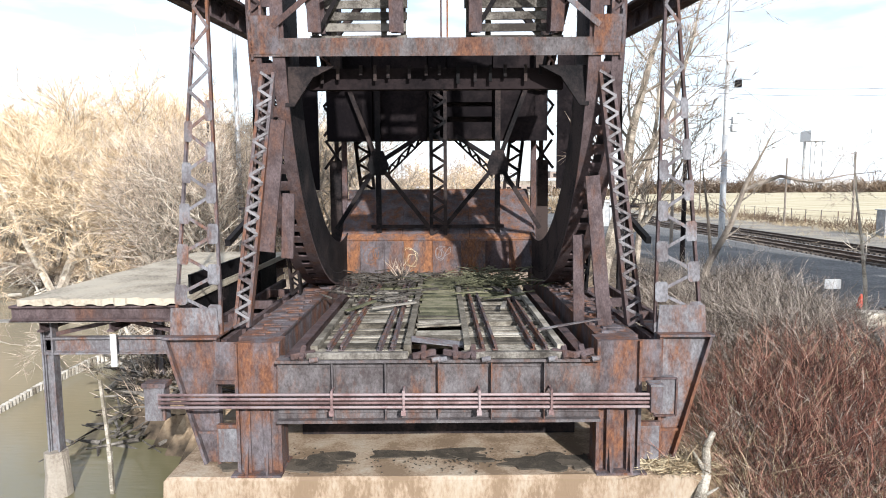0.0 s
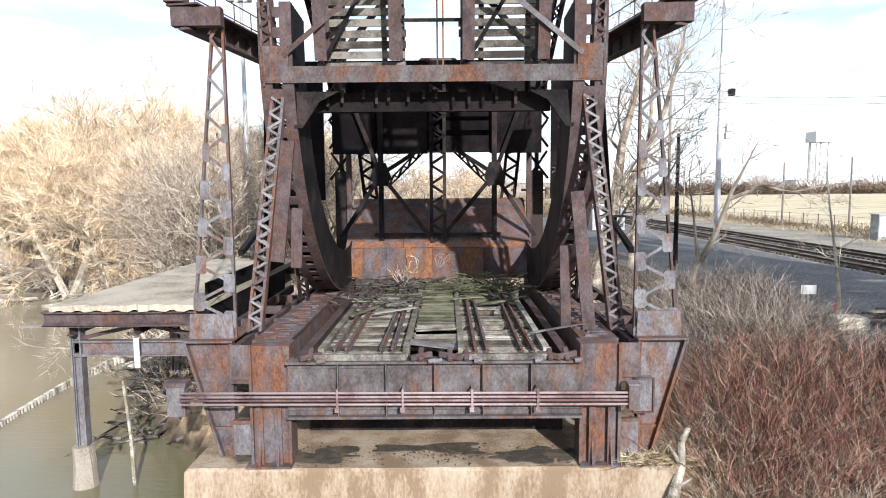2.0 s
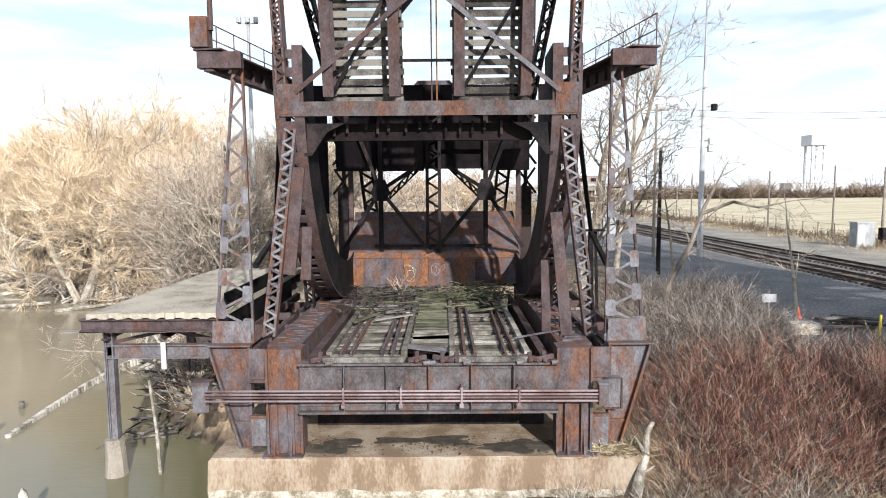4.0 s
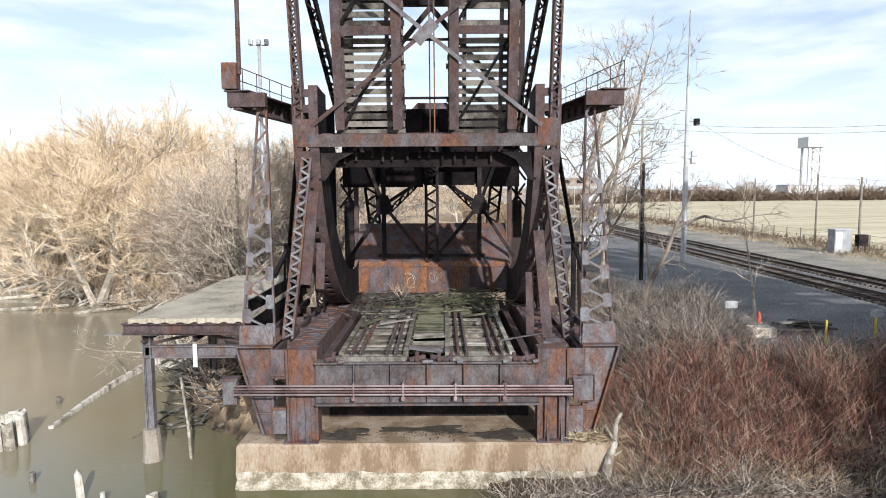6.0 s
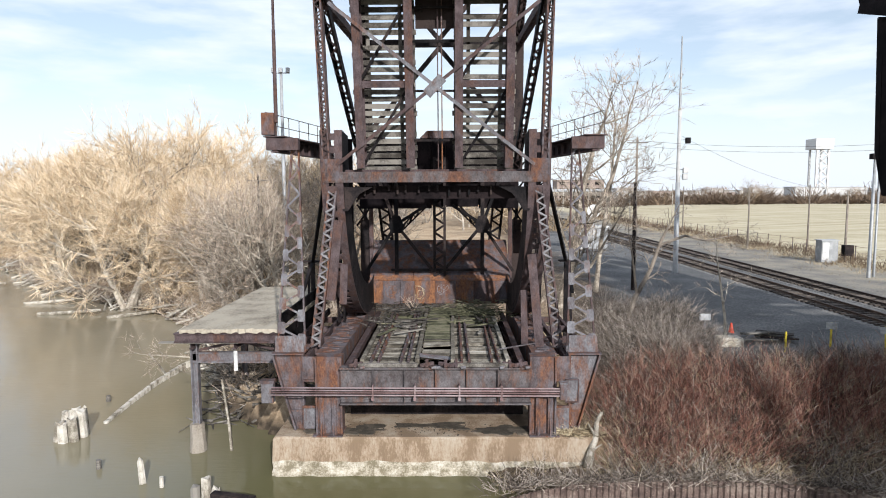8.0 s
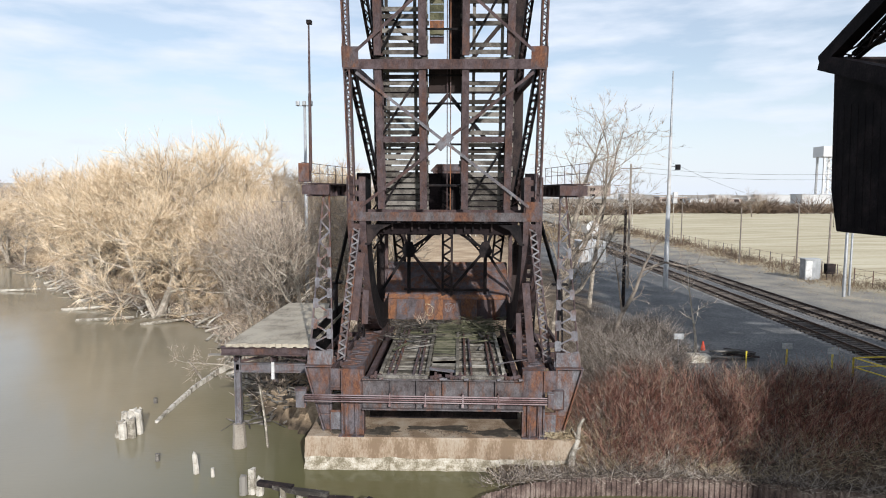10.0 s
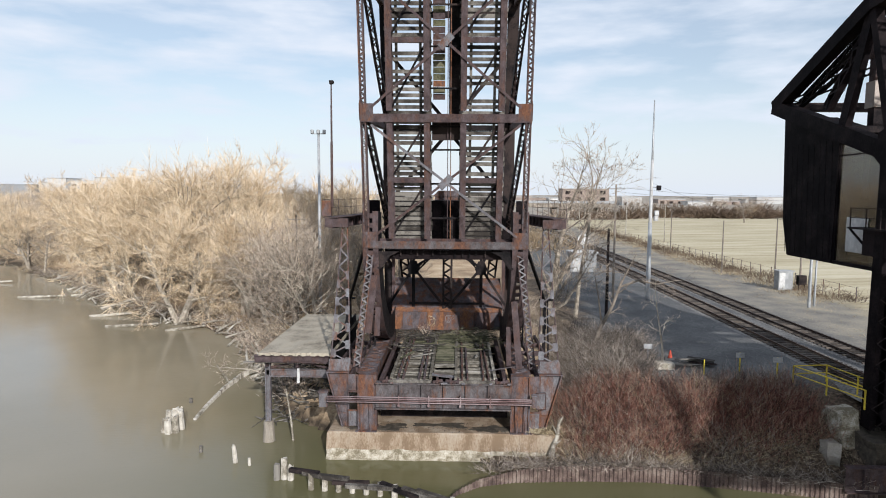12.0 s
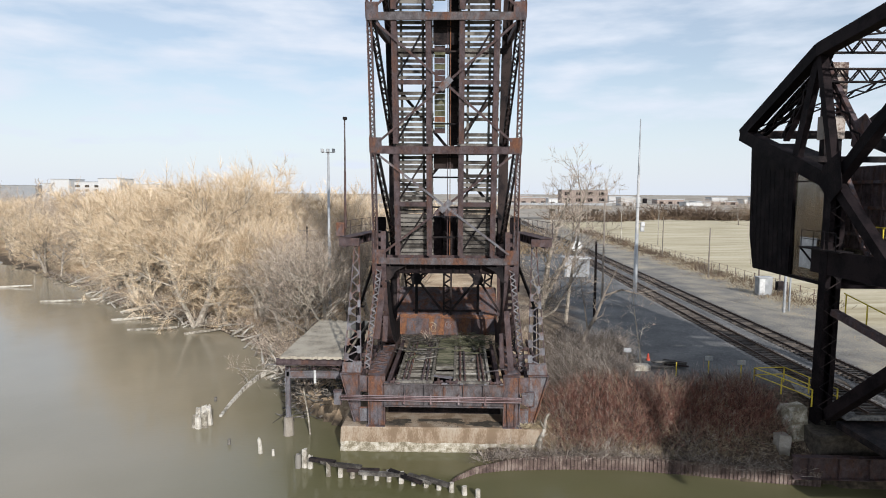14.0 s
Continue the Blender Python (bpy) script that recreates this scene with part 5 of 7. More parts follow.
# ---- second bridge on the east, a dark truss over the tracks ----
rb = thing("truss_bridge", "dark steel truss bridge with a black control cabin over the tracks", "truss bridge", at=(24.2, 14, 4))
A, B, C, D, F = (25.2, 22.6), (14.8, 27.0), (3.0, 28.2), (12.4, 18.5), (17.0, 20.2)
for i, x in enumerate((24.15, 33.4)):
    def P(n):
        return (x, n[0], n[1])
    # near truss takes the black that carries its unlit west side
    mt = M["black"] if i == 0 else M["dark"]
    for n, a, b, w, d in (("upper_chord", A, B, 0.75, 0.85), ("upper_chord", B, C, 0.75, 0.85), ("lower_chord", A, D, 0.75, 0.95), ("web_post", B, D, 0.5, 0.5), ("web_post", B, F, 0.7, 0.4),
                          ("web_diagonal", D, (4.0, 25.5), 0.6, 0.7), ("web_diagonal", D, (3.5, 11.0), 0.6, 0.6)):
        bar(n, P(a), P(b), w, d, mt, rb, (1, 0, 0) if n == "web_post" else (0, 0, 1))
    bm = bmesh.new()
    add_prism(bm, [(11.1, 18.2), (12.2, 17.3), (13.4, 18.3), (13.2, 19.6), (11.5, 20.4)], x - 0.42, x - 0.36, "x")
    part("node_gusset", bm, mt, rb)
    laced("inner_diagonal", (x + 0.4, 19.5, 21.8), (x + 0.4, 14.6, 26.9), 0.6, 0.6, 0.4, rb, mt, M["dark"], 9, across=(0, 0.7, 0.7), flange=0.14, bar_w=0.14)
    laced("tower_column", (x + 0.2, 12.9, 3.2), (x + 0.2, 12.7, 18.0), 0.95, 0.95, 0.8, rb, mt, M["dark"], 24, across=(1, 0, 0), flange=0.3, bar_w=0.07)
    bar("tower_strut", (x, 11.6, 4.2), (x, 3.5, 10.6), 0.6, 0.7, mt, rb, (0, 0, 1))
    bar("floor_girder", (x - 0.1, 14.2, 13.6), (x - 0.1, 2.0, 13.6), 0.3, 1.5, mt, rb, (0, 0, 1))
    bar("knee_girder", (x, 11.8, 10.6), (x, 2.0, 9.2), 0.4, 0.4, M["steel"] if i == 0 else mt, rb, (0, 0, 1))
    # from here on out of view, extended to cast shade on the bank
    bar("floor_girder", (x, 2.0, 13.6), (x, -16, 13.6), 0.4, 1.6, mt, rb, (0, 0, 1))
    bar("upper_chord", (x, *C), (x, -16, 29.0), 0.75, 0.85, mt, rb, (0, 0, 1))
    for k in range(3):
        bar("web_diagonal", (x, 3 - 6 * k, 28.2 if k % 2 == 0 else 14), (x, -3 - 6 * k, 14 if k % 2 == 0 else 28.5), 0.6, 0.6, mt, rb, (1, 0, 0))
box_part("bridge_floor", (24.4, 2.0, 3.5), (33.2, 11.3, 3.9), M["dark"], rb)
# floor added mostly out of view, so that the bank lies in shade
box_part("operating_floor", (24.4, -16, 13.4), (33.2, 9.0, 13.6), M["dark"], rb)
for dz in (0.5, -1.3):
    laced("portal_strut", (24.4, 14.2, 26.6 + dz), (33.2, 14.2, 26.6 + dz), 0.9, 0.9, 0.3, rb, M["dark"], M["dark"], 14, across=(0, 0, 1), flange=0.1, bar_w=0.1)
laced("inner_bracing", (25.4, 13.7, 18.6), (25.4, 10.4, 14.2), 0.95, 0.95, 0.3, rb, M["rust"], M["rust"], 7, across=(0, 0.8, -0.6), flange=0.16, bar_w=0.16, double=True)
laced("inner_bracing", (25.0, 16.0, 26.4), (25.0, 11.2, 20.6), 0.6, 0.6, 0.3, rb, M["steel"], M["dark"], 9, across=(0, 0.77, -0.64), flange=0.14, bar_w=0.12)
laced("inner_bracing", (24.9, 23.4, 22.6), (24.9, 17.2, 24.6), 0.55, 0.55, 0.3, rb, M["dark"], M["dark"], 9, across=(0, 0.3, 0.95), flange=0.1, bar_w=0.1)
laced("inner_bracing", (25.2, 23.6, 23.0), (25.2, 16.0, 26.4), 0.7, 0.7, 0.3, rb, M["dark"], M["dark"], 12, across=(0, 0.4, -0.9), flange=0.12, bar_w=0.1)
bm = bmesh.new()
add_prism(bm, [(10.4, 21.6), (11.4, 22.6), (12.4, 22.2), (12.6, 20.8), (11.4, 20.2)], 25.0, 25.05, "x")
part("node_gusset", bm, M["steel"], rb)
bar("painted_post", (26.85, 17.9, 16.0), (26.85, 17.9, 21.6), 1.2, 0.6, M["dark"], rb)
for z0, z1 in ((21.6, 23.2), (24.6, 26.8)):
    box_part("painted_post_plate", (26.15, 17.5, z0), (27.55, 18.4, z1), M["plate"], rb, "flaking pale plate streaked with rust", bevel=0.02)
laced("painted_post", (26.85, 17.9, 23.1), (26.85, 17.9, 24.7), 1.3, 1.3, 0.6, rb, M["steel"], M["steel"], 3, flange=0.25, bar_w=0.14)
for x0 in (26.5, 30.0):
    bar("rusty_shaft", (x0, 9.5, 16.4), (x0 + 3.2, 9.5, 17.2), 0.5, 0.6, M["rust"], rb, (0, 0, 1))
    bar("rusty_shaft", (x0, 8.5, 15.2), (x0 + 3.2, 8.5, 15.0), 0.35, 0.5, M["steel"], rb, (0, 0, 1))
box_part("machinery_house", (26.6, 11.5, 14.3), (32.5, 16.0, 19.6), M["steel"], rb, "dark riveted machinery house")
for k in range(5):
    bar("machinery_rib", (26.55, 11.7 + k, 14.4), (26.55, 11.7 + k, 19.5), 0.14, 0.12, M["steel"], rb, (-1, 0, 0))
for z in (15.3, 17.0, 18.6):
    bar("machinery_rib", (26.5, 11.4, z), (26.5, 16.0, z), 0.2, 0.12, M["rust"], rb, (-1, 0, 0))
    bar("machinery_rib", (26.6, 11.4, z), (32.4, 11.4, z + 0.3), 0.22, 0.15, M["rust"], rb)
bar("yellow_guard", (24.6, 11.6, 11.8), (24.6, 2.0, 10.4), 0.06, 0.06, M["yellow"], rb, (0, 0, 1))
for k in range(4):
    bar("yellow_guard", (24.6, 11.4 - 2 * k, 10.6 - 0.29 * k), (24.6, 11.4 - 2 * k, 11.8 - 0.29 * k), 0.06, 0.06, M["yellow"], rb)
bar("yellow_guard", (25.6, 11.6, 15.9), (25.6, 8.5, 15.9), 0.06, 0.06, M["yellow"], rb, (0, 0, 1))
for y in (11.5, 10.0, 8.6):
    bar("yellow_guard", (25.6, y, 14.4), (25.6, y, 15.9), 0.06, 0.06, M["yellow"], rb)
for n, f in ((A, 0.6), (F, 0.4)):
    bar("cross_beam", (24.2, *n), (33.4, *n), f, f, M["dark"], rb, (0, 0, 1))
for k in range(4):
    y0 = 13.0 - k * 3
    laced("top_lateral", (24.3, y0, 27.6), (33.3, y0 - 2.6, 27.9), 0.5, 0.5, 0.2, rb, M["dark"], M["dark"], 18, across=(0, 0, 1), flange=0.08, bar_w=0.08)
for a, b in (((24.3, *A), (33.3, *B)), ((33.3, *A), (24.3, *B))):
    laced("sway_brace", a, b, 0.5, 0.5, 0.2, rb, M["dark"], M["dark"], 20, across=(0, 0, 1), flange=0.08, bar_w=0.08)
for a, b in (((28, 8, 20.5), (33, 8, 20.5)), ((28, 8, 18.6), (33, 8, 18.6)), ((26, 7, 22.5), (33, 3, 17.5))):
    bar("cross_beam", a, b, 0.35, 0.5, M["rust"], rb, (0, 0, 1))
# control cabin hung on the truss
cab = thing("control_cabin", "hanging control cabin, clad in shade black, with tall dusty windows", "cabin", at=(25.5, 19, 12))
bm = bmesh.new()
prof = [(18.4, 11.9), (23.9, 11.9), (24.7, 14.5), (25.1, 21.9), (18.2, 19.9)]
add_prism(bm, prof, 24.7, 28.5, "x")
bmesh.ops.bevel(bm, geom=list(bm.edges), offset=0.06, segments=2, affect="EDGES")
# cladding colour includes the shade on the cabin's west face
part("cladding", bm, M["black"], cab, "sheet cladding, blackened for its shaded side")
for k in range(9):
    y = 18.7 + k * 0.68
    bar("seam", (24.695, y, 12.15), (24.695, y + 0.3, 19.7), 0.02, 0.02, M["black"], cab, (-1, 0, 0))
bm = bmesh.new()
add_prism(bm, [(13.4, 12.1), (18.3, 11.95), (18.3, 19.8), (13.4, 18.6)], 24.85, 24.9, "x")
part("window_pane", bm, M["glass"], cab, "dusty tinted glass").visible_shadow = False
box_part("inner_wall", (27.4, 13.2, 12.2), (27.5, 18.3, 19.0), M["decktie"], cab)
box_part("bench", (25.6, 16.2, 12.2), (27.3, 18.2, 14.2), M["plate"], cab)
box_part("cabin_floor", (24.7, 12.9, 11.9), (28.5, 18.35, 12.12), M["black"], cab)
for y, z0, z1 in ((13.4, 12.1, 18.6), (18.3, 11.95, 19.8)):
    bar("mullion", (24.82, y, z0), (24.82, y, z1), 0.1, 0.12, M["black"], cab)
for z in (12.05, 18.7):
    bar("mullion", (24.82, 13.4, z), (24.82, 18.3, z), 0.1, 0.08, M["black"], cab, (0, 0, 1))
box_part("notice", (24.78, 15.2, 12.8), (24.81, 17.2, 14.9), M["white"], cab, "pale sheet fixed inside the window")
plat = thing("service_platform", "small steel service platform with thin handrails on the cabin", "platform", at=(24.3, 12.6, 14))
box_part("grating", (23.6, 11.0, 14.3), (24.6, 15.2, 14.4), M["dark"], plat)
for y in (11.2, 12.4, 13.6, 15.0):
    bar("rail_post", (23.65, y, 14.4), (23.65, y, 15.5), 0.05, 0.05, M["dark"], plat)
for z in (14.95, 15.5):
    bar("handrail", (23.65, 11.2, z), (23.65, 15.0, z), 0.04, 0.04, M["dark"], plat)
bar("bracket", (23.65, 15.0, 14.3), (24.4, 13.6, 12.6), 0.1, 0.1, M["dark"], plat)
# abutment and low girder
ab = thing("abutment", "broken grey concrete abutment at the river bank", "abutment", at=(25, 13, 1))
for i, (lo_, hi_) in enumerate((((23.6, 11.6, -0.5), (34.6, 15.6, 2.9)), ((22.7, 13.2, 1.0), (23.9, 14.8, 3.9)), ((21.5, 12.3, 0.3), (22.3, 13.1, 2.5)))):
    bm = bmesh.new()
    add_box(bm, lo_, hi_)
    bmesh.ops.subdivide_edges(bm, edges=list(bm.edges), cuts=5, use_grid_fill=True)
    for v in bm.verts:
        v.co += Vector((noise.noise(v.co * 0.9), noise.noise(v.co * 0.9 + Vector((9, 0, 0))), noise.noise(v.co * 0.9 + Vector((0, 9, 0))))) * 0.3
    # large block in the silt colour, shade under the bridge painted in
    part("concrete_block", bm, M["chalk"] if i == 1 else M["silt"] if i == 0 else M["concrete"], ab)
gl = thing("low_girder", "dark red brown steel girder spanning in front of the abutment", "girder", at=(28, 12, 1))
i_girder("girder", (21.6, 10.7, 1.2), (36, 10.4, 1.2), 1.4, 0.5, M["steel"], gl, stiff=8)

# ---- yellow handrails and small posts by the tracks ----
def y_rail(a, b, posts=3):
    t = thing("safety_railing", "bright yellow tubular steel safety railing by the tracks", "railing", "yellow railings", at=a)
    a, b = Vector(a), Vector(b)
    for i in range(posts):
        p = a.lerp(b, i / (posts - 1))
        bar("post", p, p + Vector((0, 0, 1.12)), 0.07, 0.07, M["yellow"], t)
    for h in (0.6, 1.1):
        bar("rail", a + Vector((0, 0, h)), b + Vector((0, 0, h)), 0.055, 0.055, M["yellow"], t)


y_rail((22.25, 17.5, 4.35), (23.6, 12.6, 4.35), 3)
y_rail((22.25, 17.5, 4.35), (24.5, 17.8, 4.35), 2)
y_rail((24.5, 17.8, 4.35), (25.3, 12.8, 4.35), 3)
for x, y, h, sign in ((17.35, 19.3, 1.0, 0), (20.05, 20.1, 1.3, 1), (21.9, 18.8, 1.35, 1), (14.4, 21.9, 1.4, 1)):
    t = thing("marker_post", "yellow marker post" + (" with a small grey sign board" if sign else " standing in ballast"), "post", "marker posts", at=(x, y, 4.3))
    bar("post", (x, y, 4.2), (x, y, 4.3 + h), 0.07, 0.07, M["yellow"] if sign == 0 or x > 18 else M["lace"], t)
    if sign:
        box_part("sign_board", (x - 0.3, y - 0.05, 4.3 + h - 0.35), (x + 0.3, y - 0.03, 4.3 + h), M["metalgrey"], t)
bm = bmesh.new()
add_box(bm, (14.6, 20.3, 4.0), (15.8, 21.1, 4.72))
bmesh.ops.bevel(bm, geom=list(bm.edges), offset=0.05, segments=2, affect="EDGES")
tagged(part("concrete_block", bm, M["chalk"], None), "pale concrete block standing on the ballast", "block")
bm = bmesh.new()
bmesh.ops.create_cone(bm, cap_ends=True, segments=12, radius1=0.16, radius2=0.04, depth=0.55, matrix=Matrix.Translation((16.5, 23.4, 4.6)))
cone = tagged(part("traffic_cone", bm, M["red"], None), "faded orange red traffic cone on the ballast", "cone")
rr = random.Random(17)
pileobj = thing("timber_stack", "low stack of dark loose boards lying on the ballast", "boards", at=(18, 21.6, 4.35))
for i in range(9):
    a = radians(rr.uniform(-40, 10))
    x, y = 17.6 + rr.uniform(-0.9, 0.9), 21.5 + rr.uniform(-0.6, 0.6)
    bar("board", (x - 0.9 * math.cos(a), y - 0.9 * math.sin(a), 4.4 + i * 0.04), (x + 0.9 * math.cos(a), y + 0.9 * math.sin(a), 4.42 + i * 0.04), 0.3, 0.06, M["wood"] if i % 3 else M["dark"], pileobj, (0, 0, 1))


# ---- poles, masts, signals ----
def round_pole(x, y, z0, z1, r0, r1, mat, parent, name="pole", tilt=(0, 0)):
    bm = bmesh.new()
    rings = []
    for f, r in ((0, r0), (1, r1)):
        rings.append([bm.verts.new((x + tilt[0] * f + r * math.cos(k * math.tau / 8), y + tilt[1] * f + r * math.sin(k * math.tau / 8), z0 + (z1 - z0) * f)) for k in range(8)])
    for k in range(8):
        bm.faces.new((rings[0][k], rings[0][(k + 1) % 8], rings[1][(k + 1) % 8], rings[1][k])).smooth = True
    bm.faces.new(rings[1])
    return part(name, bm, mat, parent)


rm = thing("radio_mast", "tall slim galvanised steel mast with floodlights by the tracks", "mast", at=(22.5, 49, 4.3))
round_pole(22.5, 49, 4.2, 13, 0.27, 0.22, M["metalgrey"], rm, "lower_tube")
round_pole(22.5, 49, 13, 20, 0.2, 0.16, M["white"], rm, "middle_tube")
round_pole(22.5, 49, 20, 26.6, 0.13, 0.06, M["metalgrey"], rm, "upper_tube")
for z, dx in ((17.0, 0.6), (14.2, 0.45), (13.6, 0.4)):
    bar("arm", (22.5, 49, z), (22.5 + dx, 48.8, z), 0.06, 0.06, M["metalgrey"], rm, (0, 0, 1))
    box_part("floodlight", (22.5 + dx - 0.1, 48.5, z - 0.35), (22.5 + dx + 0.35, 48.9, z + 0.2), M["dark"] if z > 15 else M["white"], rm, bevel=0.05)


def utility_pole(x, y, h, arms=0, mat="pole", r=0.15, label="weathered wooden utility pole", lamp=False, group="utility poles"):
    z = ground_z(x, y)
    t = thing("utility_pole", label, "utility pole", group, at=(x, y, z))
    round_pole(x, y, z - 0.3, z + h, r, r * 0.65, M[mat], t)
    for k in range(arms):
        bar("crossarm", (x - 1.0, y - 0.1, z + h - 0.5 - 0.6 * k), (x + 1.0, y - 0.1, z + h - 0.5 - 0.6 * k), 0.12, 0.1, M["wood"], t, (0, 0, 1))
    if lamp:
        box_part("floodlight", (x - 0.5, y - 0.4, z + h - 1.6), (x - 0.05, y + 0.1, z + h - 1.1), M["dark"], t, bevel=0.05)


utility_pole(18.7, 49.5, 13.0, 1)
utility_pole(15.4, 38.6, 8.6, 0, "dark", 0.17, "dark broken wooden pole stub beside the track")
utility_pole(38.4, 45.0, 12.2, 0, "metalgrey", 0.17, "tall grey steel pole with a floodlight beside the tracks", True)
utility_pole(39.4, 45.8, 11.2, 0, "metalgrey", 0.12, "slim grey steel pole by the equipment cabinet")
utility_pole(44.5, 58.2, 7.8)
for x, y, h in ((49, 73.5, 8.4), (41.2, 74, 8.0), (43.8, 105, 8.5), (52, 134, 9), (46.2, 148, 9), (45, 190, 9), (44, 230, 9), (37.5, 168, 9), (36.5, 205, 9)):
    utility_pole(x, y, h, 0, "pole" if h < 9 else "palewood", 0.13, "slim weathered pole along the field fence")
utility_pole(-16.5, 45, 12.6, 1, "dark")
lm = thing("light_mast", "slim grey floodlight mast with a small ladder platform", "mast", at=(-13.1, 41, 2))
round_pole(-13.1, 41, 2, 22.2, 0.2, 0.12, M["metalgrey"], lm)
bar("crossbar", (-13.8, 41, 22.0), (-12.4, 41, 22.0), 0.08, 0.08, M["metalgrey"], lm, (0, 0, 1))
for x in (-13.7, -13.1, -12.5):
    box_part("floodlight", (x - 0.15, 40.7, 22.0), (x + 0.15, 41.0, 22.4), M["metalgrey"], lm, bevel=0.04)
# overhead wires
def wire(pts, name="overhead_wire"):
    cu = bpy.data.curves.new(name, "CURVE")
    cu.dimensions = "3D"
    cu.bevel_depth = 0.012
    sp_ = cu.splines.new("POLY")
    pp = []
    for a, b in zip(pts, pts[1:]):
        a, b = Vector(a), Vector(b)
        for i in range(12):
            f = i / 12
            pp.append(a.lerp(b, f) - Vector((0, 0, 4 * f * (1 - f) * (b - a).length * 0.018)))
    pp.append(Vector(pts[-1]))
    sp_.points.add(len(pp) - 1)
    for q, v in zip(sp_.points, pp):
        q.co = (*v, 1)
    cu.materials.append(M["dark"])
    tagged(new(name, cu), "thin dark overhead wire between poles", "wire", "overhead wires")


for dz in (0, -0.5):
    wire([(18.7, 49.4, 17.0 + dz), (38.4, 45, 16.2 + dz), (75, 40, 16.4 + dz)])
wire([(22.5, 49, 17.5), (49, 73.5, 12.6), (90, 95, 13)])

eq = thing("equipment_cabinet", "grey steel trackside equipment cabinet with a door", "cabinet", at=(42.2, 57.5, 4.4))
box_part("case", (41.2, 57, 4.3), (43.0, 58.2, 6.7), M["metalgrey"], eq, bevel=0.04)
box_part("door", (41.3, 56.97, 4.6), (42.0, 57.0, 6.5), M["white"], eq)
box_part("roof", (41.1, 56.9, 6.7), (43.1, 58.3, 6.78), M["metalgrey"], eq)
eq = thing("equipment_cabinet", "small dark trackside relay box on a stand", "cabinet", at=(44, 57, 4.4))
box_part("case", (43.6, 56.8, 5.0), (44.6, 57.5, 6.2), M["dark"], eq, bevel=0.03)
for x in (43.75, 44.45):
    bar("leg", (x, 57.1, 4.3), (x, 57.1, 5.0), 0.08, 0.08, M["dark"], eq)
sh = thing("signal_shed", "small pale green metal shed beside the tracks", "shed", at=(13.2, 60, 4.2))
box_part("wall", (18.2, 74, 4.0), (22.2, 77, 7.2), M["metalgrey"], sh, bevel=0.05)
box_part("roof", (18.0, 73.8, 7.2), (22.4, 77.2, 7.4), M["white"], sh)
box_part("door", (18.6, 73.95, 4.1), (19.7, 74.0, 6.4), M["white"], sh)
sd = thing("signal_disc", "round white railway signal back on a post", "signal", at=(19.3, 70, 4.3))
round_pole(19.3, 70, 4.2, 10.2, 0.1, 0.08, M["metalgrey"], sd)
bm = bmesh.new()
bmesh.ops.create_cone(bm, cap_ends=True, segments=20, radius1=0.85, radius2=0.85, depth=0.12, matrix=Matrix.Translation((19.3, 69.9, 9.6)) @ Matrix.Rotation(radians(90), 4, "X"))
part("disc", bm, M["white"], sd)

# chain link fence by the field
fence = thing("field_fence", "rusty chain link fence with thin posts along the field", "fence", at=(44.5, 80, 4.5))
for i in range(46):
    y = 48 + i * 3.2
    bar("fence_post", (45.2 + i * 0.02, y, 4.2), (45.2 + i * 0.02, y, 6.1), 0.07, 0.07, M["rust"], fence)
for z in (4.7, 5.35, 6.0):
    bar("fence_wire", (45.2, 48, z), (46.1, 192, z), 0.025, 0.025, M["rust"], fence, (0, 0, 1))

# ---- distance ----
op = thing("road_overpass", "low grey concrete road overpass crossing the tracks far off", "overpass", at=(35, 295, 4))
box_part("deck", (-60, 290, 9.6), (78, 302, 11.6), M["concrete"], op)
box_part("parapet", (-60, 289.6, 11.6), (78, 290, 12.8), M["metalgrey"], op)
for x in (10, 22, 48, 70):
    box_part("pier", (x, 292, 3), (x + 2, 300, 9.6), M["concrete"], op)
rr = random.Random(5)


def far_building(x, y, w, d, h, mat, label, windows=True):
    t = thing("far_building", label, "building", "buildings on the skyline", at=(x, y, 3))
    box_part("wall", (x - w / 2, y, 2), (x + w / 2, y + d, 3 + h), M[mat], t)
    box_part("roof", (x - w / 2 - 0.5, y - 0.5, 3 + h), (x + w / 2 + 0.5, y + d + 0.5, 3.6 + h), M["metalgrey"], t)
    if windows:
        nx = max(3, int(w / 9))
        for i in range(nx):
            for z in np.arange(6, h, 5.0):
                box_part("window", (x - w / 2 + (i + 0.25) * w / nx, y - 0.15, z), (x - w / 2 + (i + 0.7) * w / nx, y + 0.02, z + 2.6), M["dark"], t)


for x, y, w, h in ((-535, 720, 46, 22), (-492, 725, 30, 25), (-462, 690, 22, 30), (-436, 700, 34, 27), (-404, 690, 26, 31), (-374, 710, 30, 24), (-335, 720, 34, 19), (-270, 740, 50, 16)):
    far_building(x, y, w, 30, h * 0.9, "white" if h > 23 else "metalgrey", "pale industrial block on the skyline beyond the wood", h == 27)
far_building(100, 470, 36, 20, 17, "brick", "far brown brick building behind the overpass")
for i in range(26):
    far_building(60 + i * 25 + rr.uniform(-15, 15), 620 + rr.uniform(-80, 160), rr.uniform(18, 55), 20, rr.uniform(6, 11), "white" if rr.random() < 0.6 else "brick", "low pale building far beyond the field", rr.random() < 0.5)
lt = thing("lift_tower", "tall white steel lattice lift bridge tower far away", "tower", at=(352, 600, 3))
for x in (350, 361):
    for y in (594, 606):
        bar("leg", (x, y, 2), (x, y, 56), 1.6, 1.6, M["white"], lt)
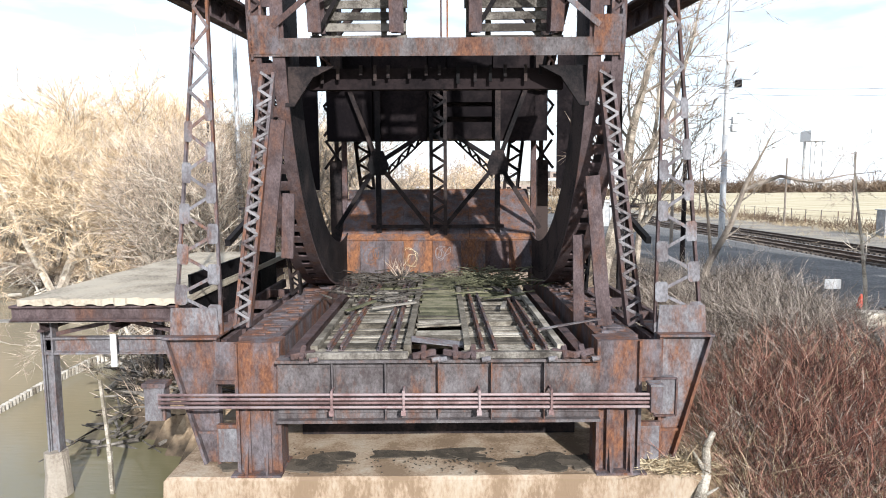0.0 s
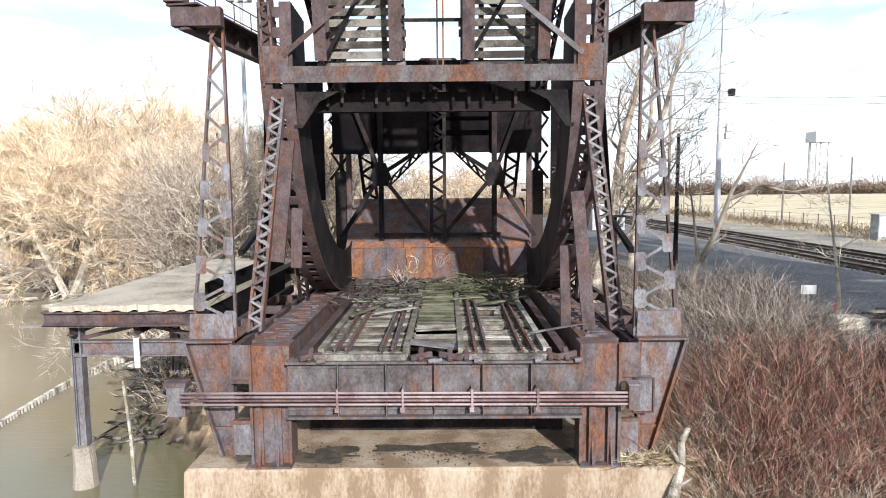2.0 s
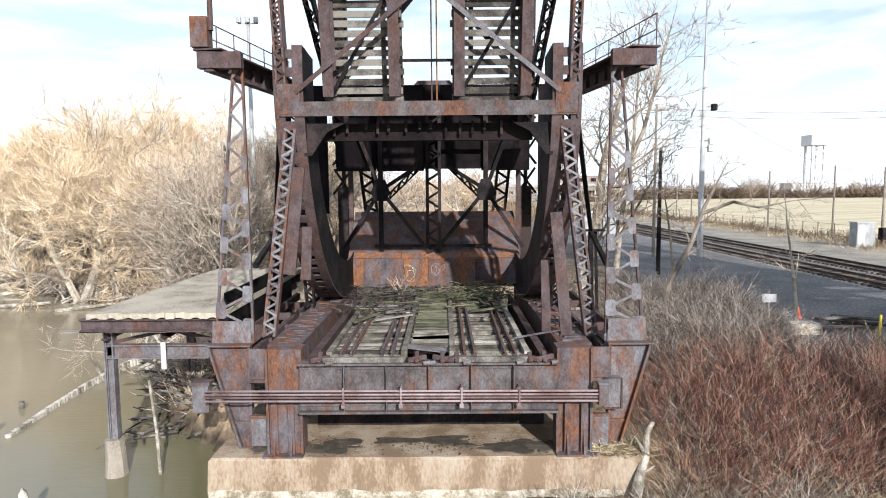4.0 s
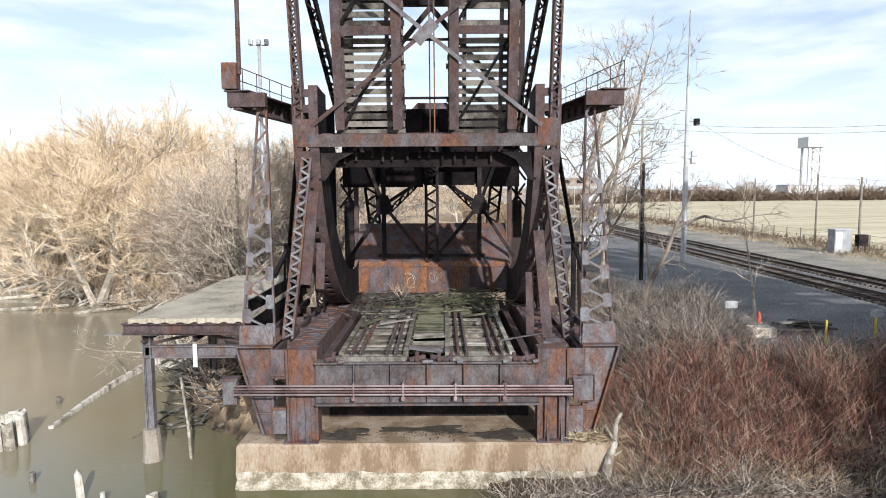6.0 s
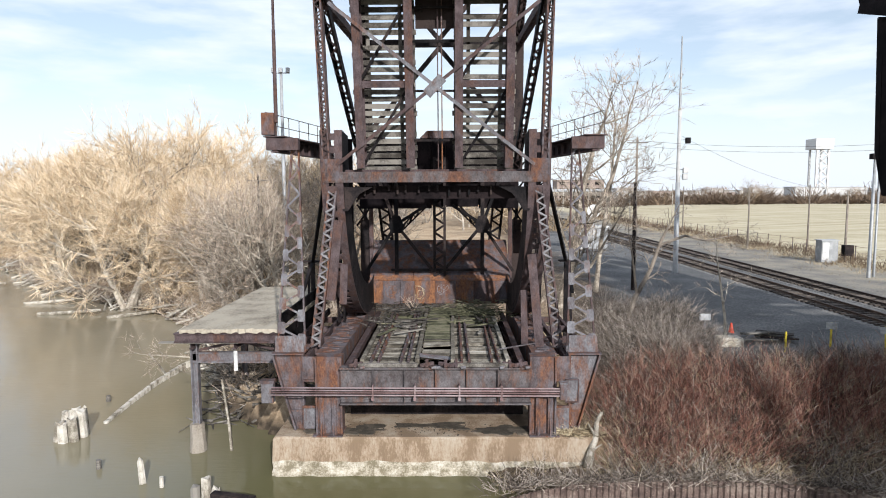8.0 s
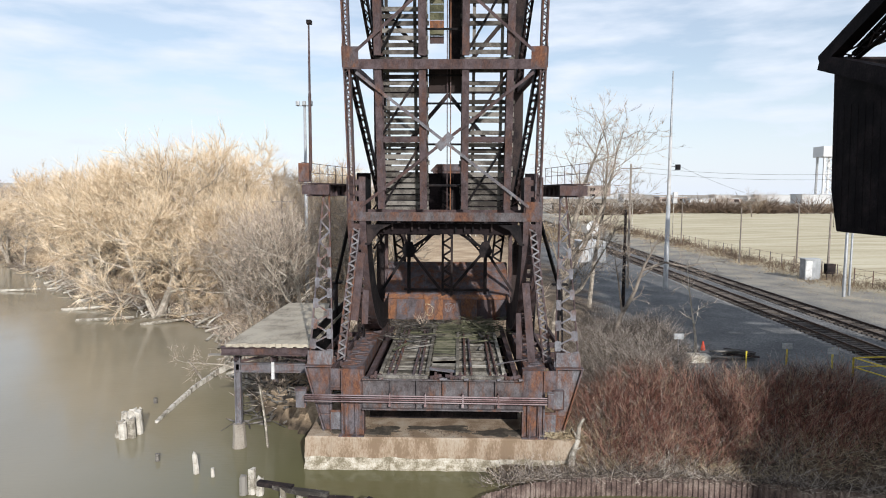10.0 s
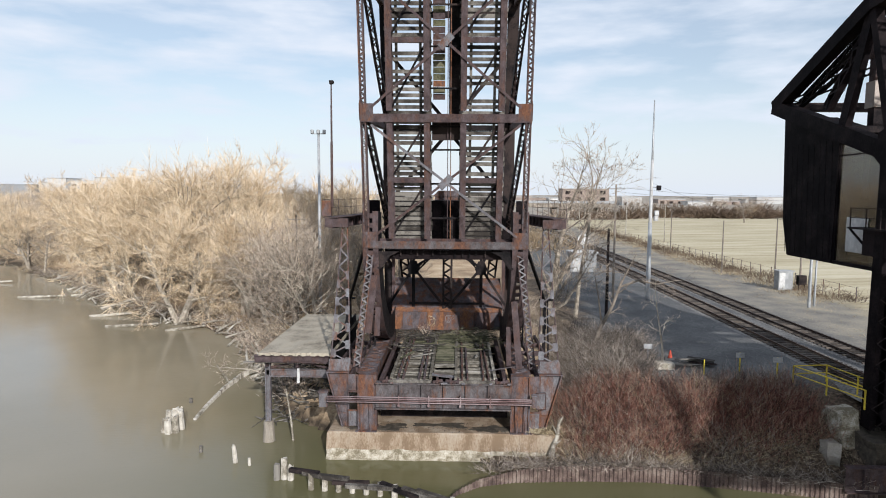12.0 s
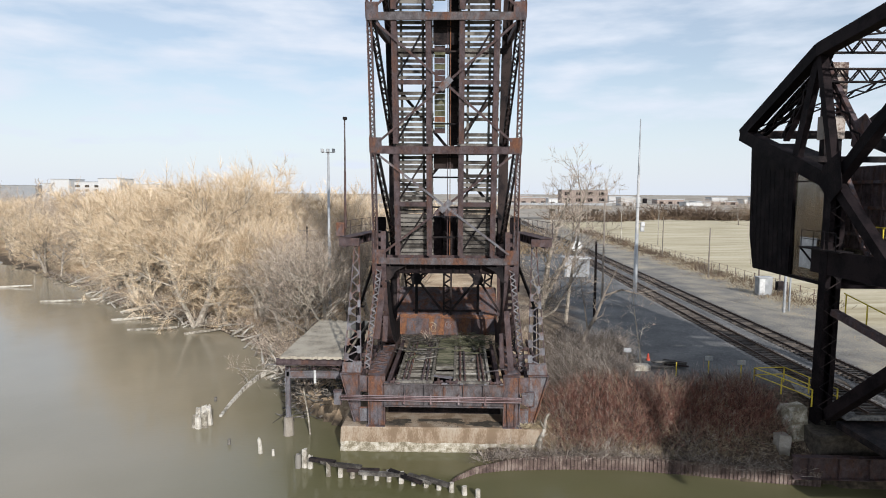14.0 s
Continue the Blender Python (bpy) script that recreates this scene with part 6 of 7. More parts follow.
for k in range(5):
    for a, b in (((350, 594, 4 + k * 10), (361, 594, 14 + k * 10)), ((361, 594, 4 + k * 10), (350, 594, 14 + k * 10)), ((350, 594, 14 + k * 10), (361, 594, 14 + k * 10))):
        bar("brace", a, b, 0.9, 0.9, M["white"], lt)
box_part("head_house", (347, 591, 50), (364, 609, 60), M["white"], lt, bevel=0.3)


# ---- vegetation: bare spring trees, brush, reeds, driftwood ----
class Sticks:
    """Tapered sticks and thin twig blades gathered into one mesh."""

    def __init__(self):
        self.v, self.f = [], []

    def stick(self, a, b, r0, r1, n=5):
        m = frame_of(a, b, (0.3, -1, 0.2))[0].to_3x3()
        i0 = len(self.v)
        for p, r in ((a, r0), (b, r1)):
            for k in range(n):
                t = k * math.tau / n
                self.v.append(tuple(p + m @ Vector((r * math.cos(t), r * math.sin(t), 0))))
        for k in range(n):
            self.f.append((i0 + k, i0 + (k + 1) % n, i0 + n + (k + 1) % n, i0 + n + k))

    def blade(self, a, b, w, rnd, bend=0.0):
        d = b - a
        side = d.cross(Vector((rnd.uniform(-1, 1), rnd.uniform(-1, 1), rnd.uniform(-1, 1))))
        if side.length < 1e-6:
            return
        side = side.normalized() * (w / 2)
        mid = a.lerp(b, 0.5) + Vector((rnd.uniform(-1, 1), rnd.uniform(-1, 1), rnd.uniform(-0.3, 0.6))) * (bend * d.length)
        i0 = len(self.v)
        self.v += [tuple(a - side), tuple(a + side), tuple(mid + side * 0.8), tuple(mid - side * 0.8), tuple(b)]
        self.f += [(i0, i0 + 1, i0 + 2, i0 + 3), (i0 + 3, i0 + 2, i0 + 4)]

    def twig(self, a, b, w, rnd):
        side = (b - a).cross(Vector((rnd.uniform(-1, 1), rnd.uniform(-1, 1), rnd.uniform(-1, 1))))
        if side.length > 1e-6:
            side = side.normalized() * (w / 2)
            i0 = len(self.v)
            self.v += [tuple(a - side), tuple(a + side), tuple(b)]
            self.f.append((i0, i0 + 1, i0 + 2))

    def mesh(self, name, mat):
        return mesh_of(name, self.v, self.f, mat)


def grow(wood, twigs, p, d, length, r, level, rnd, kids, spread, rise, twig_len, twig_n, twig_w):
    """A limb that bends as it goes, with side limbs round it, down to fine upswept twigs."""
    segs = 4 if level > 1 else 3 if level == 1 else 2
    q, line = p, [(p, d)]
    for i in range(segs):
        f0, f1 = 1 - 0.68 * i / segs, 1 - 0.68 * (i + 1) / segs
        d = (d + Vector((rnd.uniform(-1, 1), rnd.uniform(-1, 1), rnd.uniform(-0.7, 0.7))) * 0.22 + Vector((0, 0, rise * 0.16))).normalized()
        nq = q + d * (length / segs)
        wood.stick(q, nq, r * f0, r * f1, 6 if r > 0.15 else 4 if r > 0.06 else 3)
        line.append((nq, d))
        q = nq

    def along(f):
        k = min(segs - 1, int(f * segs))
        return line[k][0].lerp(line[k + 1][0], f * segs - k), line[k + 1][1]

    if level > 0:
        turn = rnd.uniform(0, math.tau)
        for k in range(kids[level]):
            f = 0.25 + 0.75 * (k + rnd.random()) / kids[level]
            c, e = along(min(f, 0.999))
            turn += 2.4 + rnd.uniform(-0.5, 0.5)
            side = Matrix.Rotation(turn, 3, e) @ e.orthogonal().normalized()
            nd = (e * (1 - spread) + side * spread).normalized()
            grow(wood, twigs, c, nd, length * rnd.uniform(0.5, 0.75) * (1.2 - 0.45 * f), r * (1 - 0.68 * f) * rnd.uniform(0.5, 0.72), level - 1, rnd, kids, spread, rise, twig_len, twig_n, twig_w)
    if level <= 1:
        for _ in range(twig_n):
            c, e = along(rnd.uniform(0.2, 0.999))
            td = (e * 0.9 + Vector((rnd.uniform(-1, 1), rnd.uniform(-1, 1), rnd.uniform(-0.6, 0.8) + rise * 0.5)) * 0.62).normalized()
            twigs.twig(c, c + td * rnd.uniform(0.4, 1.0) * twig_len, twig_w, rnd)


def tree(name, label, seed, height, kids, r0, twig_mat, spread=0.55, rise=0.3, twig_len=1.0, twig_n=5, twig_w=0.03, lean=(0, 0), bark="bark", forks=1, paths=()):
    """A bare tree: forks grown from the foot, or a trunk along given bends with limbs set off it."""
    rnd = random.Random(seed)
    wood, twigs = Sticks(), Sticks()
    args = (rnd, kids, spread, rise, twig_len, twig_n, twig_w)
    for k in range(0 if paths else forks):
        a = k * math.tau / forks + rnd.uniform(-0.5, 0.5)
        tilt = rnd.uniform(0.25, 0.5) if forks > 1 else 0
        d = Vector((lean[0] + tilt * math.cos(a), lean[1] + tilt * math.sin(a), 1)).normalized()
        grow(wood, twigs, Vector((0, 0, -0.5)), d, height * 0.62, r0 * (1 if k == 0 else 0.75), len(kids) - 1, *args)
    for pts, ra, rb_, limbs, reach in paths:
        pts = [Vector(p) for p in pts]
        n = len(pts) - 1
        for i in range(n):
            wood.stick(pts[i], pts[i + 1], ra + (rb_ - ra) * i / n, ra + (rb_ - ra) * (i + 1) / n, 7)
        for k in range(limbs):
            f = (0.35 + 0.65 * (k + rnd.random()) / limbs) * n * 0.999
            i = int(f)
            e = (pts[i + 1] - pts[i]).normalized()
            side = Matrix.Rotation(k * 2.4 + rnd.uniform(-0.4, 0.4), 3, e) @ e.orthogonal().normalized()
            grow(wood, twigs, pts[i].lerp(pts[i + 1], f - i), (e * 0.5 + side * 0.6).normalized(), reach * rnd.uniform(0.6, 1.1), (ra + (rb_ - ra) * f / n) * 0.45, len(kids) - 2, *args)
        grow(wood, twigs, pts[-1], (pts[-1] - pts[-2]).normalized(), reach, rb_, len(kids) - 2, *args)
    t = thing(name, label, "tree", "bare trees")
    held(new("trunk", wood.mesh("trunk", M[bark])), t)
    held(new("crown", twigs.mesh("crown", M[twig_mat])), t)
    return t


def plant(proto, x, y, s, turn, tall=1.0):
    return copy_thing(proto, Matrix.Translation((x, y, ground_z(x, y))) @ Matrix.Rotation(turn, 4, "Z") @ Matrix.Diagonal((s, s, s * tall, 1)))


rnd = random.Random(77)
WILLOW = "bare golden twigged willow on the river bank"
GREY = "bare grey branched tree in the riverside wood"
willows = [tree("willow_tree", WILLOW, 200 + i, 13, (0, 6, 6, 6), 0.36, "twig", 0.6, 0.5, 1.7, 15, 0.03, forks=2 + i % 2) for i in range(4)]
greys = [tree("bare_tree", GREY, 300 + i, 14, (0, 6, 6, 7), 0.3, "greytwig", 0.55, 0.45, 1.1, 9, 0.026, forks=1 + i % 2) for i in range(4)]
far_willows = [tree("willow_tree", "far golden twigged willow in hazy woodland", 250 + i, 13, (0, 4, 5, 5), 0.34, "twig", 0.6, 0.5, 1.9, 11, 0.09, forks=2) for i in range(2)]
far_greys = [tree("bare_tree", "far bare grey tree in hazy woodland", 350 + i, 14, (0, 4, 5, 5), 0.3, "greytwig", 0.55, 0.45, 1.5, 8, 0.07) for i in range(3)]
first = set()


def put(protos, x, y, s, tall=1.0):
    p = rnd.choice(protos)
    turn = rnd.uniform(0, 6.28)
    if p.name not in first:
        first.add(p.name)
        p.matrix_basis = Matrix.Translation((x, y, ground_z(x, y))) @ Matrix.Rotation(turn, 4, "Z") @ Matrix.Diagonal((s, s, s * tall, 1))
        return p
    q = plant(p, 0, 0, 1, 0)
    q.matrix_basis = Matrix.Translation((x, y, ground_z(x, y))) @ Matrix.Rotation(turn, 4, "Z") @ Matrix.Diagonal((s, s, s * tall, 1))
    return q


# the west bank wood
for i in range(52):
    x = -rnd.uniform(12, 150) ** 1.0
    d = 2.0 + 75 * rnd.random() ** 1.6
    y = shore_y(x) + d
    if x > -17 and d < 12:
        continue
    put(willows if rnd.random() < 0.5 else greys, x, y, rnd.uniform(0.75, 1.3), rnd.uniform(0.95, 1.25))
for i in range(45):
    x = rnd.uniform(-420, -60)
    put(far_willows if rnd.random() < 0.5 else far_greys, x, shore_y(x) + rnd.uniform(30, 130), rnd.uniform(0.9, 1.4), 1.15)
for x, y, s in ((-33.5, 53.5, 1.3), (-30.5, 55, 1.1), (-12.5, 36, 0.85), (-14.5, 38, 0.9), (-11.0, 40, 0.9), (-16, 42, 1.0), (-9.5, 46, 1.0), (-6, 52, 0.9), (-20, 46, 0.9), (-24, 52, 1.05), (-27, 60, 1.1), (-19, 57, 1.02), (-40, 64, 1.15), (-48, 70, 1.1), (-22, 66, 1.1), (-56, 76, 1.05)):
    put(willows if s > 1 else greys, x, y, s * 1.05, 1.0)
for x, y, s, tall in ((-36, 64, 1.5, 1.15), (-31, 68, 1.45, 1.2), (-44, 74, 1.4, 1.1), (-26, 72, 1.35, 1.1), (-52, 86, 1.4, 1.15), (-64, 96, 1.4, 1.1), (-38, 82, 1.5, 1.2), (-20, 76, 1.3, 1.1), (-78, 108, 1.4, 1.15), (-14, 66, 1.2, 1.1)):
    put(willows, x, y, s, tall)
# far screens of trees behind the bridge and round the field
for i in range(60):
    x = rnd.uniform(-60, 14)
    put(far_greys if rnd.random() < 0.7 else far_willows, x, rnd.uniform(80, 240) if x < 8 else rnd.uniform(110, 260), rnd.uniform(0.6, 1.0))
for i in range(40):
    put(far_greys, rnd.uniform(60, 420), rnd.uniform(285, 420), rnd.uniform(0.5, 0.8))
put(greys, 108, 215, 0.8)
# trees by the bridge's east side
tree("bare_tree", "tall bare pale barked tree leaning beside the bridge", 411, 14, (0, 5, 5, 5), 0.36, "greytwig", 0.55, 0.4, 0.8, 7, 0.026, paths=(
    (((7.7, 29.2, 2.0), (7.9, 29.0, 5.2), (8.7, 28.8, 8.4), (9.0, 28.6, 11.6), (9.8, 28.5, 15.0)), 0.42, 0.13, 7, 3.6),
    (((8.6, 28.8, 8.2), (9.9, 29.0, 10.4), (11.2, 29.2, 13.2), (12.0, 29.2, 16.2)), 0.2, 0.07, 6, 3.0),
    (((8.2, 28.9, 6.4), (9.6, 28.2, 7.4), (10.8, 28.0, 9.6)), 0.15, 0.06, 4, 2.4)))
tree("bare_tree", "tall slim bare tree beside the bridge", 415, 15, (0, 5, 5, 5), 0.2, "greytwig", 0.5, 0.5, 0.9, 7, 0.026, paths=(
    (((12.2, 38.0, 3.0), (12.6, 38.0, 8.0), (13.4, 38.2, 13.0), (13.6, 38.0, 17.5)), 0.22, 0.07, 8, 4.0),))
tree("bare_tree", "crooked dark barked young tree with level limbs", 423, 8, (0, 3, 4, 4), 0.16, "greytwig", 0.6, 0.1, 0.6, 4, 0.014, bark="pole", paths=(
    (((11.5, 27.6, 3.0), (12.3, 27.5, 5.6), (13.2, 27.4, 7.4), (13.8, 27.4, 9.2), (14.3, 27.4, 10.2)), 0.19, 0.06, 5, 1.5),
    (((13.7, 27.4, 8.9), (15.2, 27.2, 9.5), (16.4, 27.0, 9.2), (17.8, 26.9, 9.5)), 0.1, 0.035, 5, 1.5),
    (((12.4, 27.5, 5.9), (12.0, 27.2, 8.2), (11.7, 27.0, 9.6)), 0.08, 0.03, 3, 1.3)))
tree("sapling", "thin pale bare sapling growing beside a concrete block", 431, 5, (0, 3, 3, 3), 0.06, "greytwig", 0.55, 0.2, 0.5, 3, 0.012, paths=(
    (((15.3, 21.3, 4.0), (15.2, 21.3, 5.6), (14.9, 21.2, 7.2), (14.6, 21.2, 9.0)), 0.09, 0.03, 5, 1.3),))
tree("sapling", "bent bare sapling leaning over the river by the dock", 437, 5, (0, 3, 4, 4), 0.06, "greytwig", 0.55, 0.1, 0.7, 4, 0.016, paths=(
    (((-12.6, 27.0, 0.4), (-13.6, 26.4, 1.5), (-15.2, 25.8, 2.3), (-17.0, 25.2, 2.6)), 0.09, 0.03, 6, 1.5),))


def brush(name, label, category, mat, n, region, height, w, seed, lean=0.5, branch=3, clump=0.5, base=None):
    """A thicket of thin stems over a stretch of ground."""
    r = random.Random(seed)
    s = Sticks()
    done = 0
    while done < n:
        cx, cy = region(r)
        hscale = r.uniform(0.4, 1.35)
        a = r.uniform(0, math.tau)
        tilt = Vector((math.cos(a), math.sin(a), 0)) * r.uniform(0, 0.4)
        for _ in range(int(22 * clump) + 1):
            ox, oy = r.gauss(0, clump), r.gauss(0, clump)
            x, y = cx + ox, cy + oy
            z = ground_z(x, y) - 0.1 if base is None else base
            if z < -0.05:
                done += 1
                continue
            p = Vector((x, y, z))
            h = height * hscale * r.uniform(0.5, 1.15)
            d = (Vector((r.gauss(0, lean) + 0.5 * ox, r.gauss(0, lean) + 0.5 * oy, 1)) + tilt).normalized()
            s.blade(p, p + d * h, w * r.uniform(0.7, 1.3), r, 0.07)
            for _ in range(branch):
                q = p + d * h * r.uniform(0.25, 0.9)
                dd = (d + Vector((r.gauss(0, 0.55), r.gauss(0, 0.55), r.uniform(-0.1, 0.5)))).normalized()
                s.blade(q, q + dd * h * r.uniform(0.2, 0.5), w * 0.6, r, 0.1)
            done += 1
    return tagged(new(name, s.mesh(name, M[mat])), label, category, kind="stuff")


def box_region(x0, x1, y0, y1):
    return lambda r: (r.uniform(x0, x1), r.uniform(y0, y1))


def clumped(x0, x1, y0, y1, sign, bar_=-0.12):
    """Places of a stretch where a slow noise has the given sign, so that stands of one kind keep together."""
    def pick(r):
        for _ in range(40):
            x, y = r.uniform(x0, x1), r.uniform(y0, y1)
            if sign * noise.noise((x * 0.55, y * 0.7, 7.3)) > bar_:
                break
        return x, y
    return pick


brush("red_brush", "dense thicket of dry red brown twigs on the bank", "brush", "redtwig", 4800, clumped(8.0, 22.0, 13.6, 17.0, 1), 1.65, 0.021, 1, 0.45, 5)
brush("red_brush", "taller red brown brush at the foot of the tower", "brush", "redtwig", 1200, box_region(7.8, 12, 14.2, 18.5), 1.5, 0.019, 2, 0.5, 5)
brush("grey_brush", "tangled grey bare brush beside the bridge", "brush", "deadtwig", 5200, lambda r: (lambda u, v: (7.8 + 6.2 * u + 2.0 * v, 18.5 + 12 * v))(r.random(), r.random()), 1.7, 0.018, 3, 1.4, 6)
brush("mixed_brush", "grey and straw stems mixed through the red brush", "brush", "deadtwig", 3600, clumped(7.6, 22.0, 13.2, 17.8, -1), 1.3, 0.019, 22, 0.8, 5)
brush("pale_stems", "pale bent stems standing out of the brush", "brush", "straw", 1500, clumped(7.8, 22.0, 13.4, 17.2, -1, -0.3), 1.3, 0.02, 27, 0.9, 3)
brush("grey_brush", "low grey bare brush along the ballast edge", "brush", "deadtwig", 1300, box_region(12.5, 22, 16.8, 18.6), 0.8, 0.014, 4, 0.8, 4)
brush("dry_reeds", "flattened straw coloured reeds on the bank's foot", "reeds", "straw", 6000, box_region(6.8, 24, 12.6, 14.6), 0.8, 0.02, 5, 1.5, 1)
brush("dry_reeds", "matted broken reeds along the sheet wall", "reeds", "straw", 2200, box_region(2.6, 9, 12.2, 14.7), 0.55, 0.018, 25, 1.6, 1, 0.4)
brush("dry_reeds", "straw reeds and dead sticks hanging over the sheet wall", "reeds", "deadtwig", 2600, lambda r: (lambda p: (p.x, p.y + 0.35))(on_wall(3.0 + r.random() * (lens_[-1] - 3.2))[0]), 1.0, 0.024, 52, 1.7, 2, 0.3, 0.75)
brush("dry_reeds", "heap of broken reeds on the pier's end", "reeds", "straw", 700, box_region(5.7, 7.2, 15.15, 15.6), 0.75, 0.028, 6, 3.5, 0, 0.22, 1.72)
brush("bank_brush", "tangled tan brush under the willows", "brush", "greytwig", 5000, lambda r: (lambda x: (x, shore_y(x) + 1.0 + 16 * r.random() ** 1.5))(-r.uniform(9, 70)), 2.2, 0.03, 7, 0.8, 4, 0.9)
brush("bank_brush", "golden low willow shoots on the west bank", "brush", "twig", 4000, lambda r: (lambda x: (x, shore_y(x) + 5 + 40 * r.random()))(-r.uniform(8, 110)), 3.0, 0.035, 8, 0.6, 4, 1.2)
brush("bank_grass", "dry straw grass under the wood", "grass", "straw", 7000, lambda r: (lambda x: (x, shore_y(x) + 1.5 + 30 * r.random()))(-r.uniform(6, 80)), 0.8, 0.035, 9, 0.7, 1, 0.9)
brush("under_brush", "dark brush beneath and behind the old span", "brush", "greytwig", 2500, box_region(-9, 8, 31.5, 42), 2.0, 0.025, 10, 0.6, 4, 0.7)
brush("fence_brush", "rusty brown weeds along the field fence", "weeds", "scrub", 6000, lambda r: (44.6 + r.gauss(0, 1.0), 48 + 150 * r.random()), 1.3, 0.05, 11, 0.5, 2, 0.8)
brush("fence_brush", "pale straw weeds on the track's far edge", "weeds", "straw", 4000, lambda r: (42.0 + r.gauss(0, 1.0), 46 + 120 * r.random()), 0.6, 0.05, 12, 0.6, 1, 0.8)
brush("dry_grass", "patches of dry straw grass on the pale track side", "grass", "straw", 5000, lambda r: (r.uniform(34.5, 43.5), 22 + 90 * r.random() ** 1.4), 0.32, 0.03, 41, 0.9, 1, 0.6)
brush("shore_litter", "brown flood litter of sticks and reeds along the shore", "debris", "deadtwig", 7000, lambda r: (lambda x: (x, shore_y(x) + 0.3 + 3.2 * r.random()))(-r.uniform(10, 90)), 1.1, 0.05, 42, 2.6, 1, 0.7)
brush("shore_litter", "pale flood litter of bleached sticks along the shore", "debris", "straw", 2500, lambda r: (lambda x: (x, shore_y(x) + 0.2 + 3.0 * r.random()))(-r.uniform(10, 90)), 1.2, 0.05, 43, 2.6, 1, 0.7)
brush("far_scrub", "brown scrub wood along the field's far edge", "scrub", "scrub", 7000, lambda r: (r.uniform(46, 420), r.uniform(255, 290)), 7.0, 0.35, 13, 0.5, 4, 2.5)
brush("far_scrub", "brown scrub along the railway beyond the shed", "scrub", "scrub", 1500, lambda r: (r.uniform(8, 22), r.uniform(100, 270)), 4.0, 0.15, 14, 0.5, 4, 1.5)
brush("far_scrub", "hazy woodland beyond the west bank", "scrub", "greytwig", 5000, lambda r: (r.uniform(-600, 10), r.uniform(300, 480) + 0.2 * abs(r.uniform(-600, 10))), 12.0, 0.5, 15, 0.5, 4, 4.0)

# driftwood along the west shore and dead branches on the deck
r = random.Random(21)
for i in range(95):
    x = -r.uniform(13, 75)
    y = shore_y(x) + r.uniform(-0.8, 2.6)
    L, a = r.uniform(1.0, 4.5), r.uniform(-0.6, 2.4)
    z = max(0.05, ground_z(x, y)) + 0.1
    s = Sticks()
    p, q = Vector((x - L / 2 * math.cos(a), y - L / 2 * math.sin(a), z - 0.1)), Vector((x + L / 2 * math.cos(a), y + L / 2 * math.sin(a), z + r.uniform(0, 0.9)))
    m = p.lerp(q, 0.5) + Vector((r.uniform(-0.2, 0.2), r.uniform(-0.2, 0.2), 0.1))
    w = r.uniform(0.06, 0.17)
    s.stick(p, m, w, w * 0.8, 6)
    s.stick(m, q, w * 0.8, w * 0.3, 6)
    for _ in range(r.choice((0, 1, 3))):
        e = m.lerp(q, r.random())
        s.stick(e, e + Vector((r.uniform(-1, 1), r.uniform(-1, 1), r.uniform(0, 0.9))), w * 0.35, w * 0.12, 4)
    tagged(new("driftwood_log", s.mesh("driftwood_log", M["palewood"])), "bleached driftwood log stranded on the muddy shore", "driftwood", "driftwood")
for x, y, L, a in ((-38, 50.5, 6, 0.25), (-62, 70, 7, 0.1), (-44, 56.5, 5, 0.4), (-31, 48.8, 4, 0.9), (-80, 84, 6, 0.2)):
    s = Sticks()
    s.stick(Vector((x - L / 2, y, 0.02)), Vector((x + L / 2, y + a * L / 2, 0.35)), 0.22, 0.13, 8)
    tagged(new("driftwood_log", s.mesh("driftwood_log", M["palewood"])), "long pale driftwood trunk lying in the shallows", "driftwood", "driftwood")
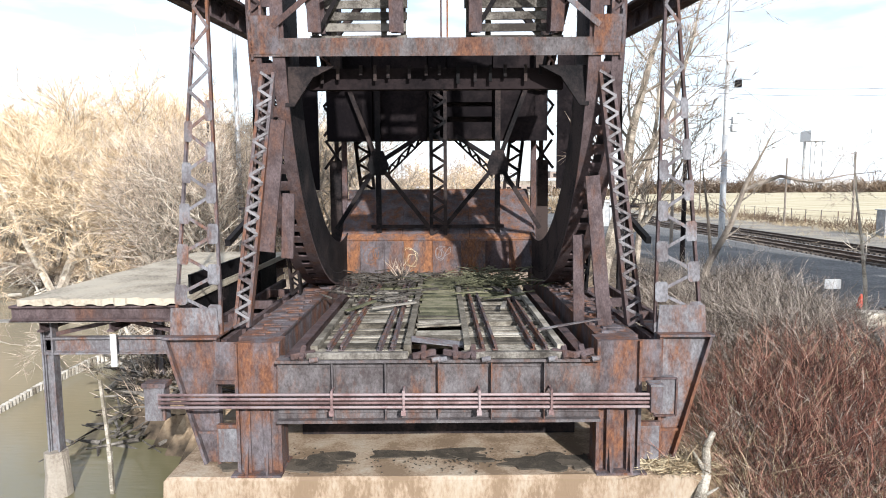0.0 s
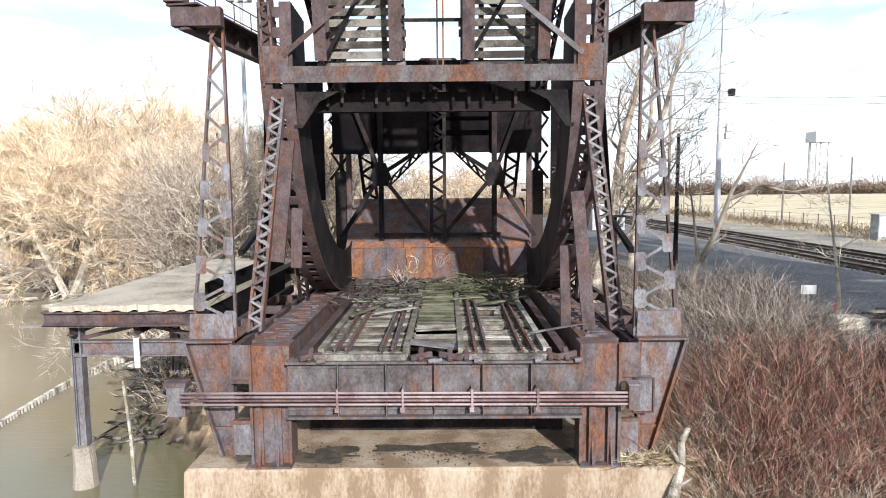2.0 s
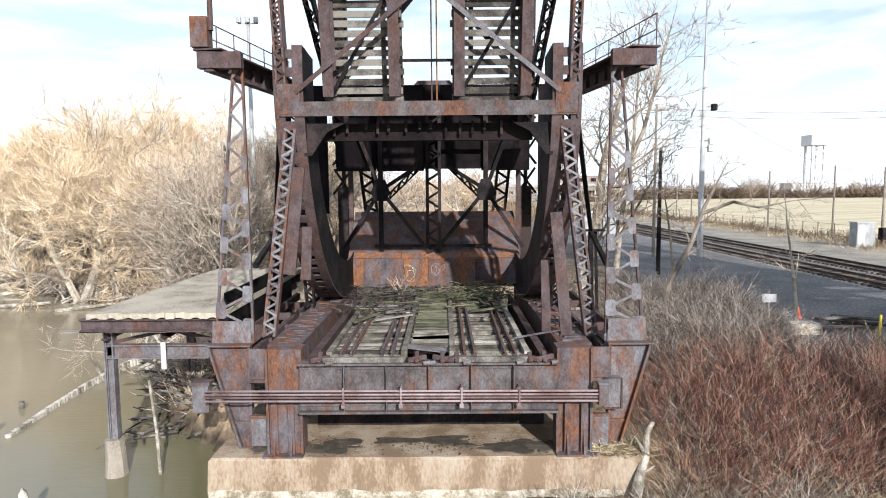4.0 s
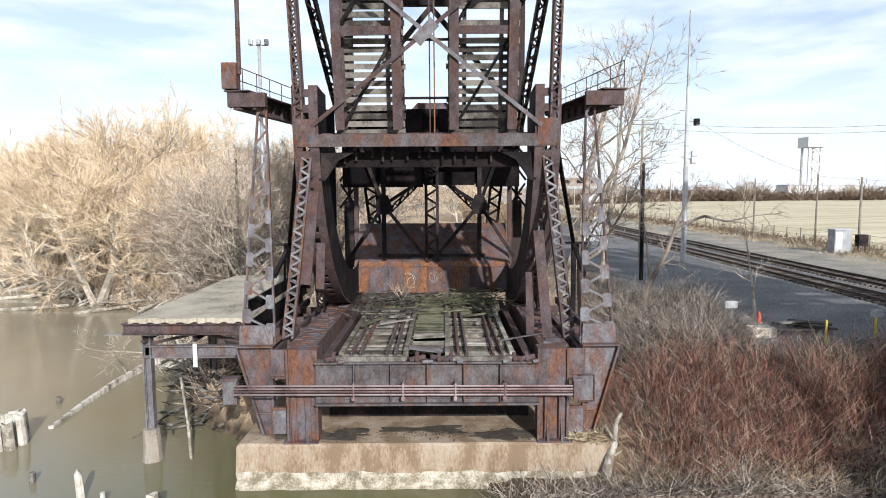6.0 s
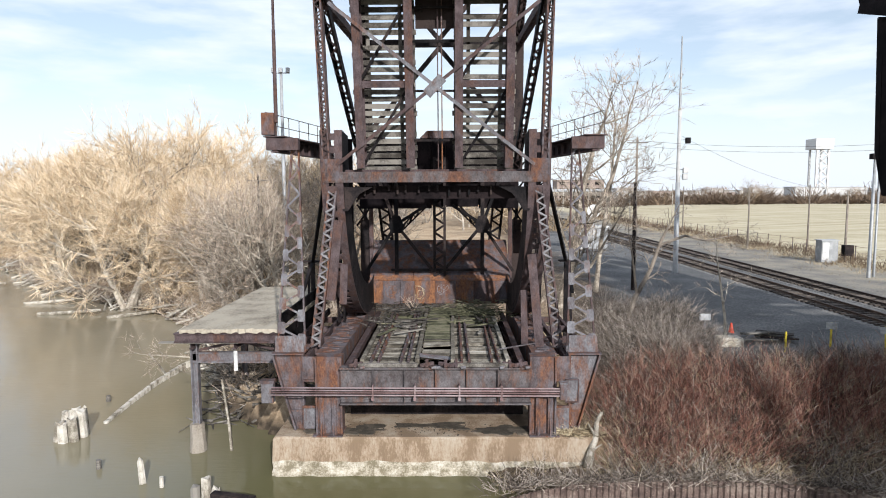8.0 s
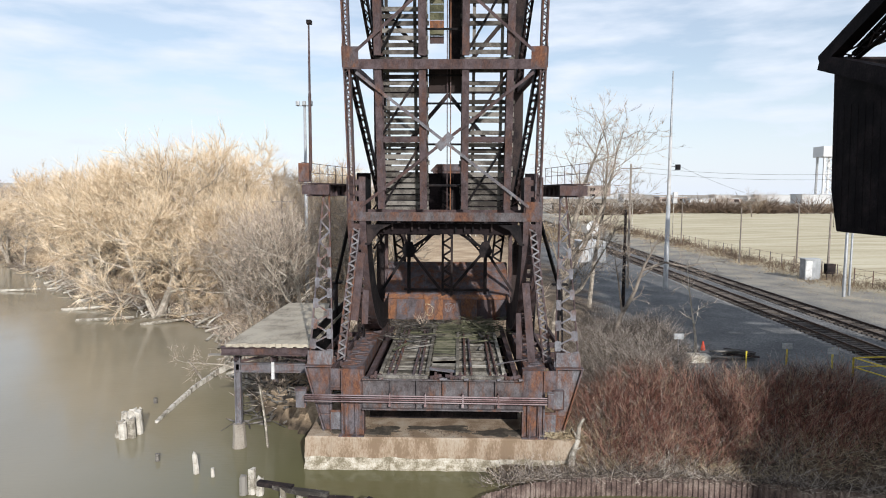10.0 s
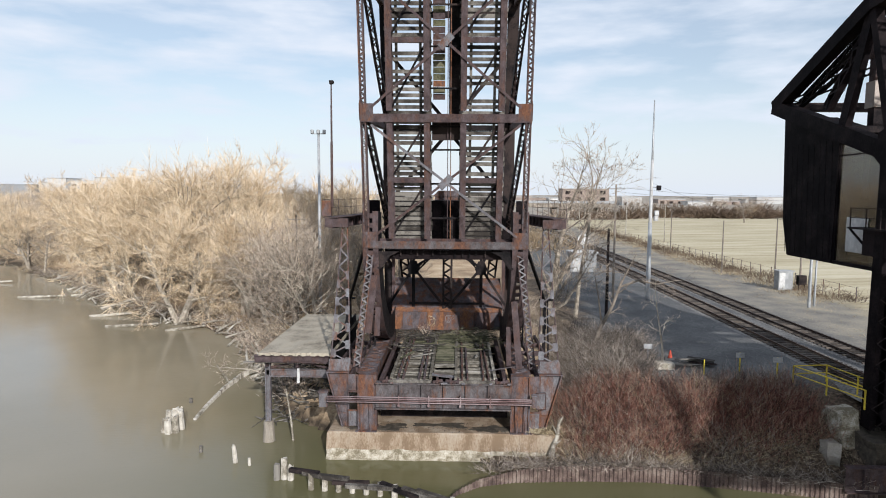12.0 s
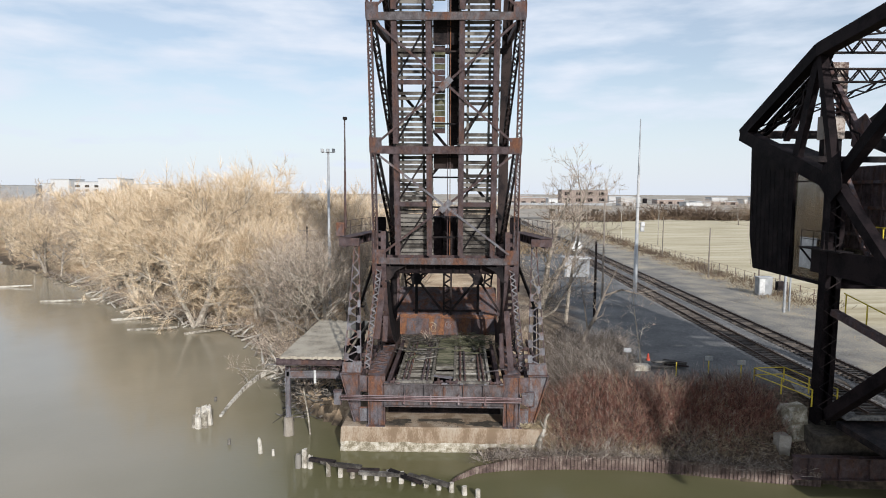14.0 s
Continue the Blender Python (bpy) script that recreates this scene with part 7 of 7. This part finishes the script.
for cx, cy, z, n, mat, seed in ((-2.0, 25.8, 5.15, 160, "wood", 1), (2.0, 24.6, 5.15, 200, "moss", 2), (-2.4, 22.0, 5.12, 60, "wood", 3), (2.2, 26.6, 5.2, 120, "moss", 4)):
    r = random.Random(seed)
    s = Sticks()
    for _ in range(n):
        p = Vector((cx + r.gauss(0, 0.9), cy + r.gauss(0, 0.8), z + r.uniform(0, 0.25)))
        a = r.uniform(0, math.tau)
        L = r.uniform(0.2, 1.0)
        q = p + Vector((L * math.cos(a), L * math.sin(a) * 0.6, r.uniform(-0.1, 0.2)))
        s.stick(p, q, r.uniform(0.012, 0.045), 0.012, 4)
    tagged(new("deck_debris", s.mesh("deck_debris", M[mat])), "rotten wood splinters and dead sticks on the old deck", "debris", kind="stuff")
r = random.Random(33)
s = Sticks()
root = Vector((-1.5, 25.6, 5.1))
for _ in range(12):
    d = Vector((r.gauss(0, 0.6), r.gauss(0, 0.3), 1)).normalized()
    L = r.uniform(0.5, 1.2)
    q = root + d * L * 0.6
    s.stick(root, q, 0.02, 0.012, 4)
    for _ in range(3):
        s.stick(q, q + (d + Vector((r.gauss(0, 0.6), r.gauss(0, 0.4), 0.2))).normalized() * L * 0.5, 0.011, 0.004, 3)
tagged(new("dead_shrub", s.mesh("dead_shrub", M["greytwig"])), "small bleached dead shrub growing on the deck", "shrub")
log = Sticks()
bends = [Vector(p) for p in ((6.6, 14.5, 0.5), (6.8, 14.75, 1.15), (7.05, 15.0, 1.7), (7.15, 15.3, 2.25), (7.4, 15.45, 2.6))]
for i in range(4):
    log.stick(bends[i], bends[i + 1], 0.19 - 0.03 * i, 0.16 - 0.03 * i, 9)
log.stick(bends[2], Vector((6.75, 15.2, 2.2)), 0.08, 0.03, 6)
log.stick(bends[1], Vector((7.2, 14.6, 1.5)), 0.07, 0.02, 6)
tagged(new("leaning_log", log.mesh("leaning_log", M["palewood"])), "forked grey log leaning on the pier's end", "log")

# mud bank with dark debris under the dock
r = random.Random(91)
s = Sticks()
for _ in range(300):
    x, y = r.uniform(-13, -6.8), r.uniform(20.5, 29)
    z = max(0.0, ground_z(x, y))
    p = Vector((x, y, z + r.uniform(0, 0.5)))
    a = r.uniform(0, math.tau)
    L = r.uniform(0.3, 1.8)
    s.stick(p, p + Vector((L * math.cos(a), L * math.sin(a), r.uniform(-0.2, 0.5))), r.uniform(0.02, 0.11), 0.02, 5)
tagged(new("bank_debris", s.mesh("bank_debris", M["wood"])), "dark tangled timber debris on the mud under the dock", "debris", kind="stuff")
